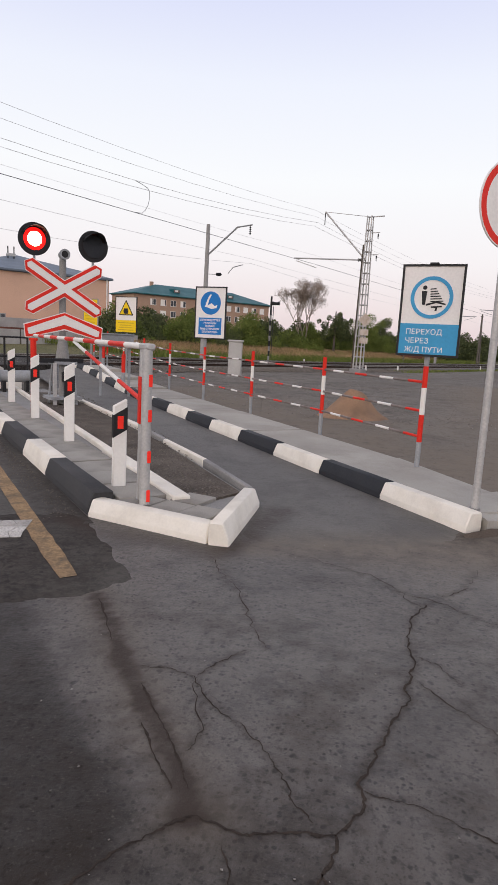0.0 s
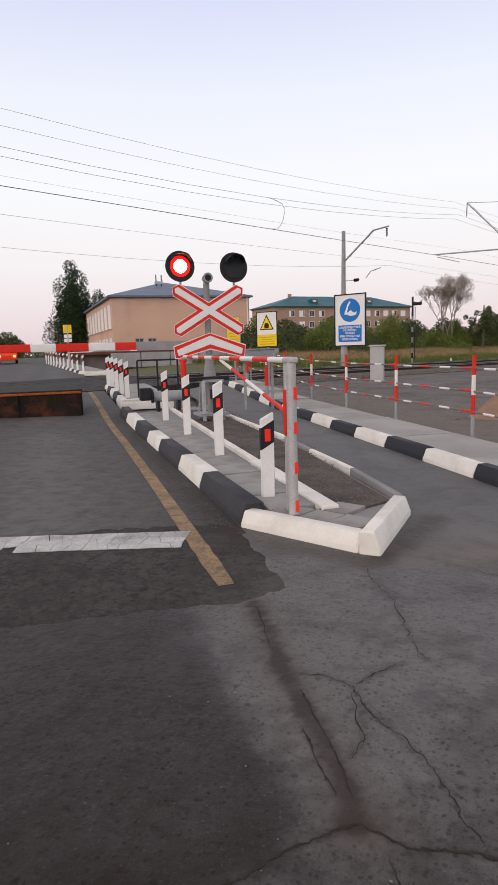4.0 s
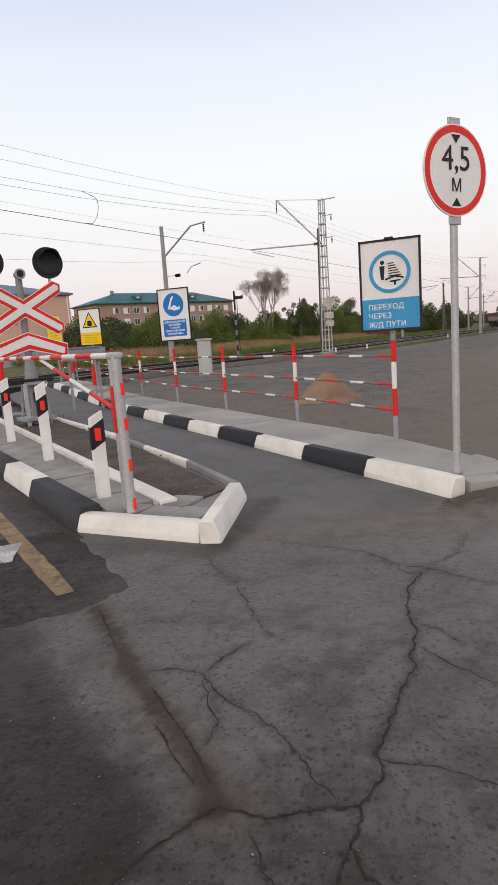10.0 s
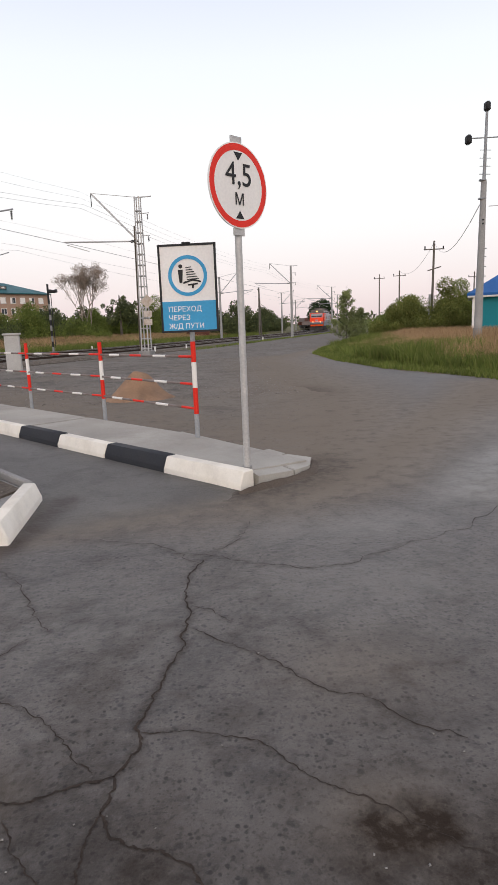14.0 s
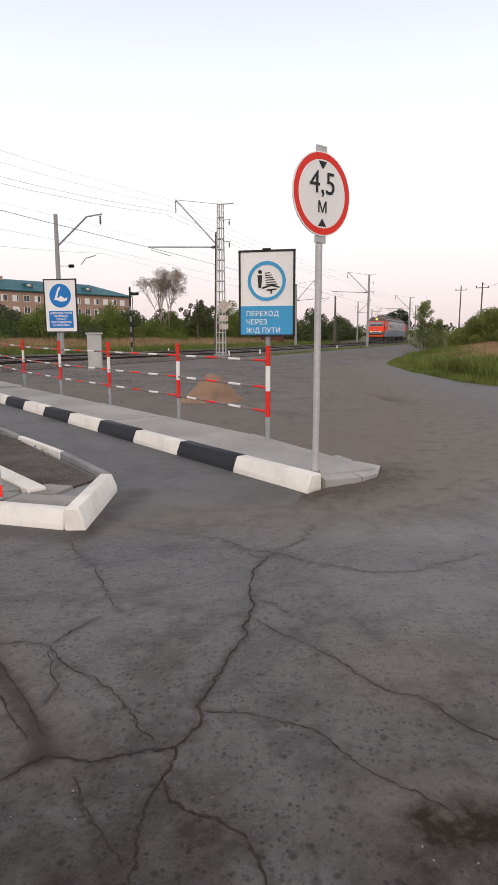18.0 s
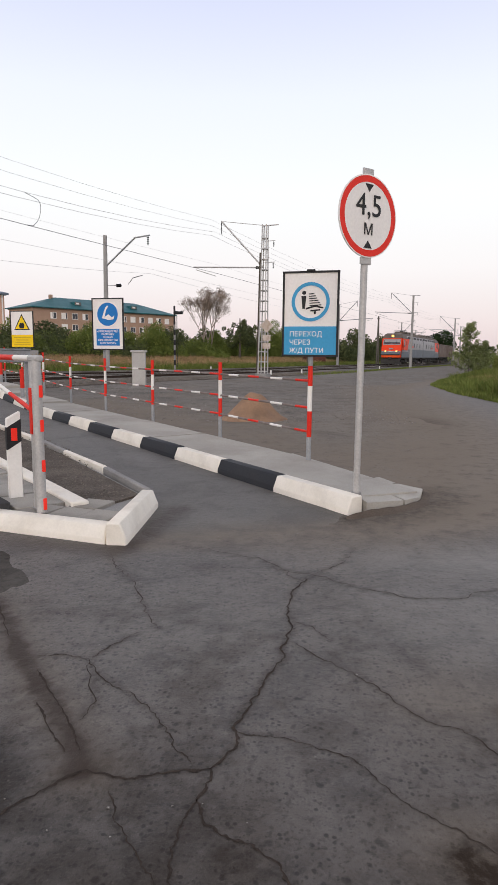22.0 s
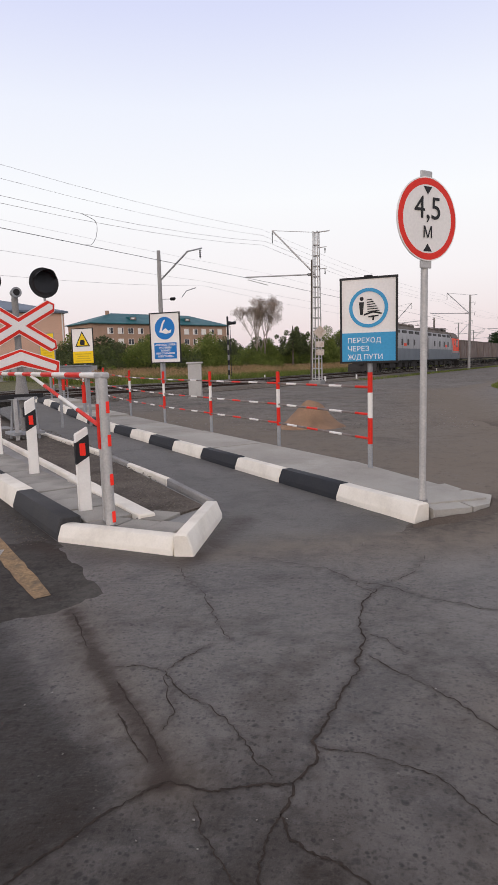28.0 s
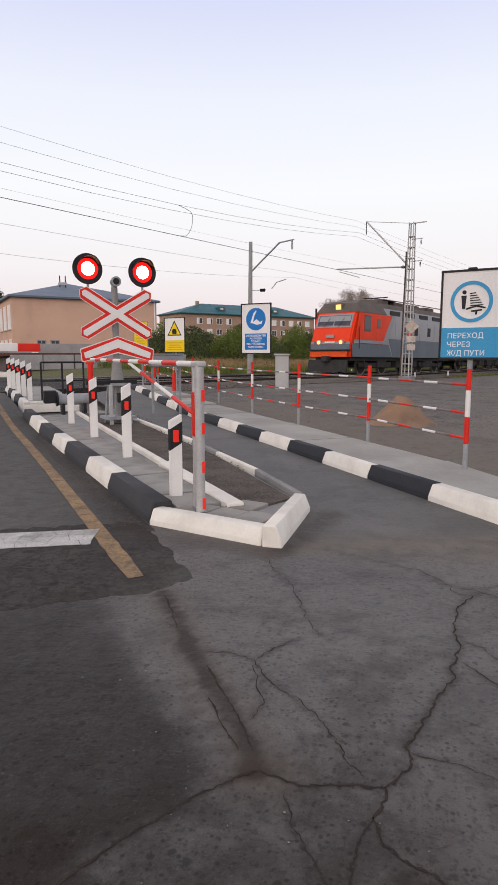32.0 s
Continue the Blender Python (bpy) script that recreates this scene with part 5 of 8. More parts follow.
def board(name, m, w, h, label, category, frame_mat=BLACK, back=SIGN_WHITE):
    s = thing(name, m, label, category)
    bm = box(B(), (0, 0.012, 0), (w, 0.018, h))
    part("panel", bm, back, s)
    bm = B()
    for c, sz in (((0, 0.01, h / 2), (w + 0.025, 0.032, 0.022)), ((0, 0.01, -h / 2), (w + 0.025, 0.032, 0.022)),
                  ((w / 2, 0.01, 0), (0.022, 0.032, h)), ((-w / 2, 0.01, 0), (0.022, 0.032, h))):
        box(bm, c, sz)
    part("frame", bm, frame_mat, s)
    bm = box(B(), (0, 0.032, 0), (0.05, 0.03, h * 1.02), 0.005)
    part("bracket", bm, frame_mat, s)
    return s


FACE = pose(0, 0, 0, 90, 0, 0)


def crossing_board():
    w, h = 0.615, 0.92
    s = board("information_sign", panel_pose(0.385, 7.015, 1.795), w, h, "white and sky-blue board in a black frame about crossing the rails", "sign")
    part("blue_field", box(B(), (0, 0.0, -h / 2 + 0.165), (w - 0.012, 0.008, 0.32)), SIGN_BLUE, s)
    part("ring", ring(B(), 0.178, 0.215, 0.006, Matrix.Translation((0, -0.004, 0.135))), SIGN_BLUE, s, "sky-blue ring")
    sym = B()
    # a plain upright mark beside a track that runs into the distance
    disc(sym, 0.022, 0.004, Matrix.Translation((-0.075, -0.003, 0.235)), 14)
    prism(sym, [(-0.105, 0.2), (-0.05, 0.2), (-0.062, 0.06), (-0.092, 0.06)], 0.004, Matrix.Translation((0, -0.003, 0)))
    for i in range(6):
        a = i / 5
        wdt, z = 0.03 + 0.035 * a, 0.215 - 0.125 * a
        prism(sym, [(0.01 + 0.045 * a - wdt, z), (0.01 + 0.045 * a + wdt, z + 0.006), (0.01 + 0.045 * a + wdt, z + 0.016), (0.01 + 0.045 * a - wdt, z + 0.01)], 0.004, Matrix.Translation((0, -0.003, 0)))
    prism(sym, [(-0.05, 0.07), (0.06, 0.1), (0.145, 0.075), (0.145, 0.06), (0.05, 0.08), (-0.05, 0.05)], 0.004, Matrix.Translation((0, -0.003, 0)))
    prism(sym, [(0.0, 0.045), (0.11, 0.055), (0.11, 0.04), (0.065, 0.035), (0.06, 0.0), (0.04, 0.0), (0.045, 0.03), (0.0, 0.03)], 0.004, Matrix.Translation((0, -0.003, 0)))
    part("symbol", sym, BLACK, s)
    for i, t in enumerate(("ПЕРЕХОД", "ЧЕРЕЗ", "Ж/Д ПУТИ")):
        lettering(t, 0.078, Matrix.Translation((-0.235, -0.005, -0.245 - 0.092 * i)) @ FACE, SIGN_WHITE, s)
    part("clip", box(B(), (0, 0.0, h / 2 + 0.016), (0.09, 0.05, 0.02), 0.004), BLACK, s)


def rule_board():
    w, h = 0.70, 1.04
    p = FENCE_POSTS[3]
    s = board("information_sign", panel_pose(p.x + 0.11, p.y - 0.107, 1.925), w, h, "white board with a blue disc and a blue text panel", "sign")
    part("disc", disc(B(), 0.235, 0.005, Matrix.Translation((0, -0.003, 0.2))), SIGN_DEEP, s, "deep blue disc")
    sym = B()
    prism(sym, [(-0.13, 0.12), (-0.05, 0.33), (0.0, 0.38), (0.02, 0.36), (-0.03, 0.28), (-0.07, 0.14), (0.02, 0.2), (0.1, 0.14), (0.16, 0.17), (0.14, 0.1), (0.02, 0.08), (-0.06, 0.11)],
          0.004, Matrix.Translation((0, -0.006, 0)))
    part("symbol", sym, SIGN_WHITE, s)
    part("text_panel", box(B(), (0, 0.0, -0.27), (0.53, 0.008, 0.34)), SIGN_DEEP, s, "blue text panel")
    for i, t in enumerate(("«ПЕРЕХОД ПУТЕЙ", "РАЗРЕШЕН", "ТОЛЬКО", "ПРИ ОТКРЫТОМ", "ШЛАГБАУМЕ»")):
        lettering(t, 0.054, Matrix.Translation((0, -0.0055, -0.165 - 0.06 * i)) @ FACE, SIGN_WHITE, s, align="CENTER", bold=0.001)


def voltage_board(x, y, z, w, h, tri, label):
    s = board("warning_sign", panel_pose(x, y, z), w, h, label, "sign", frame_mat=GREY_PAINT if not tri else BLACK, back=SIGN_WHITE if tri else SIGN_YELLOW)
    if tri:
        part("yellow_field", box(B(), (0, 0.0, -h / 2 + 0.19), (w - 0.02, 0.008, 0.36)), SIGN_YELLOW, s, "yellow text field")
        for r, y0, mat, nm in ((0.31, -0.004, BLACK, "triangle_edge"), (0.25, -0.007, SIGN_YELLOW, "triangle")):
            part(nm, prism(B(), [(r * math.sin(a), r * math.cos(a)) for a in (0, 2 * math.pi / 3, 4 * math.pi / 3)], 0.004, Matrix.Translation((0, y0, 0.14))), mat, s)
        bm = B()
        prism(bm, [(-0.075, 0.03), (0.075, 0.03), (0.09, 0.12), (0.06, 0.19), (-0.06, 0.19), (-0.09, 0.12)], 0.003, Matrix.Translation((0, -0.009, 0)))
        part("symbol", bm, BLACK, s)
    zs = [-h / 2 + 0.08 + 0.07 * i for i in range(4)] if tri else [-h / 2 + 0.12 + 0.1 * i for i in range(int(h / 0.1) - 2)]
    for i, zz in enumerate(zs):
        part("text_bar", box(B(), (0, -0.003, zz), (w * (0.75 - 0.1 * (i % 3)), 0.006, 0.026)), WORN_YELLOW, s)
    bm = rod(B(), (0, 0.06, -z - 0.0), (0, 0.06, h / 2), 0.035, n=12)
    part("pole", bm, GREY_PAINT, s)


def height_limit():
    s = thing("height_limit_sign", pose(0.735, 5.39, 0.0), "round white sign with a red rim on a grey steel pole", "road sign")
    part("pole", rod(B(), (0, 0, 0.0), (0, 0, 2.86), 0.03, n=16), GALV, s)
    part("foot", rod(B(), (0, 0, 0.0), (0, 0, 0.14), 0.045, n=12), CONCRETE, s)
    m = heading(0.015, -0.047, 0.80, 0.60, 2.49) @ Matrix.Scale(0.925, 4)
    face = new("sign_face")
    face.parent = s
    face.matrix_basis = m
    part("plate", disc(B(), 0.355, 0.012, Matrix.Translation((0, 0.004, 0)), 64), GALV, face)
    part("field", disc(B(), 0.30, 0.006, n=64), SIGN_WHITE, face)
    part("rim", ring(B(), 0.292, 0.348, 0.008, Matrix.Translation((0, -0.001, 0)), 64), SIGN_RED, face, "red rim")
    part("border", ring(B(), 0.348, 0.358, 0.014, Matrix.Translation((0, 0.0, 0)), 64), SIGN_WHITE, face)
    for k in (1, -1):
        part("arrow", prism(B(), [(-0.05, 0.275 * k), (0.05, 0.275 * k), (0, 0.21 * k)], 0.005, Matrix.Translation((0, -0.005, 0))), BLACK, face)
    lettering("4,5", 0.27, Matrix.Translation((-0.0, -0.005, 0.005)) @ FACE, BLACK, face, align="CENTER")
    lettering("М", 0.14, Matrix.Translation((0.0, -0.005, -0.16)) @ FACE, BLACK, face, align="CENTER")
    for z in (0.378, -0.385):
        part("clamp", box(B(), (0, 0.02, z), (0.13, 0.02, 0.065), 0.003), GALV, face)


crossing_board()
rule_board()
voltage_board(-7.48, 18.15, 1.99, 0.76, 1.06, True, "white and yellow board with a black-edged warning triangle")
voltage_board(-9.5, 20.0, 2.03, 0.6, 0.98, False, "yellow board with faded lines of text on a grey pole")
height_limit()


def delineator(m, label, h=0.92, lens=True):
    """A white marker post with a slanted black band and a red reflector."""
    d = thing("marker_post", m, label, "marker post", "marker posts")
    w, t = 0.115, 0.05
    bm = prism(B(), [(-w / 2, -0.05), (w / 2, -0.05), (w / 2, h), (-w / 2, h - 0.06)], t, Matrix.Translation((0, -t / 2, 0)))
    bmesh.ops.bevel(bm, geom=list(bm.edges), offset=0.008, segments=1, affect="EDGES")
    part("post", bm, WHITE, d)
    z = h * 0.56
    bm = prism(B(), [(-w / 2 - 0.002, z), (w / 2 + 0.002, z + 0.07), (w / 2 + 0.002, z + 0.26), (-w / 2 - 0.002, z + 0.19)], t + 0.006, Matrix.Translation((0, -t / 2 - 0.003, 0)))
    part("black_band", bm, BLACK, d)
    part("reflector", box(B(), (0, -t / 2 - 0.005, z + 0.13), (0.05, 0.008, 0.108), 0.002), REFLECTOR, d, "red reflector")
    return d


POST_D = (0.80, 0.60)
first_post = None
delineator(heading(-2.21, 5.06, *POST_D, 0.12), "shorter white marker post with a red reflector at the island's tip", 0.74)
posts = [(-3.58, 6.86, 0.12), (-4.88, 8.37, 0.13), (-6.25, 9.98, 0.14)]
posts += [(-9.2 - 0.72 * i, 13.0 + 0.78 * i, 0.13 + crest(-9.2 - 0.72 * i, 13.0 + 0.78 * i)) for i in range(5)]
posts += [(-22.6 - 1.78 * i, 28.0 + 1.69 * i, 0.13 + crest(-22.6 - 1.78 * i, 28.0 + 1.69 * i)) for i in range(11)]
for x, y, z in posts:
    m = heading(x, y, *POST_D, z)
    if first_post is None:
        first_post = delineator(m, "white plastic marker post with a black band and red reflector")
    else:
        copy_thing(first_post, m)


# crossing signals
def signal_mast():
    d = (0.70, 0.714)
    s = thing("crossing_signal", heading(-5.51, 10.43, *d, 0.10), "level crossing signal with two round lamps and red-edged crossed boards", "crossing signal")
    part("mast", rod(B(), (0, 0.05, 0), (0, 0.05, 2.5), 0.058, n=14), CONCRETE, s)
    bm = B()
    for x in (-0.2, 0.2):
        for y in (-0.15, 0.25):
            rod(bm, (x, y, -0.1), (x * 0.7, y * 0.7, 0.72), 0.024, n=6)
    box(bm, (0, 0.05, 0.12), (0.56, 0.5, 0.05))
    box(bm, (0, 0.05, 0.74), (0.4, 0.4, 0.05))
    part("base_frame", bm, GREY_PAINT, s)
    part("leg_plate", box(B(), (-0.2, -0.16, 0.36), (0.07, 0.02, 0.76), 0.004), GALV, s)
    part("skirt", rod(B(), (0, 0.05, 0.76), (0, 0.05, 1.2), 0.125, 0.07, n=16), CONCRETE, s, "flared concrete skirt of the mast")
    part("cross_beam", box(B(), (-0.15, -0.1, 0.78), (0.95, 0.06, 0.08), 0.008), BLACK, s, "dark steel cross beam")
    for x in (-0.5, 0.5):
        part("lamp_strut", rod(B(), (x, -0.03, 2.42), (x * 0.1, 0.03, 2.05), 0.022, n=10), GREY_PAINT, s)

    def bar(a, b, w, y, cut):
        a, b = Vector(a), Vector(b)
        t = (b - a).normalized()
        n = Vector((-t.y, t.x))
        return [(p.x, p.y) for p in (a + n * w, a - t * cut, a - n * w, b - n * w, b + t * cut, b + n * w)]
    cz = 2.02
    for nm, pts in (("board", (((-0.60, cz + 0.36), (0.60, cz - 0.36)), ((-0.60, cz - 0.36), (0.60, cz + 0.36)))),):
        for k, (a, b) in enumerate(pts):
            for j, (w, cut, y, mat) in enumerate(((0.125, 0.09, -0.055, SIGN_WHITE), (0.112, 0.08, -0.060, SIGN_RED), (0.057, 0.035, -0.066, SIGN_WHITE))):
                bd = bar(a, b, w, y, cut)
                part(("board", "red_edge", "white_field")[j], prism(B(), bd, 0.008 if j == 0 else 0.004, Matrix.Translation((0, y - 0.0015 * k - (0.006 if j == 2 else 0), 0))), mat, s)
    # chevron below
    for j, (o, y, mat) in enumerate(((0.0, -0.055, SIGN_WHITE), (0.014, -0.06, SIGN_RED), (0.06, -0.066, SIGN_WHITE))):
        top, low, wd = 1.62 - o * 0.9, 1.16 + o, 0.70 - o * 1.05
        th = 0.27 - o * 2.2
        pts = [(0, top), (wd, low + th - 0.04), (wd - 0.02, low), (0.62 - o * 0.8, low), (0, top - th * 1.15), (-0.62 + o * 0.8, low), (-wd + 0.02, low), (-wd, low + th - 0.04)]
        part(("board", "red_edge", "white_field")[j], prism(B(), pts, 0.006, Matrix.Translation((0, y, 0))), mat, s)
    lamps = []
    for x in (-0.5, 0.5):
        head = new("lamp_head")
        head.parent = s
        head.matrix_basis = pose(x * 1.02, -0.06, 2.79) @ Matrix.Scale(0.94, 4)
        tagged(head, "round black lamp head with a hood")
        part("background_disc", disc(B(), 0.285, 0.02, n=40), BLACK, head)
        part("housing", rod(B(), (0, 0.02, 0), (0, 0.2, 0), 0.17, 0.12, n=20), BLACK, head)
        part("lens", disc(B(), 0.195, 0.006, Matrix.Translation((0, -0.008, 0)), 28), SIGNAL_RED, head, "lit red lens")
        part("core", disc(B(), 0.128, 0.004, Matrix.Translation((0, -0.013, 0)), 24), SIGNAL_CORE, head, "glowing middle of the lens")
        hood = B()
        n = 14
        vs = []
        for i in range(n + 1):
            a = radians(20 + 140 * i / n)
            vs.append((hood.verts.new((0.215 * math.cos(a), -0.002, 0.215 * math.sin(a))), hood.verts.new((0.215 * math.cos(a), -0.24 * math.sin(a) - 0.02, 0.22 * math.sin(a)))))
        for a, b in zip(vs, vs[1:]):
            hood.faces.new((a[0], a[1], b[1], b[0]))
        ob = part("hood", hood, BLACK, head)
        sol = ob.modifiers.new("thickness", "SOLIDIFY")
        sol.thickness = 0.006
        # added disc, no part of a real lamp: it imitates the light going out
        shutter = part("shutter", disc(B(), 0.208, 0.004, Matrix.Translation((0, 0, 0)), 28), KERB_BLACK, head, "added dark disc that blanks the lens between flashes")
        part("neck", rod(B(), (0, 0.03, -0.44), (0, 0.03, -0.2), 0.022, n=10), GREY_PAINT, head)
        lamps.append(shutter)
    horn = new("bell")
    horn.parent = s
    tagged(horn, "grey warning bell on the mast top")
    part("cup", rod(B(), (0, -0.06, 2.6), (0, 0.12, 2.6), 0.08, 0.06, n=18), GREY_PAINT, horn)
    part("rim", ring(B(), 0.06, 0.09, 0.03, Matrix.Translation((0, -0.08, 2.6)), 24), GREY_PAINT, horn)
    part("mouth", disc(B(), 0.058, 0.01, Matrix.Translation((0, -0.07, 2.6)), 20), BLACK, horn)
    part("saddle", box(B(), (0, 0.05, 2.5), (0.09, 0.09, 0.12), 0.01), GREY_PAINT, horn)
    part("cable_box", box(B(), (-0.02, -0.2, 0.5), (0.13, 0.08, 0.18), 0.012), BLACK, s, "black cable box")
    return lamps


LENS_BLANKS = signal_mast()


# spare swing barrier parked along the island
def swing_barrier():
    d = Vector((-0.614, 0.79))
    s = thing("swing_barrier", heading(-1.89, 4.71, *d, 0.12), "hand-swung barrier arm in red and white, parked along the island", "barrier")
    part("post", box(B(), (-0.02, 0, 0.585), (0.05, 0.05, 1.17), 0.006), GALV, s)
    front = new("front_post")
    front.parent = s
    front.matrix_basis = pose(-0.155, 0.012, 0)
    part("tube", rod(B(), (0, 0, 0), (0, 0, 1.17), 0.038, n=18), GALV, front)
    for z in (0.07, 0.37, 0.68, 0.94):
        part("reflector", box(B(), (-0.032, -0.017, z), (0.012, 0.03, 0.092), 0.002), REFLECTOR, front, "red reflective strip")
    part("red_sleeve", box(B(), (-0.02, 0.0, 0.78), (0.06, 0.06, 0.36), 0.004), RED, s, "red painted sleeve")
    arm = new("arm")
    arm.parent = s
    n = 11
    for i in range(n):
        x0, x1 = -0.05 + 5.6 * i / n, -0.05 + 5.6 * (i + 1) / n
        part("arm_band", rod(B(), (x0, 0, 1.185), (x1, 0, 1.185), 0.024, n=14), (WHITE, RED)[i % 2], arm)
    part("arm_cap", box(B(), (-0.1, 0.0, 1.185), (0.2, 0.07, 0.05), 0.012), GALV, arm)
    brace = new("brace")
    brace.parent = s
    a, b = Vector((0.03, 0, 0.78)), Vector((2.55, 0, 1.16))
    for i in range(4):
        part("brace_band", rod(B(), a + (b - a) * i / 4, a + (b - a) * (i + 1) / 4, 0.018, n=10), (RED, WHITE)[i % 2], brace)
    part("base_plate", box(B(), (-0.08, 0.0, 0.003), (0.23, 0.06, 0.01), 0.003), CONCRETE, s)
    rest = thing("barrier_rest", pose(-5.30, 9.06, 0.11), "red post on which the parked barrier arm rests", "post")
    part("post", rod(B(), (0, 0, 0), (0, 0, 1.14), 0.045, n=12), RED, rest)
    part("fork", box(B(), (0, 0, 1.135), (0.13, 0.05, 0.04), 0.006), RED, rest)


swing_barrier()


# automatic barrier boom across the lane and its drive
def boom_barrier():
    tipp = Vector((-8.45, 12.4))
    d = Vector((-0.80, -0.60))
    s = thing("barrier_boom", heading(*tipp, *d, 0.0), "lowered barrier boom with broad red and white bands", "barrier")
    x, i = 0.0, 0
    widths = [0.48, 0.6, 0.72, 0.55] + [0.8] * 7
    while x < 7.0:
        w = widths[i]
        bm = box(B(), (x + w / 2, 0, 1.55 + 0.006 * x), (w, 0.06, 0.18), 0.012)
        part("boom_band", bm, (RED, WHITE)[i % 2], s)
        x += w
        i += 1
    part("pedestal", box(B(), (7.4, 0.0, 0.85), (0.5, 0.4, 1.7), 0.03), GREY_PAINT, s)
    # road-closing plate, raised
    p = thing("road_block_plate", heading(-8.8, 10.75, -0.777, -0.63, 0.03), "raised rusty steel road-closing plate across the lane", "road barrier")
    part("front_face", box(B(), (1.9, 0, 0.3), (3.8, 0.03, 0.6), 0.004), RUST, p)
    part("side_plate", box(B(), (0.0, -0.8, 0.3), (0.03, 1.6, 0.6), 0.004), RUST, p)
    part("top_plate", box(B(), (1.9, -0.8, 0.615), (3.84, 1.64, 0.03), 0.004), ASPHALT_OLD, p)
    for x in (0.05, 1.3, 2.55, 3.75):
        part("rib", box(B(), (x, 0.03, 0.28), (0.04, 0.05, 0.52), 0.004), RUST, p)
    part("rubber_edge", box(B(), (1.9, 0.03, 0.57), (3.8, 0.04, 0.05), 0.01), RUST_BRIGHT, p, "bright orange rust edge strip")


boom_barrier()


def barrier_drive():
    s = thing("barrier_drive", heading(-7.45, 12.05, 0.755, 0.656, 0.2) @ Matrix.Scale(0.66, 4), "black motor on a grey drum beside the road block", "barrier drive")
    part("drum", rod(B(), (-0.5, 0, 0.32), (0.5, 0, 0.32), 0.19, n=18), GREY_PAINT, s)
    part("motor", box(B(), (-0.75, 0, 0.42), (0.4, 0.34, 0.42), 0.03), BLACK, s)
    part("motor_flange", rod(B(), (-0.5, 0, 0.34), (-0.56, 0, 0.34), 0.24, n=18), BLACK, s)
    for x in (-0.35, 0.35):
        part("foot", box(B(), (x, 0, 0.0), (0.1, 0.42, 0.36), 0.01), BLACK, s)
    r = thing("pipe_railing", heading(-9.0, 13.2, 0.755, 0.656, 0.2), "black pipe railing round the barrier drive", "railing")
    for x in (0, 0.5, 1.02):
        part("post", rod(B(), (x, 0, -0.1), (x, 0, 1.0), 0.024, n=8), BLACK, r)
    for z in (0.55, 1.0):
        part("bar", rod(B(), (0, 0, z), (1.02, 0, z), 0.022, n=8), BLACK, r)
    for x, y, lab in ((-6.49, 15.6, "short red-topped steel post beside the footway"), (-9.1, 20.2, "short red-topped steel post close to the rails")):
        q = thing("short_post", pose(x, y, crest(x, y)), lab, "post", "short posts")
        part("shaft", rod(B(), (0, 0, -0.1), (0, 0, 0.32), 0.05, n=12), GREY_PAINT, q)
        part("red_band", rod(B(), (0, 0, 0.32), (0, 0, 0.8), 0.052, n=12), RED, q, "red painted upper half")
    c = thing("signal_cabinet", heading(-5.5, 12.7, 0.9, 0.43, 0.1), "grey steel cabinet on legs behind the crossing signal", "cabinet")
    part("body", box(B(), (0, 0, 1.15), (0.75, 0.3, 0.26), 0.02), GREY_PAINT, c)
    part("lid", box(B(), (0, 0, 1.29), (0.79, 0.34, 0.03), 0.008), GREY_PAINT, c)
    for x in (-0.3, 0.3):
        part("leg", box(B(), (x, 0, 0.5), (0.06, 0.06, 1.06), 0.005), GREY_PAINT, c)


barrier_drive()

# cabinet, sand heap and small markers in the yard
cab = thing("relay_cabinet", heading(-5.15, 23.4, 0.97, 0.12, 0.0), "pale grey concrete relay cabinet with a flat lid, tilted slightly", "cabinet")
part("body", box(B(), (0, 0, 0.66), (0.50, 0.42, 1.38), 0.02), PALE_CONC, cab)
part("lid", box(B(), (0, 0, 1.38), (0.60, 0.5, 0.07), 0.015), PALE_CONC, cab)
part("plinth", box(B(), (0, 0, 0.02), (0.56, 0.48, 0.1), 0.01), CONCRETE, cab)
part("handle", rod(B(), (0.0, -0.03, 1.43), (0.08, -0.03, 1.43), 0.012, n=6), BLACK, cab)


def heap():
    bm = B()
    rings, segs = 9, 30
    rows = []
    for i in range(rings + 1):
        t = i / rings
        rows.append([])
        for k in range(segs):
            a = 2 * math.pi * k / segs
            r = t * (0.66 + 0.08 * math.sin(2 * a + 1) + 0.05 * math.sin(5 * a))
            x, y = r * math.cos(a), r * math.sin(a) * 0.8
            z = 0.54 * (0.5 + 0.5 * math.cos(math.pi * t)) ** 1.05 + 0.07 * noise.noise(Vector((x * 4, y * 4, 1.7))) * (1 - t)
            rows[-1].append(bm.verts.new((x, y, z + 0.02 - 0.05 * (t > 0.99))))
    for a, b in zip(rows, rows[1:]):
        for k in range(segs):
            bm.faces.new((a[k], a[(k + 1) % segs], b[(k + 1) % segs], b[k]))
    bmesh.ops.remove_doubles(bm, verts=bm.verts, dist=0.001)
    bmesh.ops.recalc_face_normals(bm, faces=bm.faces)
    ob = part("sand_mound", bm, SAND, smooth=True)
    ob.matrix_basis = pose(-0.42, 12.55, 0)
    tagged(ob, "small heap of reddish sand on the gravel", "sand heap")


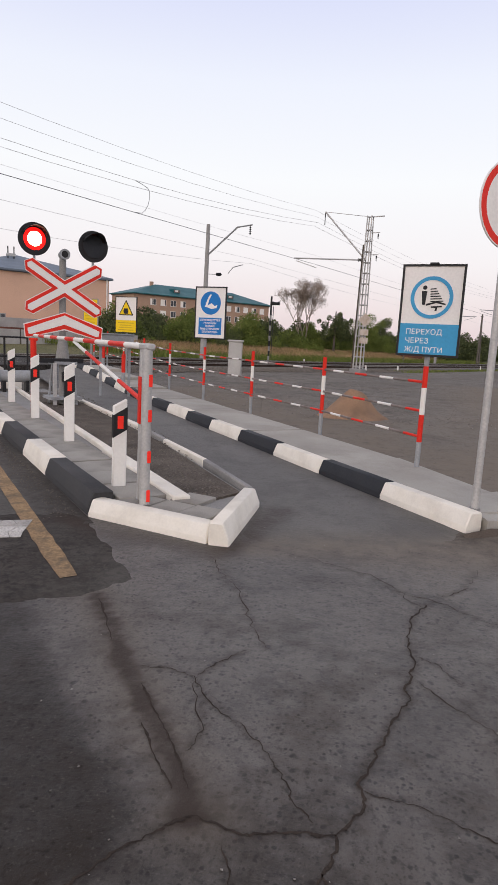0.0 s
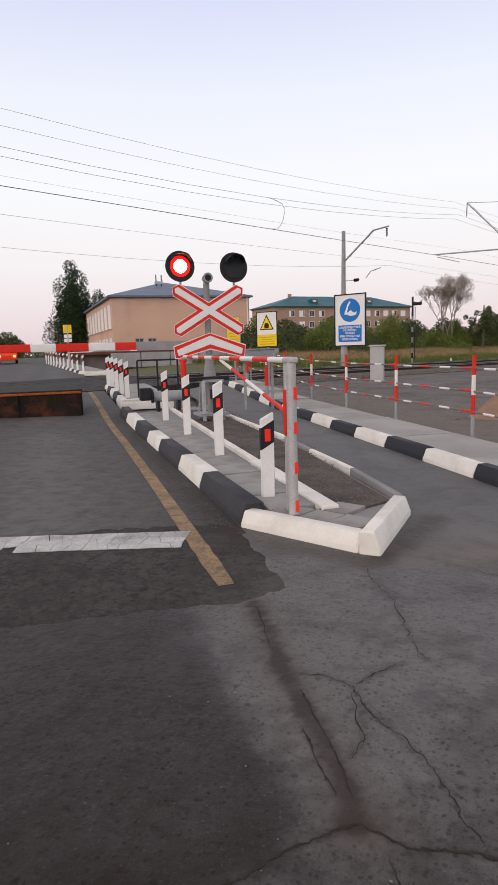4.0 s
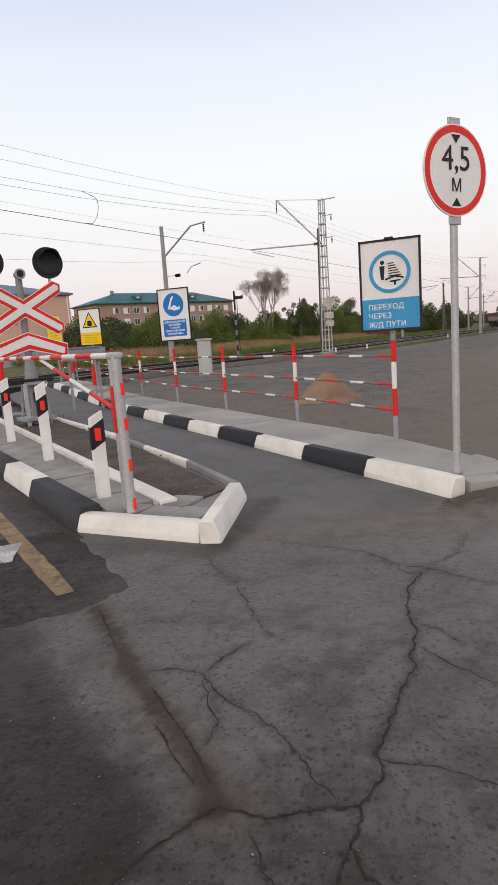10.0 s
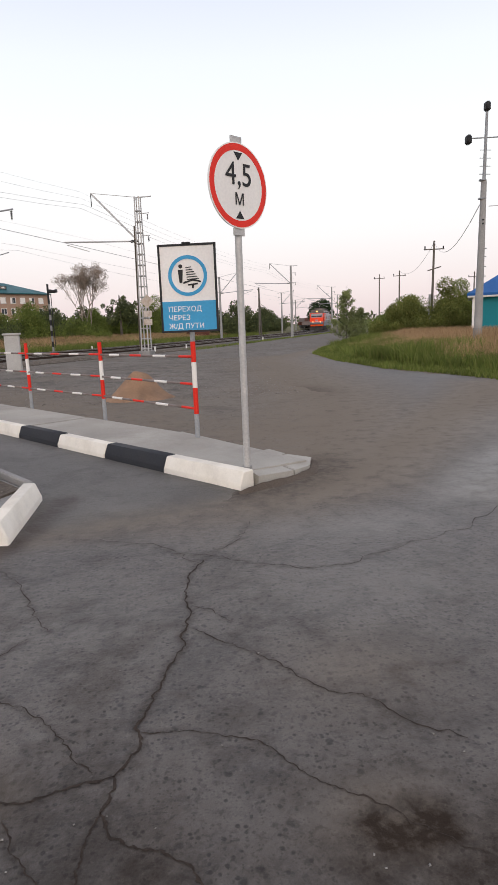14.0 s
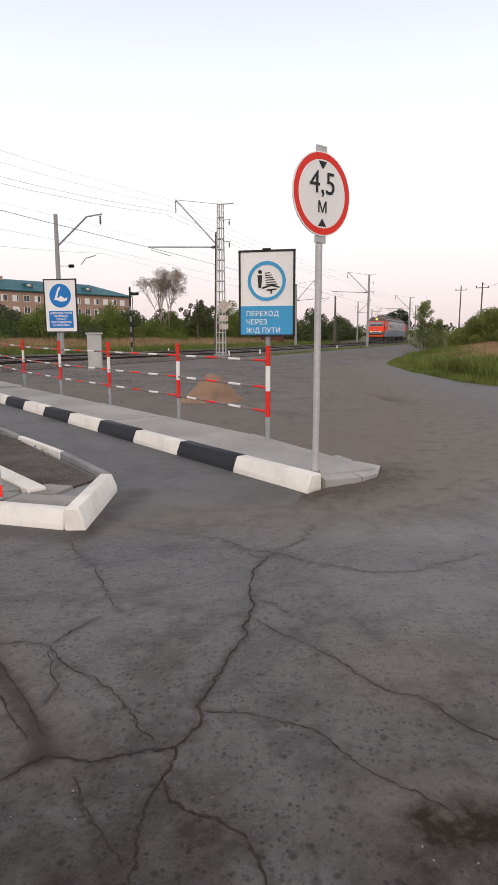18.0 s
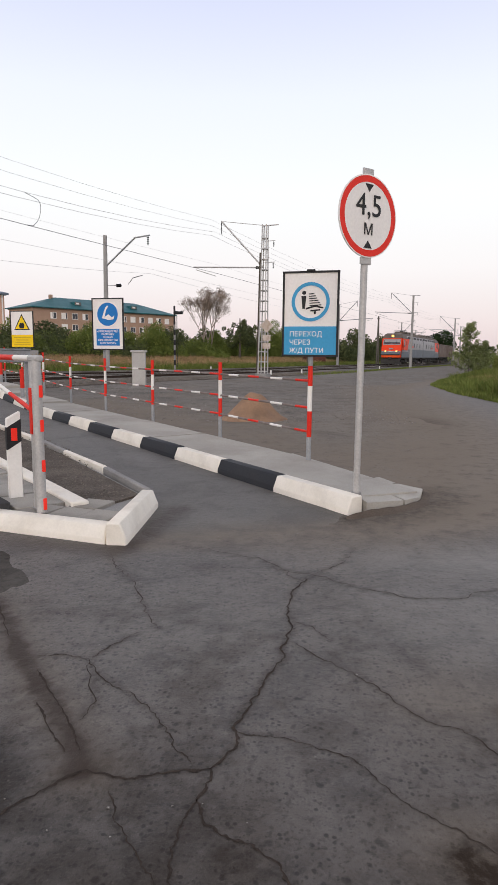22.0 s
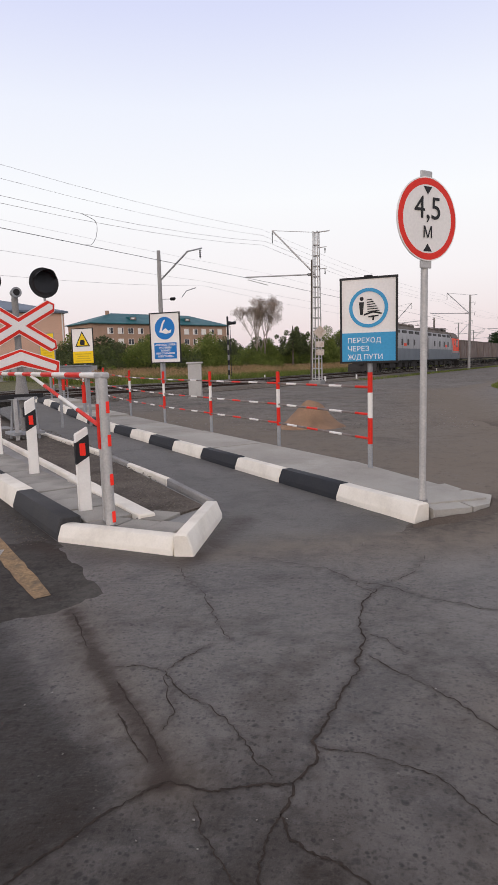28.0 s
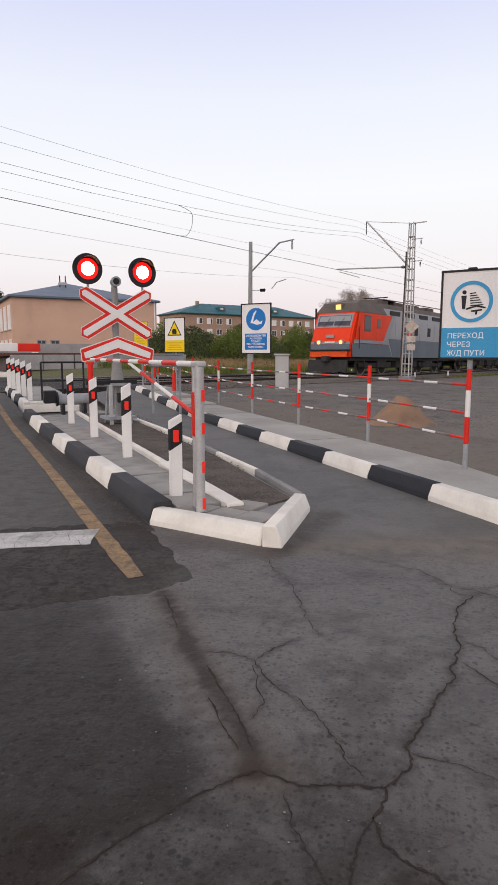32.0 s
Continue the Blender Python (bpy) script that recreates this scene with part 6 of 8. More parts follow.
heap()
marker = None
for s_at, off in ((20.0, -2.3), (26.5, -2.2), (29, 7.6), (52, -2.4)):
    m = along_track(s_at, off)
    if marker is None:
        marker = thing("track_marker", m, "short white marker stake beside the rails", "marker", "track markers")
        part("stake", rod(B(), (0, 0, -0.05), (0, 0, 0.42), 0.07, 0.06, n=10), WHITE, marker)
        part("cap", rod(B(), (0, 0, 0.42), (0, 0, 0.47), 0.06, 0.02, n=10), BLACK, marker)
    else:
        copy_thing(marker, m)

def discs(a, b, r):
    """A string of insulator discs on a thin rod."""
    a, b = Vector(a), Vector(b)
    bm = rod(B(), a, b, r * 0.28, n=6)
    for k in range(4):
        p, q = a + (b - a) * (0.12 + 0.22 * k), a + (b - a) * (0.22 + 0.22 * k)
        rod(bm, p, q, r, r * 0.55, n=10)
    return bm


# ---------------------------------------------------------------- overhead line
def lattice_mast(m, h, label):
    """A tapered lattice mast with a bracket arm over the near track (along +y)."""
    s = thing("catenary_mast", m, label, "catenary mast", "catenary masts")
    part("footing", box(B(), (0, 0, 0.0), (0.8, 0.8, 0.4), 0.05), CONCRETE, s)
    corners = lambda z: [(x * (0.235 - 0.10 * z / h), y * (0.235 - 0.10 * z / h), z) for x, y in ((1, 1), (1, -1), (-1, -1), (-1, 1))]
    for i in range(4):
        bm = rod(B(), corners(0.15)[i], corners(h)[i], 0.045, 0.04, n=6)
        part("leg", bm, GALV, s)
    n = 14
    for k in range(n):
        z0, z1 = 0.3 + (h - 0.5) * k / n, 0.3 + (h - 0.5) * (k + 1) / n
        bm = B()
        a, b = corners(z0), corners(z1)
        for i in range(4):
            j = (i + 1) % 4
            rod(bm, a[i], a[j], 0.036, n=4)
        part("lacing", bm, GALV, s)
    return s


def bracket(s, h, reach, drop, mat=GALV, lift=0.45, tube=5.2):
    """Cantilever: sloping arm, tie, insulators and a steady tube over the track."""
    arm = new("bracket")
    arm.parent = s
    tip, root = Vector((0, reach, h + lift)), Vector((0, 0.1, h - drop))
    part("arm_tube", rod(B(), root, tip, 0.05, n=8), mat, arm)
    part("tie", rod(B(), (0, 0, h - 0.05), tip, 0.018, n=6), mat, arm)
    part("hanger", rod(B(), tip, tip - Vector((0, 0, 0.8)), 0.03, n=6), BLACK, arm)
    part("steady_tube", rod(B(), (0, 0.15, h - drop), (0, tube, h - drop + 0.28), 0.045, n=8), mat, arm)
    part("insulator", discs((0, 0.25, h - drop), (0, 0.65, h - drop + 0.03), 0.10), DARK, arm)
    part("registration", rod(B(), (0, tube - 0.2, h - drop + 0.1), (0.2, tube - 1.6, h - drop - 0.35), 0.025, n=6), mat, arm)
    top = new("top_arm")
    top.parent = s
    part("cross_arm", rod(B(), (0, -0.9, h - 0.06), (0, 0.2, h - 0.06), 0.035, n=6), mat, top)
    for z in (h - 1.0, h - 2.3):
        part("cross_arm", rod(B(), (0, -0.7, z), (0, 0.0, z), 0.025, n=6), mat, top)
        part("insulator", discs((0, -0.6, z - 0.05), (0, -0.6, z - 0.38), 0.055), DARK, top)


# arms point across the near track: local +y is the track's far side
m_lat = lattice_mast(along_track(15.9, -3.52, 0.05), 9.45, "grey riveted lattice mast beside the rails with a bracket arm")
bracket(m_lat, 9.45, 3.1, 2.6)
part("side_post", rod(B(), (-0.1, 0.36, 0.1), (-0.08, 0.25, 7.75), 0.075, n=8), BARK, m_lat, "dark rusty cable tube up the mast")
for z, rot in ((3.2, 45), (2.45, 0), (1.95, 0)):
    bm = box(B(), (0, 0, 0), (0.6 if rot else 0.5, 0.02, 0.6 if rot else 0.36), 0.004, pose(-0.45, -0.42, z, 0, rot, -60))
    part("track_sign", bm, SIGN_AGED, m_lat, "weathered white track sign")


def concrete_mast(m, h, label, far=False):
    s = thing("catenary_mast", m, label, "catenary mast", "catenary masts")
    part("shaft", rod(B(), (0, 0, -0.2), (0, 0, h), 0.2, 0.13, n=14), POLE_CONC, s)
    return s


c1 = concrete_mast(along_track(14.65, 8.0), 9.45, "grey concrete overhead-line mast with a bent bracket")
arm = new("bracket")
arm.parent = c1
part("arm_tube", rod(B(), (0, 0, 7.35), (0, -2.5, 9.12), 0.06, n=8), GREY_PAINT, arm)
part("arm_end", rod(B(), (0, -2.5, 9.12), (0, -3.7, 9.2), 0.05, n=8), GREY_PAINT, arm)
part("insulator", discs((0, -3.55, 9.15), (0, -3.55, 8.55), 0.085), DARK, arm)
part("steady_tube", rod(B(), (0, 0, 6.1), (0, -1.0, 6.05), 0.02, n=6), GREY_PAINT, arm)
part("insulator", discs((0, -0.9, 6.05), (0, -1.35, 6.05), 0.12), DARK, arm)
part("registration", rod(B(), (0, -1.9, 6.1), (0, -2.3, 6.5), 0.03, n=6), GREY_PAINT, arm)
part("registration", rod(B(), (0, -2.3, 6.5), (0, -3.1, 6.65), 0.03, n=6), GREY_PAINT, arm)
for s_at, off, h in ((66.0, -3.3, 9.8), (112.0, -3.3, 9.4), (150.0, -3.3, 9.4), (195.0, -3.3, 9.2), (70.0, 8.4, 9.2), (118, 8.4, 9.0), (165, 8.4, 9.0)):
    t = concrete_mast(along_track(s_at, off), h, "slim concrete overhead-line mast with a bracket arm")
    if off < 0:
        bracket(t, h, 3.0, 2.4, GREY_PAINT)
    else:
        t.matrix_basis = t.matrix_basis @ pose(0, 0, 0, 0, 0, 180)
        bracket(t, h, 2.8, 2.4, GREY_PAINT)
af = thing("anchor_mast", along_track(95.0, 8.6), "pair of leaning poles joined at the top", "utility pole")
part("leg", rod(B(), (0, 0, 0), (0.3, 0, 9.0), 0.15, 0.1, n=10), WOOD_POLE, af)
part("leg", rod(B(), (1.6, 0, 0), (0.5, 0, 9.0), 0.15, 0.1, n=10), WOOD_POLE, af)
part("cross_arm", rod(B(), (-0.6, 0, 8.6), (1.3, 0, 8.6), 0.06, n=8), WOOD_POLE, af)
sp = thing("utility_pole", along_track(60.0, 9.6), "thin leaning grey pole beyond the rails", "utility pole")
part("shaft", rod(B(), (0, 0, 0), (0.1, 0, 6.6), 0.1, 0.07, n=10), WOOD_POLE, sp)


def wire(name, pts, sag, r, label=""):
    """A hanging wire through its fixing points."""
    bm = B()
    line = []
    for k, (a, b) in enumerate(zip(pts, pts[1:])):
        a, b = Vector(a), Vector(b)
        drop = sag if k == 0 else sag * 0.4
        n = max(4, int((b - a).length / 4))
        for i in range(n):
            t = i / n
            p = a + (b - a) * t
            line.append(p - Vector((0, 0, drop * 4 * t * (1 - t))))
    line.append(Vector(pts[-1]))
    for a, b in zip(line, line[1:]):
        rod(bm, a, b, r, n=5)
    ob = part(name, bm, WIRE if 0.0125 < r < 0.014 or name == "jumper_wire" else WIRE_PALE)
    return tagged(ob, label or "thin dark overhead wire along the railway", "overhead wire", "overhead wires")


def on_track(s, off, z):
    x, y, _ = track(s, off)
    return x, y, z + fall(s)


STATIONS = (-34.0, 15.9, 66.0, 112.0, 150.0, 195.0)
for off, z, sag, r in ((0.0, 6.72, 0.04, 0.013), (0.0, 9.3, 1.5, 0.008), (0.25, 9.1, 1.5, 0.008), (0.3, 10.1, 1.05, 0.006), (0.2, 9.7, 1.2, 0.006),
                       (5.0, 7.2, 0.25, 0.007), (5.0, 6.9, 1.2, 0.007), (0.1, 7.3, 0.3, 0.004)):
    wire("overhead_wire", [on_track(s, off, z) for s in STATIONS], sag, r)
wire("jumper_wire", [on_track(s, 0.0, z) for s, z in ((-0.45, 7.84), (0.0, 7.77), (0.3, 7.7), (0.42, 7.55), (0.42, 7.3), (0.33, 7.0), (0.18, 6.78), (-0.02, 6.6), (-0.4, 6.56))], 0.0, 0.012, "looped jumper wire between the overhead wires")

# striped signal post beyond the rails
sg = thing("signal_post", pose(-8.26, 51.4, -0.15), "black and white banded signal post with lamp heads", "railway signal")
for i in range(10):
    part("post_band", rod(B(), (0, 0, 0.42 * i), (0, 0, 0.42 * (i + 1)), 0.085, n=10), (CONCRETE, BLACK)[i % 2], sg)
part("mast_top", rod(B(), (0, 0, 4.2), (0, 0, 5.3), 0.08, n=10), BLACK, sg)
part("lamp_head", rod(B(), (0.1, 0, 4.75), (0.5, -0.15, 4.72), 0.16, 0.11, n=14), BLACK, sg)
part("lamp_hood", rod(B(), (0.5, -0.15, 4.72), (0.7, -0.22, 4.76), 0.12, 0.15, n=14), BLACK, sg)
part("ladder", box(B(), (0.2, 0, 2.4), (0.05, 0.05, 4.2)), BLACK, sg)


# ---------------------------------------------------------------- buildings
def hip_roof(w, l, z, rise, over, inset):
    bm = B()
    e = [(-over, -over), (w + over, -over), (w + over, l + over), (-over, l + over)]
    lo = [bm.verts.new((x, y, z)) for x, y in e]
    if w < l:
        r = [bm.verts.new((w / 2, inset, z + rise)), bm.verts.new((w / 2, l - inset, z + rise))]
        faces = ((0, 1, 4), (1, 2, 5, 4), (2, 3, 5), (3, 0, 4, 5))
    else:
        r = [bm.verts.new((inset, l / 2, z + rise)), bm.verts.new((w - inset, l / 2, z + rise))]
        faces = ((0, 1, 5, 4), (1, 2, 5), (2, 3, 4, 5), (3, 0, 4))
    allv = lo + r
    for f in faces:
        bm.faces.new([allv[i] for i in f])
    base = [bm.verts.new((x, y, z - 0.18)) for x, y in e]
    for i in range(4):
        bm.faces.new((base[i], base[(i + 1) % 4], lo[(i + 1) % 4], lo[i]))
    bm.faces.new(base[::-1])
    bmesh.ops.recalc_face_normals(bm, faces=bm.faces)
    return bm


def window(parent, m, w, h, bars=1, frame_mat=WHITE, glass=GLASS_DARK):
    """A window set in a wall: local x along the wall, -y outwards."""
    win = new("window")
    win.parent = parent
    win.matrix_basis = m
    part("pane", box(B(), (0, -0.005, 0), (w, 0.04, h)), glass, win)
    bm = B()
    for c, s in (((0, -0.01, h / 2), (w + 0.1, 0.1, 0.09)), ((0, -0.01, -h / 2), (w + 0.1, 0.1, 0.09)), ((w / 2, -0.01, 0), (0.09, 0.1, h)), ((-w / 2, -0.01, 0), (0.09, 0.1, h))):
        box(bm, c, s)
    for i in range(bars):
        box(bm, (-w / 2 + w * (i + 1) / (bars + 1), -0.005, 0), (0.07, 0.08, h))
    part("frame", bm, frame_mat, win)
    part("sill", box(B(), (0, -0.08, -h / 2 - 0.07), (w + 0.2, 0.2, 0.05)), GALV, win)
    return win


def plaster_house():
    # x along the gable wall seen from the road, y along the long side
    s = thing("plastered_building", heading(-37.6, 51.6, 0.72, 0.695, 0.0), "two-storey peach plastered building with a slate-blue hipped roof", "building")
    w, l, h = 14.6, 28.0, 6.95
    part("wall", box(B(), (w / 2, l / 2, h / 2), (w, l, h)), PLASTER, s)
    part("cornice", box(B(), (w / 2, l / 2, h - 0.06), (w + 0.2, l + 0.2, 0.12)), ROOF_GREY, s)
    roof = part("roof", hip_roof(w, l, h + 0.12, 2.3, 0.35, 9.0), ROOF_GREY, s)
    part("vent_box", box(B(), (6.2, 6.0, h + 2.05), (0.9, 0.4, 0.3), 0.03), GALV, roof)
    for x in (5.9, 6.5):
        part("vent_pipe", rod(B(), (x, 6.0, h + 1.6), (x, 6.0, h + 2.9), 0.06, n=8), BLACK, roof)
    part("hatch", box(B(), (8.6, -0.02, 4.6), (0.9, 0.12, 0.9), 0.02), RUST, s, "small boarded hatch")
    for x, hh in ((1.7, 2.2), (2.5, 2.4), (6.6, 2.2)):
        part("pipe", rod(B(), (x, -0.2, 0), (x, -0.2, hh), 0.08, n=8), GREY_PAINT, s)
    for x in (2.6, 3.9):
        window(s, pose(x, 0, 2.05), 0.8, 1.5, 1, GREY_PAINT, GLASS_DARK)
    part("drainpipe", rod(B(), (w - 0.25, -0.12, 0.2), (w - 0.25, -0.12, h), 0.07, n=8), WHITE, s, "white drainpipe at the corner")
    part("plinth", box(B(), (w / 2, l / 2, 0.3), (w + 0.12, l + 0.12, 0.7)), CONCRETE, s)
    for k in range(2):
        for i in range(9):
            window(s, pose(0, 1.8 + i * 3.0, 1.75 + 3.3 * k, 0, 0, -90), 1.6, 2.3, 1, WHITE, SIGN_WHITE)
    y = thing("low_wall", heading(-31.0, 42.0, 0.72, 0.69, 0.2), "long low grey concrete yard wall before the building", "wall")
    for i in range(6):
        part("wall_panel", box(B(), (i * 2.5 + 1.22, 0, 0.6), (2.42, 0.14, 1.2), 0.02), POLE_CONC, y)
    b = thing("loading_platform", heading(-34.0, 40.5, 0.74, 0.67, 0.1), "long low concrete loading platform with a dark recess under it", "platform")
    part("body", box(B(), (6.4, 1.9, 0.6), (12.6, 2.6, 1.2), 0.03), WAGON_GREY, b)
    for x in (1.0, 4.0, 7.0, 10.0, 12.6):
        part("pier", box(B(), (x, 0.3, 0.6), (0.3, 0.3, 1.2), 0.02), WAGON_GREY, b)
    part("deck", box(B(), (6.6, 1.5, 1.32), (13.6, 3.2, 0.24), 0.02), WAGON_BROWN, b)
    part("parapet", box(B(), (7.6, 2.9, 1.85), (11.0, 0.16, 0.8), 0.02), POLE_CONC, b)


def brick_house():
    # a long four-storey block far behind the rails, seen over its corner
    s = thing("brick_apartment_block", heading(-59.4, 151.2, 0.658, 0.753, 0.0), "four-storey tan brick block of flats under a teal hipped roof", "apartment building")
    w, l, h = 44.8, 12.6, 12.1
    part("wall", box(B(), (w / 2, l / 2, h / 2), (w, l, h)), BRICKWORK, s)
    part("cornice", box(B(), (w / 2, l / 2, h - 0.12), (w + 0.4, l + 0.4, 0.26)), WAGON_GREY, s)
    for k in (3.1, 6.0, 8.9):
        part("string_course", box(B(), (w / 2, l / 2, k), (w + 0.08, l + 0.08, 0.14)), BRICKWORK, s)
    roof = part("roof", hip_roof(w, l, h + 0.15, 3.1, 0.7, 9.5), ROOF_TEAL, s)
    for x in (13.5, 31.5):
        dm = new("dormer")
        dm.parent = s
        part("dormer_box", box(B(), (x, 2.6, h + 1.6), (2.2, 2.2, 1.0), 0.05), ROOF_TEAL, dm)
        part("dormer_front", box(B(), (x, 1.45, h + 1.6), (1.7, 0.08, 0.75), 0.02), WAGON_GREY, dm)
        part("dormer_pane", box(B(), (x - 0.1, 1.4, h + 1.65), (0.9, 0.06, 0.4), 0.01), SIGN_WHITE, dm)
    part("chimney", box(B(), (8.3, 6.0, h + 3.3), (0.8, 0.8, 1.1), 0.03), BRICKWORK, s)
    wrng = random.Random(8)
    for k in range(4):
        for i in range(13):
            if (i, k) in ((4, 3), (8, 0)):
                continue
            cx, cz = 5.6 + i * 3.05, 1.75 + 2.85 * k
            win = window(s, pose(cx, 0, cz), 1.6, 1.5, 1, WHITE, GLASS_DARK)
            # drawn curtains behind part of the panes
            if wrng.random() < 0.75:
                wd = wrng.choice((0.55, 0.8, 1.2, 1.5))
                part("curtain", box(B(), (wrng.choice((-1, 1)) * (0.8 - wd / 2), -0.035, 0.0), (wd, 0.02, 1.4)), SIGN_WHITE, win, "pale drawn curtain")


def teal_house():
    s = thing("teal_cottage", heading(24.3, 44.9, 0.88, -0.475, -0.1), "small teal house with white trim and a blue roof", "house")
    part("wall", box(B(), (4.5, 3.5, 1.45), (9, 7, 2.9)), TEAL_WALL, s)
    part("corner_board", box(B(), (0.0, 0.0, 1.45), (0.5, 0.5, 2.9), 0.02), WHITE, s)
    part("eaves", box(B(), (4.5, 3.5, 2.98), (10.2, 8.2, 0.16), 0.02), WHITE, s)
    part("roof", hip_roof(9, 7, 3.22, 2.4, 0.65, 3.2), ROOF_BLUE, s)
    g = new("dormer")
    g.parent = s
    part("dormer_wall", prism(B(), [(2.2, 3.15), (4.6, 3.15), (3.4, 4.35)], 1.6, Matrix.Translation((0, -0.4, 0))), POLE_CONC, g)
    for a, b in (((2.0, 3.1), (3.4, 4.5)), ((3.4, 4.5), (4.8, 3.1))):
        part("barge_board", rod(B(), (a[0], -0.45, a[1]), (b[0], -0.45, b[1]), 0.1, n=6), WHITE, g)


def red_hut():
    s = thing("brick_hut", heading(*track(72.0, 14)[:2], 0.95, 0.2, -0.4), "small brick trackside hut beyond the rails", "hut")
    part("wall", box(B(), (1.5, 1.5, 1.5), (3.0, 3.0, 3.4), 0.02), WAGON_BROWN, s)
    part("roof", box(B(), (1.5, 1.5, 3.25), (3.5, 3.5, 0.2), 0.03), POLE_CONC, s)
    window(s, pose(1.5, -0.02, 2.0), 0.9, 1.1)


plaster_house()
brick_house()
teal_house()
red_hut()


# ---------------------------------------------------------------- poles on the verge
def lamp_pole():
    s = thing("lamp_pole", pose(13.3, 24.4, 0.0, 0, 0, 0), "tall tapering concrete pole with lamps and a steel top", "lamp pole")
    part("shaft", rod(B(), (0, 0, -0.3), (0.06, 0, 6.7), 0.18, 0.11, n=12), POLE_CONC, s)
    part("sleeve", rod(B(), (0, 0, 0.0), (0, 0, 0.9), 0.2, 0.19, n=12), CONCRETE, s)
    part("steel_top", rod(B(), (0.06, 0, 6.6), (0.1, 0, 9.5), 0.07, 0.05, n=10), GREY_PAINT, s)
    for z in (6.0, 6.7):
        part("clamp", rod(B(), (0.0, 0, z), (0.0, 0, z + 0.05), 0.15, n=12), GREY_PAINT, s)
    for z in (6.95, 7.25, 7.55, 7.85):
        part("step_iron", rod(B(), (-0.15, 0, z), (0.32, 0, z), 0.014, n=6), GREY_PAINT, s)
    part("lamp_arm", rod(B(), (-0.55, 0.1, 8.3), (0.75, -0.1, 8.32), 0.025, n=8), GREY_PAINT, s)
    for x, y, z in ((-0.6, 0.1, 8.25), (0.8, -0.1, 8.3), (0.1, 0, 9.45)):
        lamp = part("lamp", box(B(), (x, y, z), (0.22, 0.3, 0.36), 0.07), BLACK, s)
    for z in (5.2, 5.05):
        part("bolt_hole", rod(B(), (0.01, -0.155, z), (0.01, -0.1, z), 0.035, n=8), BLACK, s)


def wood_pole(x, y, h, lean, label):
    s = thing("utility_pole", pose(x, y, land(x, y)), label, "utility pole", "utility poles")
    part("shaft", rod(B(), (0, 0, -0.2), (lean, 0, h), 0.16, 0.1, n=10), WOOD_POLE, s)
    part("cross_arm", rod(B(), (lean - 1.1, 0.1, h - 0.9), (lean + 1.1, -0.1, h - 0.85), 0.06, n=6), WOOD_POLE, s)
    for o in (-1.05, 1.05):
        part("insulator", rod(B(), (lean + o, 0, h - 0.9), (lean + o, 0, h - 0.55), 0.07, n=8), DARK, s)
    return s


lamp_pole()
tall = wood_pole(30.0, 65.0, 10.0, 0.2, "dark weathered pole with crossarm and concrete foot on the verge")
part("foot_post", rod(B(), (-0.25, 0, -0.1), (-0.2, 0, 4.4), 0.17, 0.14, n=8), POLE_CONC, tall)
part("second_arm", rod(B(), (-0.5, 0, 6.9), (1.0, 0, 7.3), 0.06, n=6), WOOD_POLE, tall)
wood_pole(42.5, 105.0, 10.4, 0.0, "weathered pole with crossarm on the verge")
wood_pole(47.0, 127.0, 11.6, 0.0, "weathered pole with crossarm on the verge")
wood_pole(57.0, 106.0, 10.0, 0.0, "dark distant pole with two crossarms")
steel = thing("utility_pole", pose(20.7, 37.8, 0), "thin steel mast with side pegs behind the lamp pole", "utility pole")
part("shaft", rod(B(), (0, 0, 0), (0, 0, 5.9), 0.09, 0.07, n=8), GREY_PAINT, steel)
for z in (3.9, 4.5, 5.1, 5.6):
    part("peg", rod(B(), (-0.2, 0, z), (0.35, 0, z), 0.03, n=6), GREY_PAINT, steel)
wire("overhead_wire", [(30.2, 65.0, 9.4), (13.1, 24.2, 5.75)], 1.4, 0.016, "slack grey wire from the lamp pole to the next pole")
wire("overhead_wire", [(13.5, 24.2, 5.7), (26, 20, 8.5)], 0.9, 0.016, "slack grey wire from the lamp pole")
wire("overhead_wire", [(30.2, 65.0, 9.4), (42.5, 105, 9.7)], 1.6, 0.02, "slack grey wire between the wooden poles")


# ---------------------------------------------------------------- plants
plant_rng = np.random.default_rng(11)


def plant(name, x, y, lobes, count, size, mat, label, category, trunk=None, squash=1.0, group=""):
    s = thing(name, pose(x, y, land(x, y)), label, category, group)
    c = [l[:3] for l in lobes]
    r = [l[3] for l in lobes]
    v, f = leaves(plant_rng, c, r, count, size, squash)
    v[:, 2] = np.maximum(v[:, 2], 0.02)
    big_mesh("crown", v, f, mat, s)
    bm = B()
    for a, b, r0, r1 in (trunk or [((0, 0, -0.1), (0, 0, 1.2), 0.08, 0.04)]):
        rod(bm, a, b, r0, r1, n=7)
    part("trunk", bm, BARK, s)
    return s


def bush(x, y, w, h, count, mat, label, size=0.16, category="bush"):
    n = 16
    lobes = []
    for i in range(n):
        a = plant_rng.random() * 6.3
        d = plant_rng.random() ** 0.7 * 0.48 * w
        r = w * (0.07 + 0.13 * plant_rng.random() ** 1.5)
        top = h * (1.0 - 0.55 * (d / (0.48 * w)) ** 2) * (0.8 + 0.25 * plant_rng.random())
        lobes.append((d * math.cos(a), d * math.sin(a), max(r * 0.6, top * (0.35 + 0.65 * plant_rng.random()) - r), r))
    lobes.append((0.1 * w * (plant_rng.random() - 0.5), 0, h - w * 0.13, w * 0.13))
    lobes.append((0, 0, h * 0.35, w * 0.3))
    stems = [((0, 0, -0.1), (l[0] * 0.7, l[1] * 0.7, l[2]), 0.06, 0.02) for l in lobes[:5]]
    return plant("bush", x, y, lobes, count, size, mat, label, category, stems)


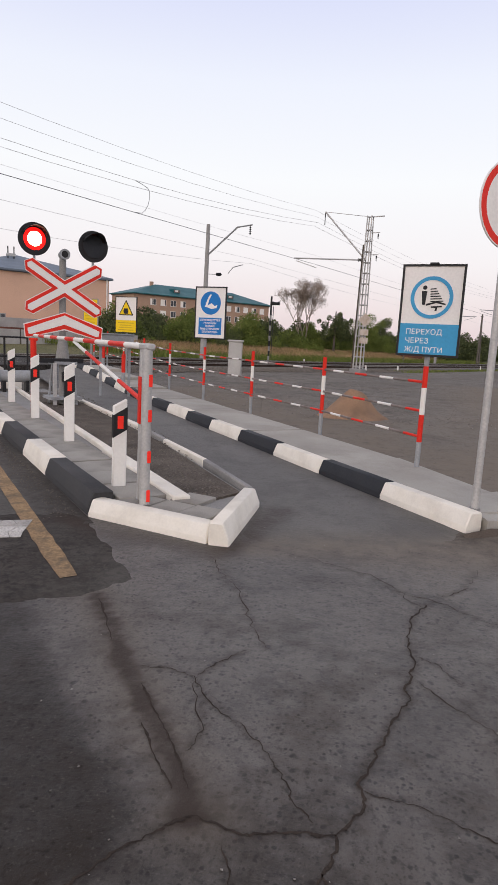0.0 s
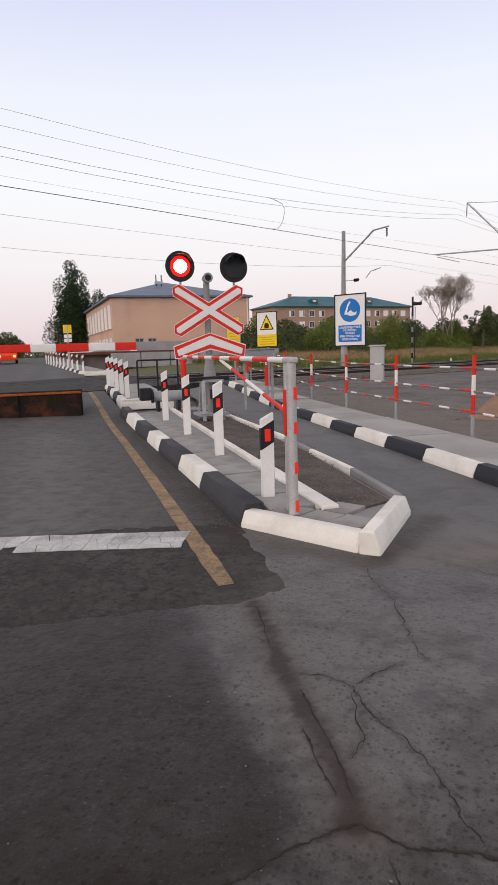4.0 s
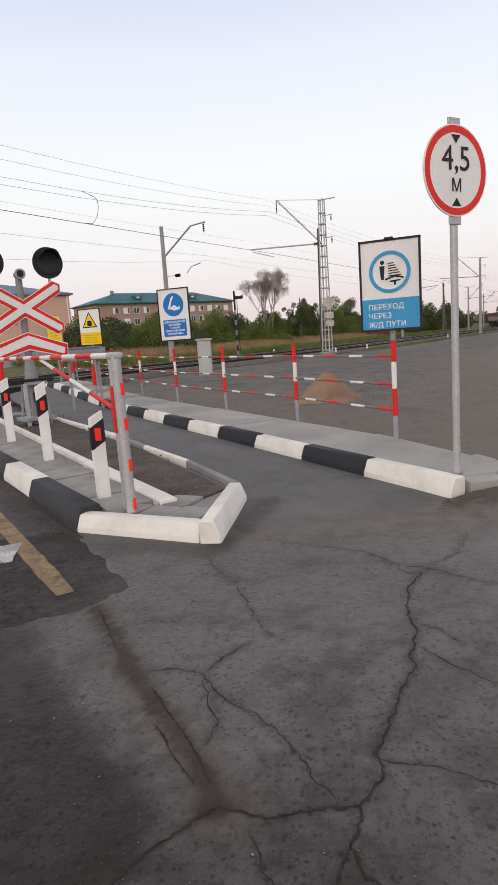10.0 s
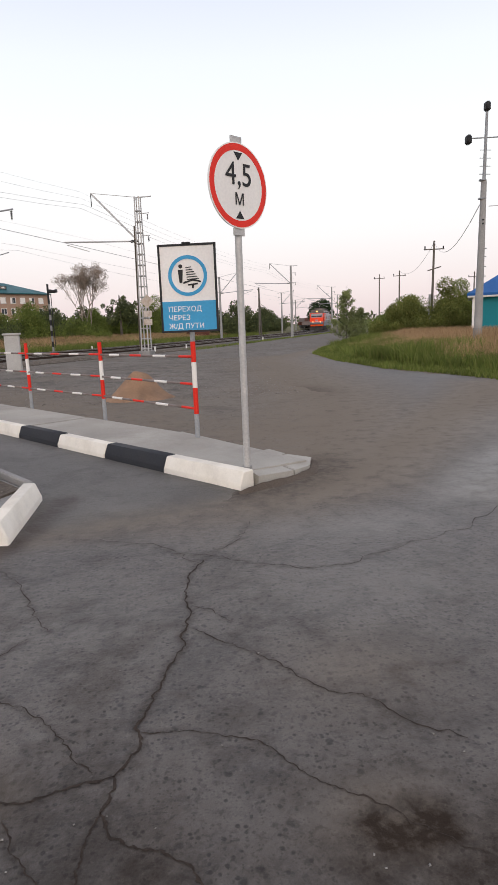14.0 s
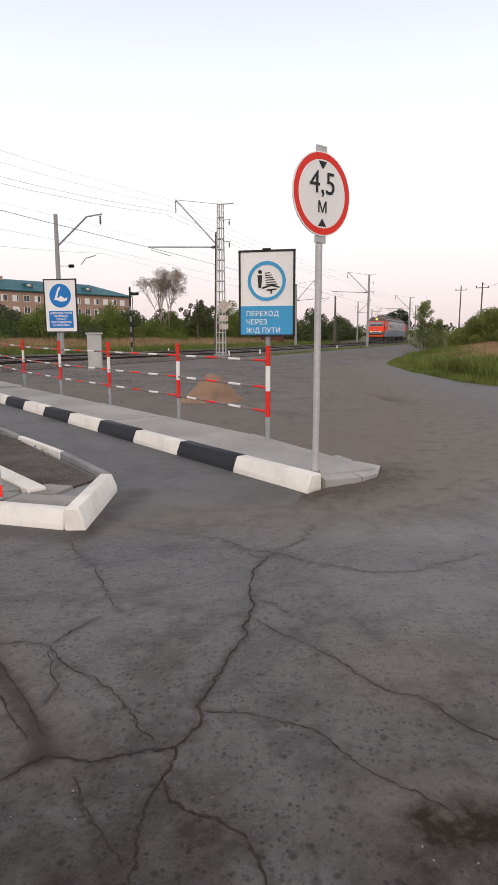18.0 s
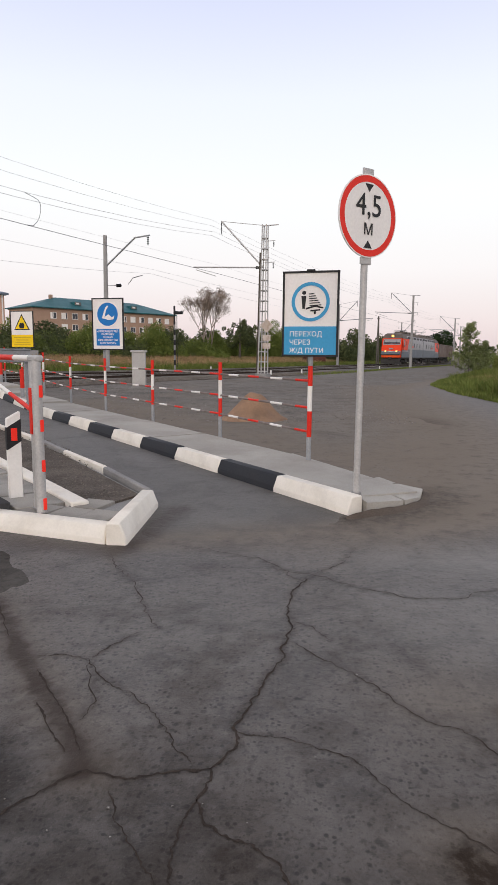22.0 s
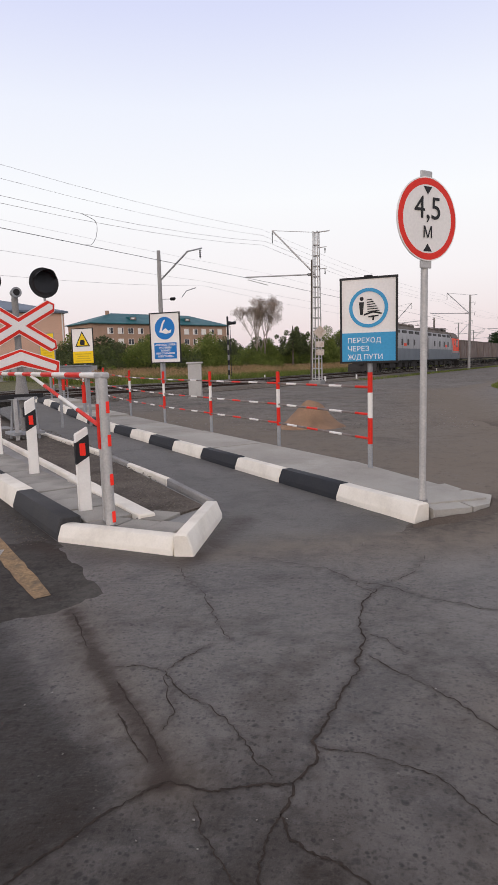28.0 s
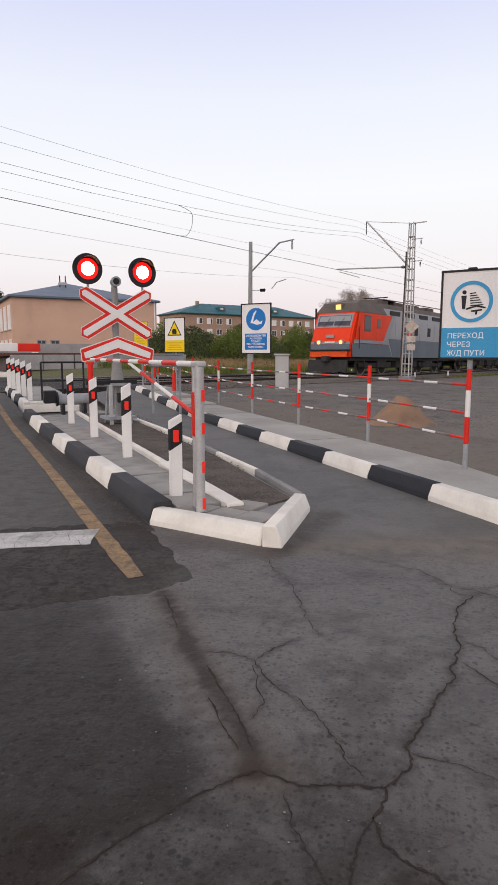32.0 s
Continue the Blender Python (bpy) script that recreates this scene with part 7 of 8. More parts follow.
# hedge of shrubs beyond the rails
for i in range(36):
    s_at = 20 + i * 2.35
    off = 22.5 + 6 * plant_rng.random()
    x, y, _ = track(s_at, off)
    bush(x, y, 6.0 + 2.5 * plant_rng.random(), (2.5 + 0.033 * s_at) * (0.5 + 0.95 * plant_rng.random() ** 1.3), 11000, LEAF_BUSH if i % 3 else LEAF_DARK,
         "dense green shrub beyond the rails" if i % 3 else "dense dark green shrub beyond the rails", 0.095)
for i in range(11):
    s_at = 30 + i * 9
    x, y, _ = track(s_at, 36 + 8 * plant_rng.random())
    bush(x, y, 10, 4.6 + 1.8 * plant_rng.random(), 7000, LEAF_DARK, "dark green thicket far behind the rails", 0.19)
for i in range(9):
    s_at = 88 + i * 16
    x, y, _ = track(s_at, 15 + 4 * plant_rng.random())
    bush(x, y, 10, 5.5 + 2 * plant_rng.random(), 7000, LEAF_DARK, "dark green trees lining the distant track", 0.2)


def bare_tree(x, y, h):
    s = thing("tree", pose(x, y, 0), "half-bare pale tree with thin airy twigs", "tree")
    bm = B()
    pts = []

    def grow(p, d, ln, r, depth):
        q = p + d * ln
        rod(bm, p, q, r, r * 0.62, n=6)
        if depth <= 2:
            pts.append(q)
        if depth == 0:
            return
        for _ in range(3 if depth > 1 else 4):
            nd = (d + Vector(plant_rng.normal(size=3)) * 0.26 + Vector((0.05, 0, 0.2))).normalized()
            grow(q, nd, ln * (0.66 + 0.22 * plant_rng.random()), r * 0.6, depth - 1)
    for k in range(3):
        grow(Vector((0.4 * k - 0.4, 0, 0)), Vector((0.07 * (k - 1), 0.1, 1)).normalized(), h * 0.27, 0.12, 4)
    part("trunk", bm, LEAF_GREY, s)
    v, f = leaves(plant_rng, [tuple(p) for p in pts], [0.5] * len(pts), 15000, 0.06)
    big_mesh("crown", v, f, LEAF_GREY, s)


bare_tree(-9.8, 92.0, 11.2)
plant("tree", -4.9, 90.0, [(0.3, 0, 4.9, 0.8), (1.7, 0, 4.3, 0.6), (-1.5, 0, 4.2, 0.6), (0.6, 0, 5.7, 0.4), (-0.9, 0, 5.2, 0.4), (2.2, 0, 4.9, 0.35), (-2.3, 0, 4.7, 0.3), (0.1, 0, 3.6, 1.1), (1.2, 0.3, 3.0, 1.0), (-1.1, 0.2, 2.9, 1.0)], 2600, 0.14, LEAF_DARK, "small dark green tree beyond the rails", "tree",
      [((0, 0, -0.2), (0, 0, 6.2), 0.2, 0.07)])
# tall tree at the far end of the main road
lobes = [(0.4 * math.sin(i * 2.1) * (1.1 - i / 13), 0.4 * math.cos(i * 1.7), 1.6 + i * 0.95, 3.9 * (1 - i / 13.5) ** 0.8 + 0.3) for i in range(13)]
plant("tree", -57.6, 70.4, [(l[0] + 0.9 * math.sin(k * 2.6), l[1], l[2], l[3] * (0.75 + 0.3 * math.sin(k * 4.3) ** 2)) for k, l in enumerate(lobes)] + [(1.5 * math.sin(k * 1.9), 0.6 * math.cos(k), 2.0 + 0.62 * k, 0.9) for k in range(14)], 34000, 0.12, LEAF_PINE, "tall dense dark green tree tapering to a point", "tree", [((0, 0, -0.2), (0, 0, 12), 0.35, 0.06)], squash=1.0)
lobes2 = [(l[0] + 2.2, l[1], l[2] * 0.72, l[3] * 0.8) for l in lobes]
plant("tree", -57.2, 72.5, lobes2, 16000, 0.12, LEAF_PINE, "tall dark green tree beside its taller neighbour", "tree", [((2.2, 0, -0.2), (2.2, 0, 8.5), 0.3, 0.06)])
plant("tree", -118.0, 118.0, [(0, 0, 4, 3.2), (2.5, 0, 3.2, 2.4), (-2.4, 0, 3.0, 2.2)], 2200, 0.35, LEAF_DARK, "round dark tree far down the road", "tree", [((0, 0, -0.2), (0, 0, 3), 0.3, 0.1)])
# shrubs on the verge
for x, y, w, h, mat, lab in (
                             (25.6, 61.0, 7.0, 4.2, LEAF_SALLOW, "yellowish green shrub on the verge"), (29.3, 60.0, 7.5, 5.9, LEAF_SALLOW, "yellowish green shrub on the verge"),
                             (32.0, 63.0, 7.0, 5.9, LEAF_BUSH, "green shrub behind the verge"), (30.0, 72.0, 9.0, 4.6, LEAF_BUSH, "green shrub behind the verge"),
                             (34.5, 63.0, 7.0, 4.6, LEAF_DARK, "dark green shrub behind the verge"), (31.5, 56.0, 5.5, 3.2, LEAF_SALLOW, "yellowish green shrub beside the cottage"),
                             (37.0, 68.0, 9.0, 5.0, LEAF_DARK, "dark green shrub behind the verge"), (34.0, 80.0, 11.0, 5.2, LEAF_BUSH, "green shrub behind the verge")):
    bush(x, y, w, h, 22000, mat, lab, 0.085)
def birch(x, y, h, spread, count, label):
    """A young birch: a thin stem, short rising twigs and loose leaves."""
    s = thing("tree", pose(x, y, land(x, y)), label, "tree")
    bm = rod(B(), (0, 0, -0.1), (0.05, 0, h), 0.045, 0.008, n=6)
    ends = []
    for i in range(44):
        z = h * (0.04 + 0.84 * ((i + plant_rng.random()) / 44) ** 1.15)
        a = plant_rng.random() * 6.3
        r = spread * (1.0 - z / h) ** 0.9 * (0.5 + 0.7 * plant_rng.random()) + 0.05
        tip_at = (0.05 * z / h + r * math.cos(a), r * math.sin(a), z + r * (0.5 + 0.5 * plant_rng.random()))
        rod(bm, (0.05 * z / h, 0, z), tip_at, 0.012, 0.004, n=4)
        for k in (0.45, 0.75, 1.0):
            ends.append((tip_at[0] * k, tip_at[1] * k, z + (tip_at[2] - z) * k))
    part("trunk", bm, BARK, s)
    v, f = leaves(plant_rng, ends, [0.2] * len(ends), count, 0.065)
    big_mesh("crown", v, f, LEAF_BIRCH, s)


birch(15.65, 50.0, 4.6, 1.45, 5200, "slender young birch at the verge's corner")
birch(17.3, 52.0, 2.9, 1.2, 4200, "low bushy young birch at the verge's corner")
birch(16.6, 51.2, 2.2, 0.8, 2000, "low bushy young birch at the verge's corner")
plant("tree", 51.2, 190.0, [(0, 0, 6, 3.0), (1.8, 0, 7.2, 1.7), (-1.9, 0, 6.6, 1.9), (0, 0, 3.5, 3.4), (0.7, 0, 8.4, 1.2), (-2.9, 0, 4.6, 1.6), (2.9, 0, 5.0, 1.5)], 6500, 0.22, LEAF_PINE, "dark broad tree beside the distant track", "tree",
      [((0, 0, -0.3), (0, 0, 8), 0.35, 0.1)])


def grass(name, label, count, place, height, lean, mat, width=0.02):
    """Blades of grass as one mass."""
    p = np.array([place() for _ in range(count)])
    h = np.array([height(*q) for q in p]) * (0.6 + 0.7 * plant_rng.random(count))
    a = plant_rng.random(count) * 2 * np.pi
    w = width * (0.7 + 0.6 * plant_rng.random(count))
    z = np.array([land(*q) for q in p]) - 0.03
    side_v = np.stack((np.cos(a) * w, np.sin(a) * w, np.zeros(count)), 1)
    bend = plant_rng.normal(size=(count, 2)) * lean * h[:, None]
    base = np.stack((p[:, 0], p[:, 1], z), 1)
    mid = base + np.stack((bend[:, 0] * 0.35, bend[:, 1] * 0.35, h * 0.6), 1)
    top = base + np.stack((bend[:, 0], bend[:, 1], h), 1)
    v = np.stack((base - side_v, base + side_v, mid + side_v * 0.7, mid - side_v * 0.7, top), 1).reshape(-1, 3)
    k = np.arange(count) * 5
    f = np.concatenate([np.stack((k + a, k + b, k + c), 1) for a, b, c in ((0, 1, 2), (0, 2, 3), (3, 2, 4))])
    ob = big_mesh(name, v, f, mat)
    return tagged(ob, label, "grass", kind="stuff")


def verge(y0, y1, depth, power=1.0):
    def place():
        y = y0 + (y1 - y0) * plant_rng.random() ** 1.3
        x = grass_x(y) + depth[0] + (depth[1] - depth[0]) * plant_rng.random() ** power
        return x, y
    return place


def patchy(place, grain, low):
    """Keeps the places where a broad noise is high, so that the growth stands in drifts."""
    def pick():
        while True:
            x, y = place()
            if noise.noise(Vector((x * grain, y * grain, 9.0))) > low + 0.5 * (plant_rng.random() - 0.5):
                return x, y
    return pick


grass("verge_grass", "green grass at the edge of the verge", 80000, verge(8, 58, (-0.2, 4.6), 1.0), lambda x, y: 0.14 + 0.09 * min(4, max(0, x - grass_x(y))), 0.4, GRASS_GREEN, 0.016)
grass("verge_weeds", "tall dry grass on the verge", 80000, patchy(verge(10, 64, (1.7, 15.0), 1.3), 0.3, -0.35), lambda x, y: 0.42 + 0.12 * min(4, max(0, x - grass_x(y) - 2)), 0.3, GRASS_DRY, 0.012)
grass("verge_weeds", "green weeds among the dry grass", 34000, patchy(verge(10, 58, (0.6, 5.0)), 0.35, -0.05), lambda x, y: 0.3 + 0.5 * max(0.0, noise.noise(Vector((x * 0.35, y * 0.35, 5)))) + 0.07 * min(4, max(0, x - grass_x(y))), 0.35, GRASS_GREEN, 0.02)


def beyond(o0, o1, s0, s1):
    def place():
        return track(s0 + (s1 - s0) * plant_rng.random(), o0 + (o1 - o0) * plant_rng.random())[:2]
    return place


grass("field_grass", "dry grass on the bank beyond the rails", 46000, patchy(beyond(12, 24, 14, 88), 0.12, -0.2), lambda x, y: 0.75, 0.3, GRASS_DRY, 0.02)
grass("field_grass", "green grass and weeds beyond the rails", 56000, patchy(beyond(8.8, 24, 12, 105), 0.16, -0.35), lambda x, y: 0.6, 0.3, GRASS_GREEN, 0.025)
grass("yard_weeds", "low weeds between the yard and the rails", 5000, beyond(-4.2, -2.6, 24, 110), lambda x, y: 0.16, 0.3, GRASS_GREEN, 0.025)


def far_woods():
    """A low line of distant trees all along the horizon."""
    lobes, radii = [], []
    for i in range(420):
        a = radians(-75 + 150 * plant_rng.random())
        d = 260 + 160 * plant_rng.random()
        r = 2.0 + 3.0 * plant_rng.random()
        lobes.append((d * math.sin(a), d * math.cos(a), -0.6 + r * 0.55))
        radii.append(r)
    v, fc = leaves(plant_rng, lobes, radii, 26000, 0.75)
    tagged(big_mesh("far_woods", v, fc, LEAF_DARK), "dark line of distant trees along the horizon", "trees", kind="stuff")


far_woods()

# ---------------------------------------------------------------- trains
def hull(bm, sections, close=True):
    """Skins a row of equal cross-sections."""
    prev = None
    for sec in sections:
        cur = [bm.verts.new(v) for v in sec]
        if prev:
            n = len(cur)
            for i in range(n):
                bm.faces.new((prev[i], prev[(i + 1) % n], cur[(i + 1) % n], cur[i]))
        elif close:
            bm.faces.new(cur)
        prev = cur
    if close:
        bm.faces.new(prev[::-1])
    bmesh.ops.recalc_face_normals(bm, faces=bm.faces)
    return bm


WHEELSETS = {}


def wheelset(parent, x, r=0.6):
    w = new("wheelset")
    w.parent = parent
    w.matrix_basis = pose(x, 0, r)
    WHEELSETS.setdefault(parent.name, []).append((w, x, r))
    for y in (-0.76, 0.76):
        part("wheel", rod(B(), (0, y - 0.07, 0), (0, y + 0.07, 0), r, n=24), UNDER, w)
        part("tyre", ring(B(), r - 0.07, r + 0.01, 0.15, Matrix.Translation((0, y - 0.075, 0)), 28), RAIL, w, "bright worn wheel tyre")
    part("axle", rod(B(), (0, -0.8, 0), (0, 0.8, 0), 0.09, n=10), UNDER, w)


def bogie(parent, x):
    b = new("bogie")
    b.parent = parent
    b.matrix_basis = pose(x, 0, 0)
    for y in (-1.08, 1.08):
        bm = prism(B(), [(-2.2, 0.5), (2.2, 0.5), (2.3, 0.85), (1.4, 0.75), (-1.4, 0.75), (-2.3, 0.85)], 0.12, Matrix.Translation((0, y - 0.06, 0)))
        part("side_frame", bm, UNDER, b)
        for xx in (-1.5, 1.5):
            part("axle_box", box(B(), (xx, y * 1.06, 0.62), (0.42, 0.2, 0.42), 0.05), UNDER, b)


def loco_section(m, rear, label):
    """One half of the locomotive; the cab looks along +x from x = 0 and the body reaches back to x = -17 (turned round for the rear half)."""
    s = thing("locomotive", m, label, "locomotive", "locomotive sections")
    L, hw = 17.0, 1.5
    # cab nose in profile: x, z
    low = 1.15
    def sec(x, w, top):
        return [(x, -w, low), (x, w, low), (x, w, 2.0), (x, w, top - 0.75), (x, w - 0.42, top), (x, -w + 0.42, top), (x, -w, top - 0.75), (x, -w, 2.0)]
    part("body", hull(B(), [sec(-4.6, hw, 4.35), sec(-L, hw, 4.35)]), LOCO_GREY, s)
    nose = [(-4.6, 1.15), (0.0, 1.15), (0.05, 1.7), (0.0, 2.2), (-0.32, 3.05), (-0.75, 3.85), (-4.6, 3.85)]
    bm = prism(B(), nose, hw * 2, Matrix.Translation((0, -hw, 0)))
    for v in bm.verts:
        if v.co.x > -1.0:
            v.co.y *= 0.93
    bmesh.ops.bevel(bm, geom=[e for e in bm.edges if all(v.co.x > -1.0 for v in e.verts) and abs(e.verts[0].co.y - e.verts[1].co.y) < 0.01], offset=0.09, segments=2, affect="EDGES")
    part("cab", bm, LOCO_RED, s, "red driver's cab")
    crown = [(-4.6, 3.86), (-0.74, 3.86), (-1.15, 4.45), (-1.8, 4.62), (-4.6, 4.62)]
    bm = B()
    m0 = [[(x, y * (1.0 if z < 3.9 else (0.8 if z < 4.5 else 0.66)) * hw, z) for x, z in crown] for y in (-1, 1)]
    a = [bm.verts.new(v) for v in m0[0]]
    b = [bm.verts.new(v) for v in m0[1]]
    bm.faces.new(a)
    bm.faces.new(b[::-1])
    for i in range(len(a)):
        bm.faces.new((a[i], b[i], b[(i + 1) % len(a)], a[(i + 1) % len(a)]))
    bmesh.ops.recalc_face_normals(bm, faces=bm.faces)
    part("cab_roof", bm, LOCO_ROOF, s, "brown-grey sloping cab roof")
    for y in (-1, 1):
        # lower slate band with a slanting start, light stripe above it
        band = [(-5.6, 1.14), (-4.9, 2.35), (-L, 2.35), (-L, 1.14)]
        part("lower_band", prism(B(), band, 0.03, Matrix.Translation((0, y * (hw + 0.004) - 0.015, 0))), LOCO_DARK, s, "slate grey lower side")
        part("cab_skirt", prism(B(), [(-0.1, 1.14), (-0.05, 1.95), (-4.9, 1.95), (-5.5, 1.14)], 0.03, Matrix.Translation((0, y * (hw + 0.002) - 0.015, 0))), LOCO_DARK, s, "slate grey skirt")
        part("side_flash", prism(B(), [(-4.55, 1.96), (-4.0, 1.96), (-5.35, 3.85), (-5.9, 3.85)], 0.034, Matrix.Translation((0, y * (hw + 0.004) - 0.017, 0))), LOCO_GREY, s)
        part("red_flash", prism(B(), [(-0.4, 2.2), (-4.1, 2.2), (-5.3, 3.84), (-0.85, 3.84)], 0.026, Matrix.Translation((0, y * (hw + 0.004) - 0.013, 0))), LOCO_RED, s)
        part("stripe", box(B(), (-2.4, y * (hw + 0.012), 2.08), (4.3, 0.02, 0.2)), LOCO_GREY, s, "light grey stripe")
        side_win = new("side_window")
        side_win.parent = s
        part("pane", box(B(), (-1.9, y * (hw + 0.016), 3.2), (0.75, 0.02, 0.85), 0.003), GLASS_DARK, side_win)
        part("frame", box(B(), (-1.9, y * (hw + 0.01), 3.2), (0.87, 0.018, 0.97), 0.003), BLACK, side_win)
        part("cab_door", box(B(), (-3.4, y * (hw + 0.014), 2.95), (0.6, 0.02, 1.5), 0.003), LOCO_RED, s)
        part("door_window", box(B(), (-3.4, y * (hw + 0.026), 3.25), (0.4, 0.02, 0.6), 0.003), GLASS_DARK, s)
        for x in (-7.2, -9.3, -11.6, -14.2):
            part("grille_window", box(B(), (x, y * (hw + 0.012), 3.0), (0.55, 0.02, 0.62), 0.003), BLACK, s)
        part("emblem", box(B(), (-8.25, y * (hw + 0.012), 2.75), (0.9, 0.016, 0.28), 0.003), LOCO_RED, s, "plain red emblem shape")
        for x in (-6.2, -8.6, -11.0, -13.4, -15.8):
            part("roof_louvre", box(B(), (x, y * (hw - 0.2), 4.0), (1.5, 0.06, 0.42), 0.01, pose(0, 0, 0)), BLACK, s)
        for x in range(9):
            part("body_rib", box(B(), (-5.9 - x * 1.35, y * (hw + 0.006), 3.0), (0.04, 0.016, 1.25)), LOCO_GREY, s)
        part("hand_rail", rod(B(), (-0.8, y * (hw + 0.06), 1.6), (-0.8, y * (hw + 0.06), 3.0), 0.02, n=6), BLACK, s)
    part("roof_deck", hull(B(), [[(x, -1.1, 4.34), (x, 1.1, 4.34), (x, 0.9, 4.66), (x, -0.9, 4.66)] for x in (-4.7, -L)]), LOCO_ROOF, s, "dark dusty roof")
    for x in (-5.6, -8.2, -10.8, -13.6):
        part("roof_box", box(B(), (x, 0, 4.8), (1.7, 1.3, 0.32), 0.04), LOCO_ROOF, s)
    for y in (-0.95, 0.95):
        part("roof_rail", rod(B(), (-5.0, y, 4.95), (-L + 0.3, y, 4.95), 0.03, n=6), LOCO_ROOF, s)
    pant = new("pantograph")
    pant.parent = s
    part("base_frame", box(B(), (-6.6, 0, 5.0), (2.0, 1.4, 0.06), 0.02), BLACK, pant)
    part("folded_arm", rod(B(), (-5.7, 0, 5.06), (-7.5, 0, 5.12), 0.05, n=8), BLACK, pant)
    part("contact_bow", rod(B(), (-5.8, -0.9, 5.14), (-5.8, 0.9, 5.14), 0.04, n=8), BLACK, pant)
    # front
    ws = new("windscreen")
    ws.parent = s
    slope = math.degrees(math.atan2(0.33, 0.83))
    wm = pose(-0.47, 0, 3.32, 0, -slope - 3.5, 0)
    part("pane", box(B(), (0, 0, 0), (0.04, 2.3, 0.74), 0.01, wm), GLASS_DARK if rear else GLASS_DARK, ws)
    bm = B()
    for c, sz in (((0.01, 0, 0.41), (0.06, 2.5, 0.09)), ((0.01, 0, -0.41), (0.06, 2.5, 0.09)), ((0.01, 1.2, 0), (0.06, 0.1, 0.8)), ((0.01, -1.2, 0), (0.06, 0.1, 0.8)), ((0.01, 0, 0), (0.05, 0.05, 0.8))):
        box(bm, c, sz, 0, wm)
    part("frame", bm, LOCO_GREY, ws)
    # the pane's upper half in pale grey
    part("pale_upper_pane", box(B(), (0.0, 0, 0.16), (0.046, 2.2, 0.36), 0.0, wm), LOCO_GREY, ws, "pale upper half of the windscreen")
    part("lower_front", box(B(), (0.06, 0, 1.68), (0.08, 2.74, 0.44), 0.02), LOCO_DARK, s, "slate grey lower front")
    for y in (-1.05, 1.05):
        part("buffer_lamp", rod(B(), (0.1, y, 2.02), (0.14, y, 2.02), 0.07, n=10), LOCO_DARK, s)
    for y in (-0.55, 0.45):
        part("wiper", rod(B(), (-0.12, y, 2.95), (-0.42, y + 0.25, 3.5), 0.015, n=5), BLACK, s)
    part("front_stripe", box(B(), (0.03, 0, 1.98), (0.08, 2.76, 0.13), 0.01), LOCO_GREY, s)
    # the headlights' glow on the red front, put into this band's brighter colour
    part("headlight_glow_band", box(B(), (0.02, 0, 2.35), (0.06, 2.66, 0.46), 0.01, pose(-0.04, 0, 0.05, 0, -10, 0)), LOCO_ORANGE, s, "front band coloured orange-red for the headlights' glow")
    part("bumper_board", box(B(), (0.22, 0, 1.3), (0.12, 2.6, 0.36), 0.03), LOCO_ORANGE, s, "bright orange-red buffer board")
    part("emblem", box(B(), (0.06, 0, 2.38), (0.03, 0.6, 0.2), 0.003), LOCO_GREY, s, "plain pale emblem shape")
    part("number_bar", box(B(), (0.1, 0, 2.02), (0.03, 0.7, 0.09), 0.003), WHITE, s, "plain pale bar")
    part("platform", box(B(), (0.2, 0, 1.55), (0.5, 2.8, 0.06), 0.01), UNDER, s)
    part("snow_plough", hull(B(), [[(0.5, y, 0.25), (0.2, y, 0.25), (0.2, y, 0.95), (0.32, y, 0.95)] for y in (-1.35, 1.35)]), UNDER, s)
    part("coupler", box(B(), (0.45, 0, 1.0), (0.7, 0.4, 0.36), 0.05), UNDER, s)
    for y in (-0.78, 0.78):
        hl = new("headlight")
        hl.parent = s
        part("rim", rod(B(), (0.02, y, 2.02), (0.1, y, 2.02), 0.16, n=16), LOCO_GREY, hl)
        part("lens", rod(B(), (0.09, y, 2.02), (0.12, y, 2.02), 0.105, n=14), HEADLIGHT if not rear else GLASS_DARK, hl, "lit warm headlight" if not rear else "")
        part("buffer_hose", rod(B(), (0.3, y * 0.6, 1.0), (0.35, y * 0.6, 0.5), 0.03, n=6), BLACK, s)
    spot = new("spotlight")
    spot.parent = s
    part("box", box(B(), (-1.0, 0, 4.2), (0.24, 0.62, 0.5), 0.03), LOCO_ROOF, spot)
    part("lens", box(B(), (-0.87, 0, 4.2), (0.04, 0.36, 0.3), 0.01), SPOT_WARM if not rear else GLASS_DARK, spot, "lit amber spotlight" if not rear else "")
    # running gear
    part("underframe", box(B(), (-8.5, 0, 1.05), (16.4, 2.5, 0.3), 0.02), UNDER, s)
    for x in (-4.6, -7.4, -9.6, -12.4):
        part("equipment_box", box(B(), (x, 0, 0.72), (1.3, 2.5, 0.55), 0.04), UNDER, s)
    for x in (-3.9, -13.1):
        bogie(s, x)
        for dx in (-1.5, 1.5):
            wheelset(s, x + dx)
    return s


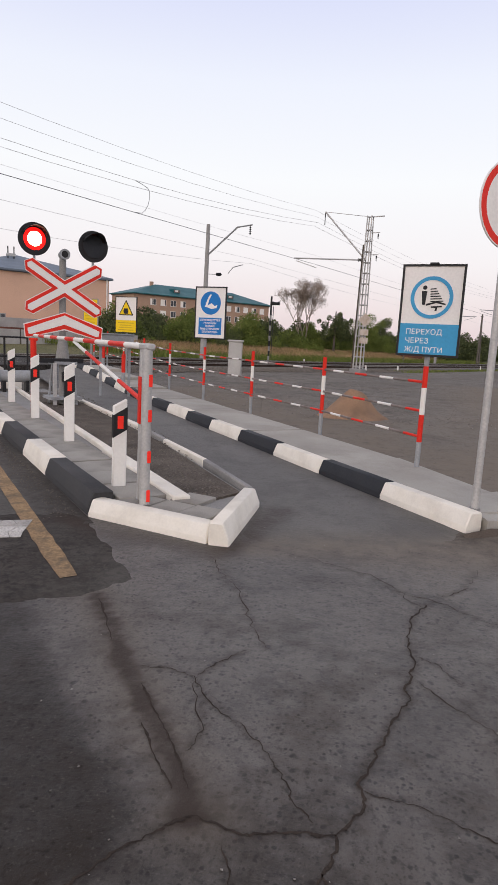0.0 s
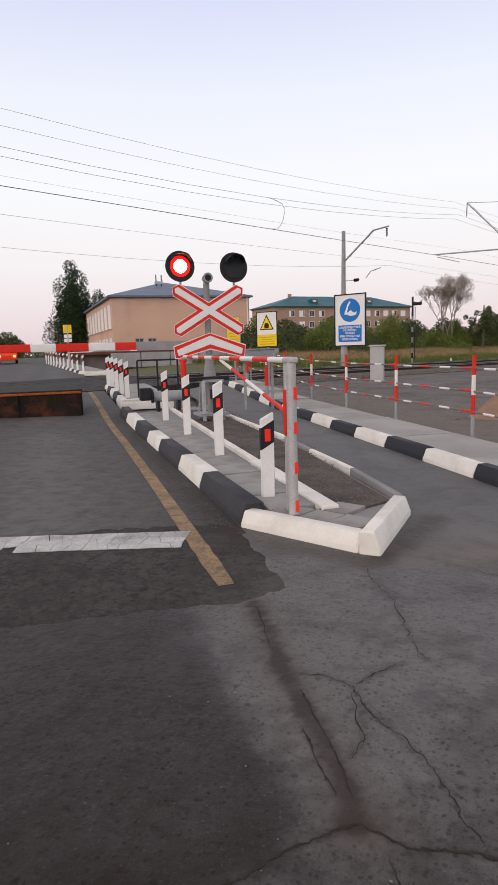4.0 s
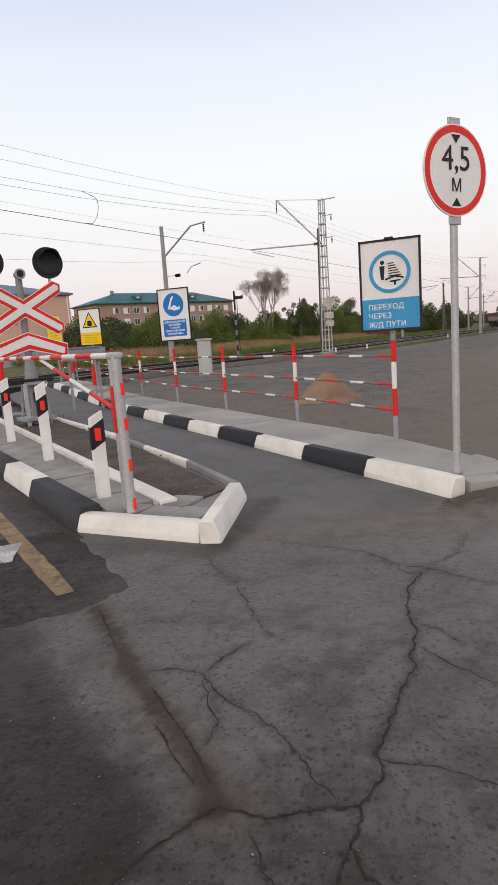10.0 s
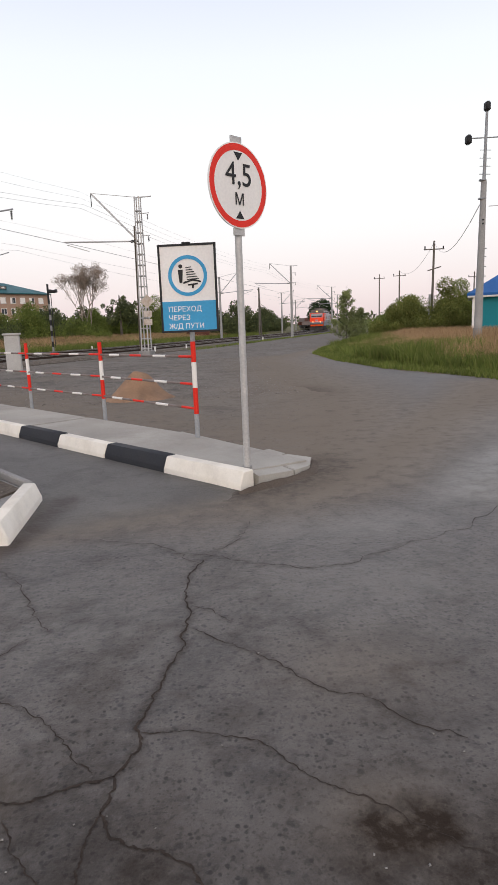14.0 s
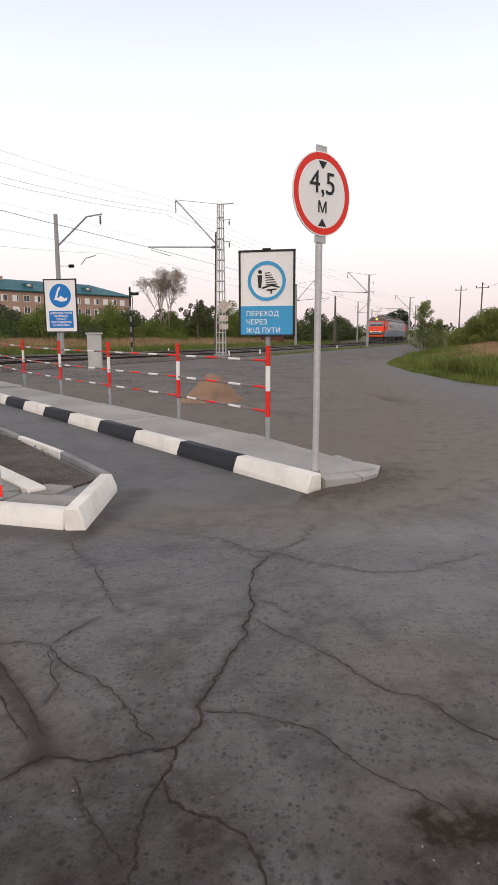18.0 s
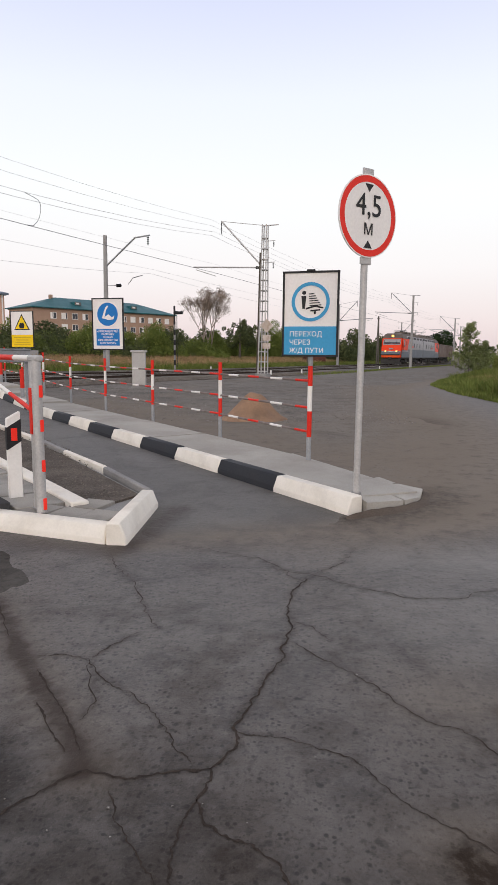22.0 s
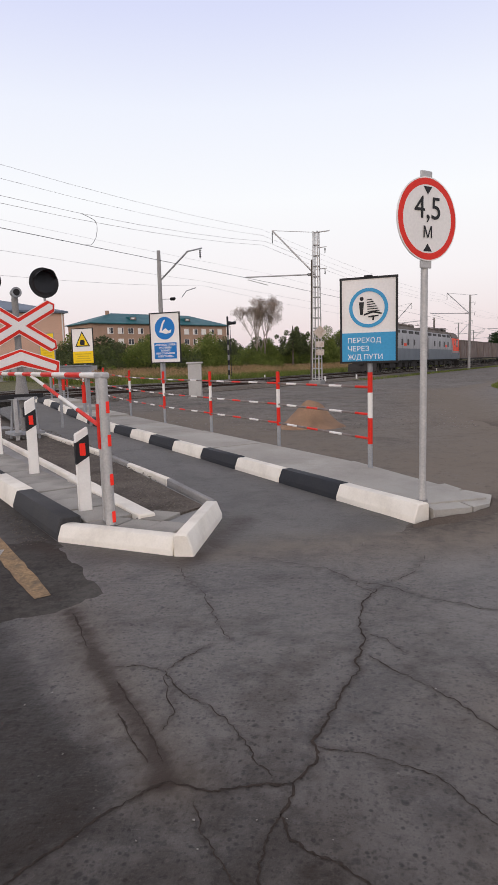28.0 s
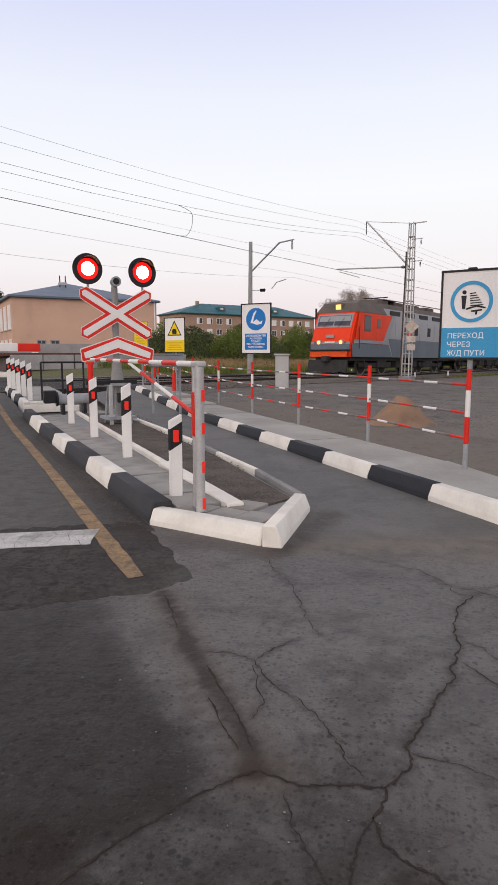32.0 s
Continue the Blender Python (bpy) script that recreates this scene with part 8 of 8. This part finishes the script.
def wagon(m, mat, label, L=13.0, h=3.3):
    s = thing("freight_wagon", m, label, "freight wagon", "freight wagons")
    part("body", box(B(), (-L / 2, 0, 1.2 + h / 2 - 0.4), (L - 0.6, 2.9, h - 0.9), 0.04), mat, s)
    for x in range(8):
        for y in (-1.48, 1.48):
            part("rib", box(B(), (-0.8 - x * (L - 1.6) / 7, y, 1.2 + h / 2 - 0.4), (0.14, 0.1, h - 0.95)), mat, s)
    part("sill", box(B(), (-L / 2, 0, 1.18), (L - 0.2, 2.7, 0.24), 0.02), UNDER, s)
    part("top_rim", box(B(), (-L / 2, 0, h + 0.42), (L - 0.5, 3.02, 0.12), 0.01), mat, s)
    for x in (-2.2, -L + 2.2):
        bogie(s, x)
        for dx in (-0.95, 0.95):
            wheelset(s, x + dx, 0.48)
    return s


# the train that draws near: s along the track of its front, by time
FRONT = [(0.0, 187.0), (6.0, 155.0), (11.0, 128.5), (14.0, 112.0), (17.0, 96.0), (19.0, 85.2), (21.0, 74.0), (23.0, 62.8), (26.0, 45.0), (29.0, 28.8),
         (30.0, 23.2), (31.0, 17.7), (32.0, 12.5)]
train_units = []
loco = loco_section(Matrix(), False, "red and grey electric locomotive with lit headlights, drawing a freight train")
train_units.append((loco, 0.0, 17.0, False))
rear = loco_section(Matrix(), True, "rear section of the red and grey electric locomotive")
train_units.append((rear, 17.6, 17.0, True))
pos = 35.4
for mat, lab in ((WAGON_GREY, "dark grey open freight wagon"), (WAGON_GREY, "dark grey open freight wagon"), (WAGON_GREY, "dark grey open freight wagon"),
                 (WAGON_BROWN, "rust-brown open freight wagon"), (WAGON_BROWN, "rust-brown open freight wagon"), (WAGON_GREY, "dark grey open freight wagon")):
    train_units.append((wagon(Matrix(), mat, lab), pos, 13.0, False))
    pos += 13.9
# the tail of a freight train leaving on the far track
tail_units = [(wagon(Matrix(), WAGON_BROWN if i % 3 else WAGON_GREY, "dark freight wagon leaving on the far track", 13.0, 1.9), i * 13.9, 13.0) for i in range(3)]


def unit_pose(s0, length, off, turned):
    """A rail vehicle on the track: its near end at s0, its body reaching on to s0 + length."""
    a, b = Vector(track(s0 + 1.5, off)[:2]), Vector(track(s0 + length - 1.5, off)[:2])
    za, zb = fall(s0 + 1.5) + 0.275, fall(s0 + length - 1.5) + 0.275
    d = (a - b).normalized()
    tilt = math.degrees(math.atan2(za - zb, (a - b).length))
    if turned:
        p = b - d * 1.5
        return pose(p.x, p.y, zb, 0, tilt, math.degrees(math.atan2(-d.y, -d.x)))
    p = a + d * 1.5
    return pose(p.x, p.y, za, 0, -tilt, math.degrees(math.atan2(d.y, d.x)))


# a car waiting on the far side of the crossing
def car():
    s = thing("car", heading(-42.6, 42.4, 0.70, -0.714, crest(-42.6, 42.4) + 0.01), "small red car with lit headlights waiting beyond the crossing", "car")
    prof = [(-2.0, 0.3), (2.0, 0.3), (2.05, 0.75), (1.2, 0.9), (0.55, 1.42), (-1.2, 1.42), (-1.9, 0.95), (-2.05, 0.7)]
    bm = prism(B(), prof, 1.66, Matrix.Translation((0, -0.83, 0)))
    bmesh.ops.bevel(bm, geom=list(bm.edges), offset=0.05, segments=1, affect="EDGES")
    part("body", bm, LOCO_RED, s)
    part("windscreen", box(B(), (0.9, 0, 1.15), (0.05, 1.4, 0.55), 0.01, Matrix()), GLASS_DARK, s)
    for y in (-0.6, 0.6):
        part("headlight", rod(B(), (2.0, y, 0.66), (2.07, y, 0.66), 0.12, n=12), HEADLIGHT, s, "lit headlight")
    for x in (-1.25, 1.25):
        for y in (-0.75, 0.75):
            w = new("wheel")
            w.parent = s
            part("tyre", rod(B(), (x, y - 0.1, 0.3), (x, y + 0.1, 0.3), 0.3, n=18), DARK, w)
            part("rim", rod(B(), (x, y - 0.11, 0.3), (x, y + 0.11, 0.3), 0.18, n=14), GALV, w)


car()

def picket_railing():
    a, b = Vector((-40.6, 48.2)), Vector((-31.2, 46.0))
    s = thing("picket_railing", heading(*a, *(b - a), crest(*((a + b) / 2)) - 0.05), "low white railing beyond the crossing", "railing")
    ln = (b - a).length
    for i in range(17):
        part("picket", box(B(), (ln * i / 16, 0, 0.5), (0.1, 0.06, 1.0), 0.01), WHITE, s)
    for z in (0.55, 0.98):
        part("rail", box(B(), (ln / 2, 0.03, z), (ln, 0.05, 0.08), 0.01), WHITE, s)


picket_railing()

# road sign by the far side of the crossing
ps = thing("crossing_warning_sign", pose(-33.5, 39.9, crest(-33.5, 39.9)), "yellow square warning board above white plates on a post", "road sign")
part("pole", rod(B(), (0, 0, 0), (0, 0, 3.2), 0.05, n=8), GALV, ps)
part("board", box(B(), (0, 0, 2.85), (0.66, 0.03, 0.66), 0.01, pose(0, 0, 0, 0, 0, 41)), SIGN_YELLOW, ps)
part("plate", box(B(), (0, -0.01, 2.28), (0.6, 0.03, 0.27), 0.01, pose(0, 0, 0, 0, 0, 41)), SIGN_WHITE, ps)
part("plate", box(B(), (0, -0.01, 1.95), (0.6, 0.03, 0.27), 0.01, pose(0, 0, 0, 0, 0, 41)), SIGN_WHITE, ps)


def motions():
    """Keys all that moves: the two trains and the added discs that blank the flashing lamps."""
    for ob, back, length, turned in train_units:
        walk(ob, [(t, unit_pose(s + back, length, 0.0, turned)) for t, s in FRONT])
        for w, x, r in WHEELSETS[ob.name]:
            walk(w, rolling(x, r, -1 if turned else 1))
    for ob, back, length in tail_units:
        walk(ob, [(t, unit_pose(111 + 3.0 * t + back, length, 5.0, False)) for t in (0.0, 16.0, 32.0)])
    for ob, dark in zip(LENS_BLANKS, FLASH):
        walk(ob, flash_rows(dark))


def rolling(x, r, way):
    """A wheelset turns by the way that its train has run."""
    rows, step = [], 0.2 * r / 0.6 * 0.75
    n = int(32 / step) + 1
    for i in range(n + 1):
        t = 32.0 * i / n
        for (ta, sa), (tb, sb) in zip(FRONT, FRONT[1:]):
            if ta <= t <= tb:
                run = FRONT[0][1] - sa - (sb - sa) * (t - ta) / (tb - ta)
        rows.append((t, pose(x, 0, r, 0, way * math.degrees(run / r) % 360, 0)))
    return rows


def flash_rows(dark):
    """An added disc covers the lens to imitate the lamp switched off, and is drawn back behind the background disc
    while it is lit.
    """
    shut, lit = pose(0, -0.022, 0, 0, 0, 0), pose(0, 0.027, 0, 0, 0, 0)
    rows, last = [], 0.0
    rows.append((0.0, shut if dark and dark[0][0] <= 0 else lit))
    for a, b in dark:
        if a > 0:
            rows += [(a - 0.07, lit), (a, shut)]
        if b < 32:
            rows += [(b, shut), (b + 0.07, lit)] if b < 31.9 else [(b, shut)]
    rows.append((32.0, shut if dark and dark[-1][1] >= 32 else lit))
    out = []
    for t, m in rows:
        if not out or t > out[-1][0] + 0.01:
            out.append((t, m))
    return out


# the two lamps flash by turns; each list holds the spells for which a lamp is dark
BEAT = 1.481


def dark_spells(first, length):
    spells = ((first + BEAT * k, first + BEAT * k + length) for k in range(-8, 17))
    return [(max(a, 0.0), min(b, 32.0)) for a, b in spells if b > 0.05 and a < 31.95]


FLASH = (dark_spells(9.06, 0.69), dark_spells(9.87, 0.661))
motions()
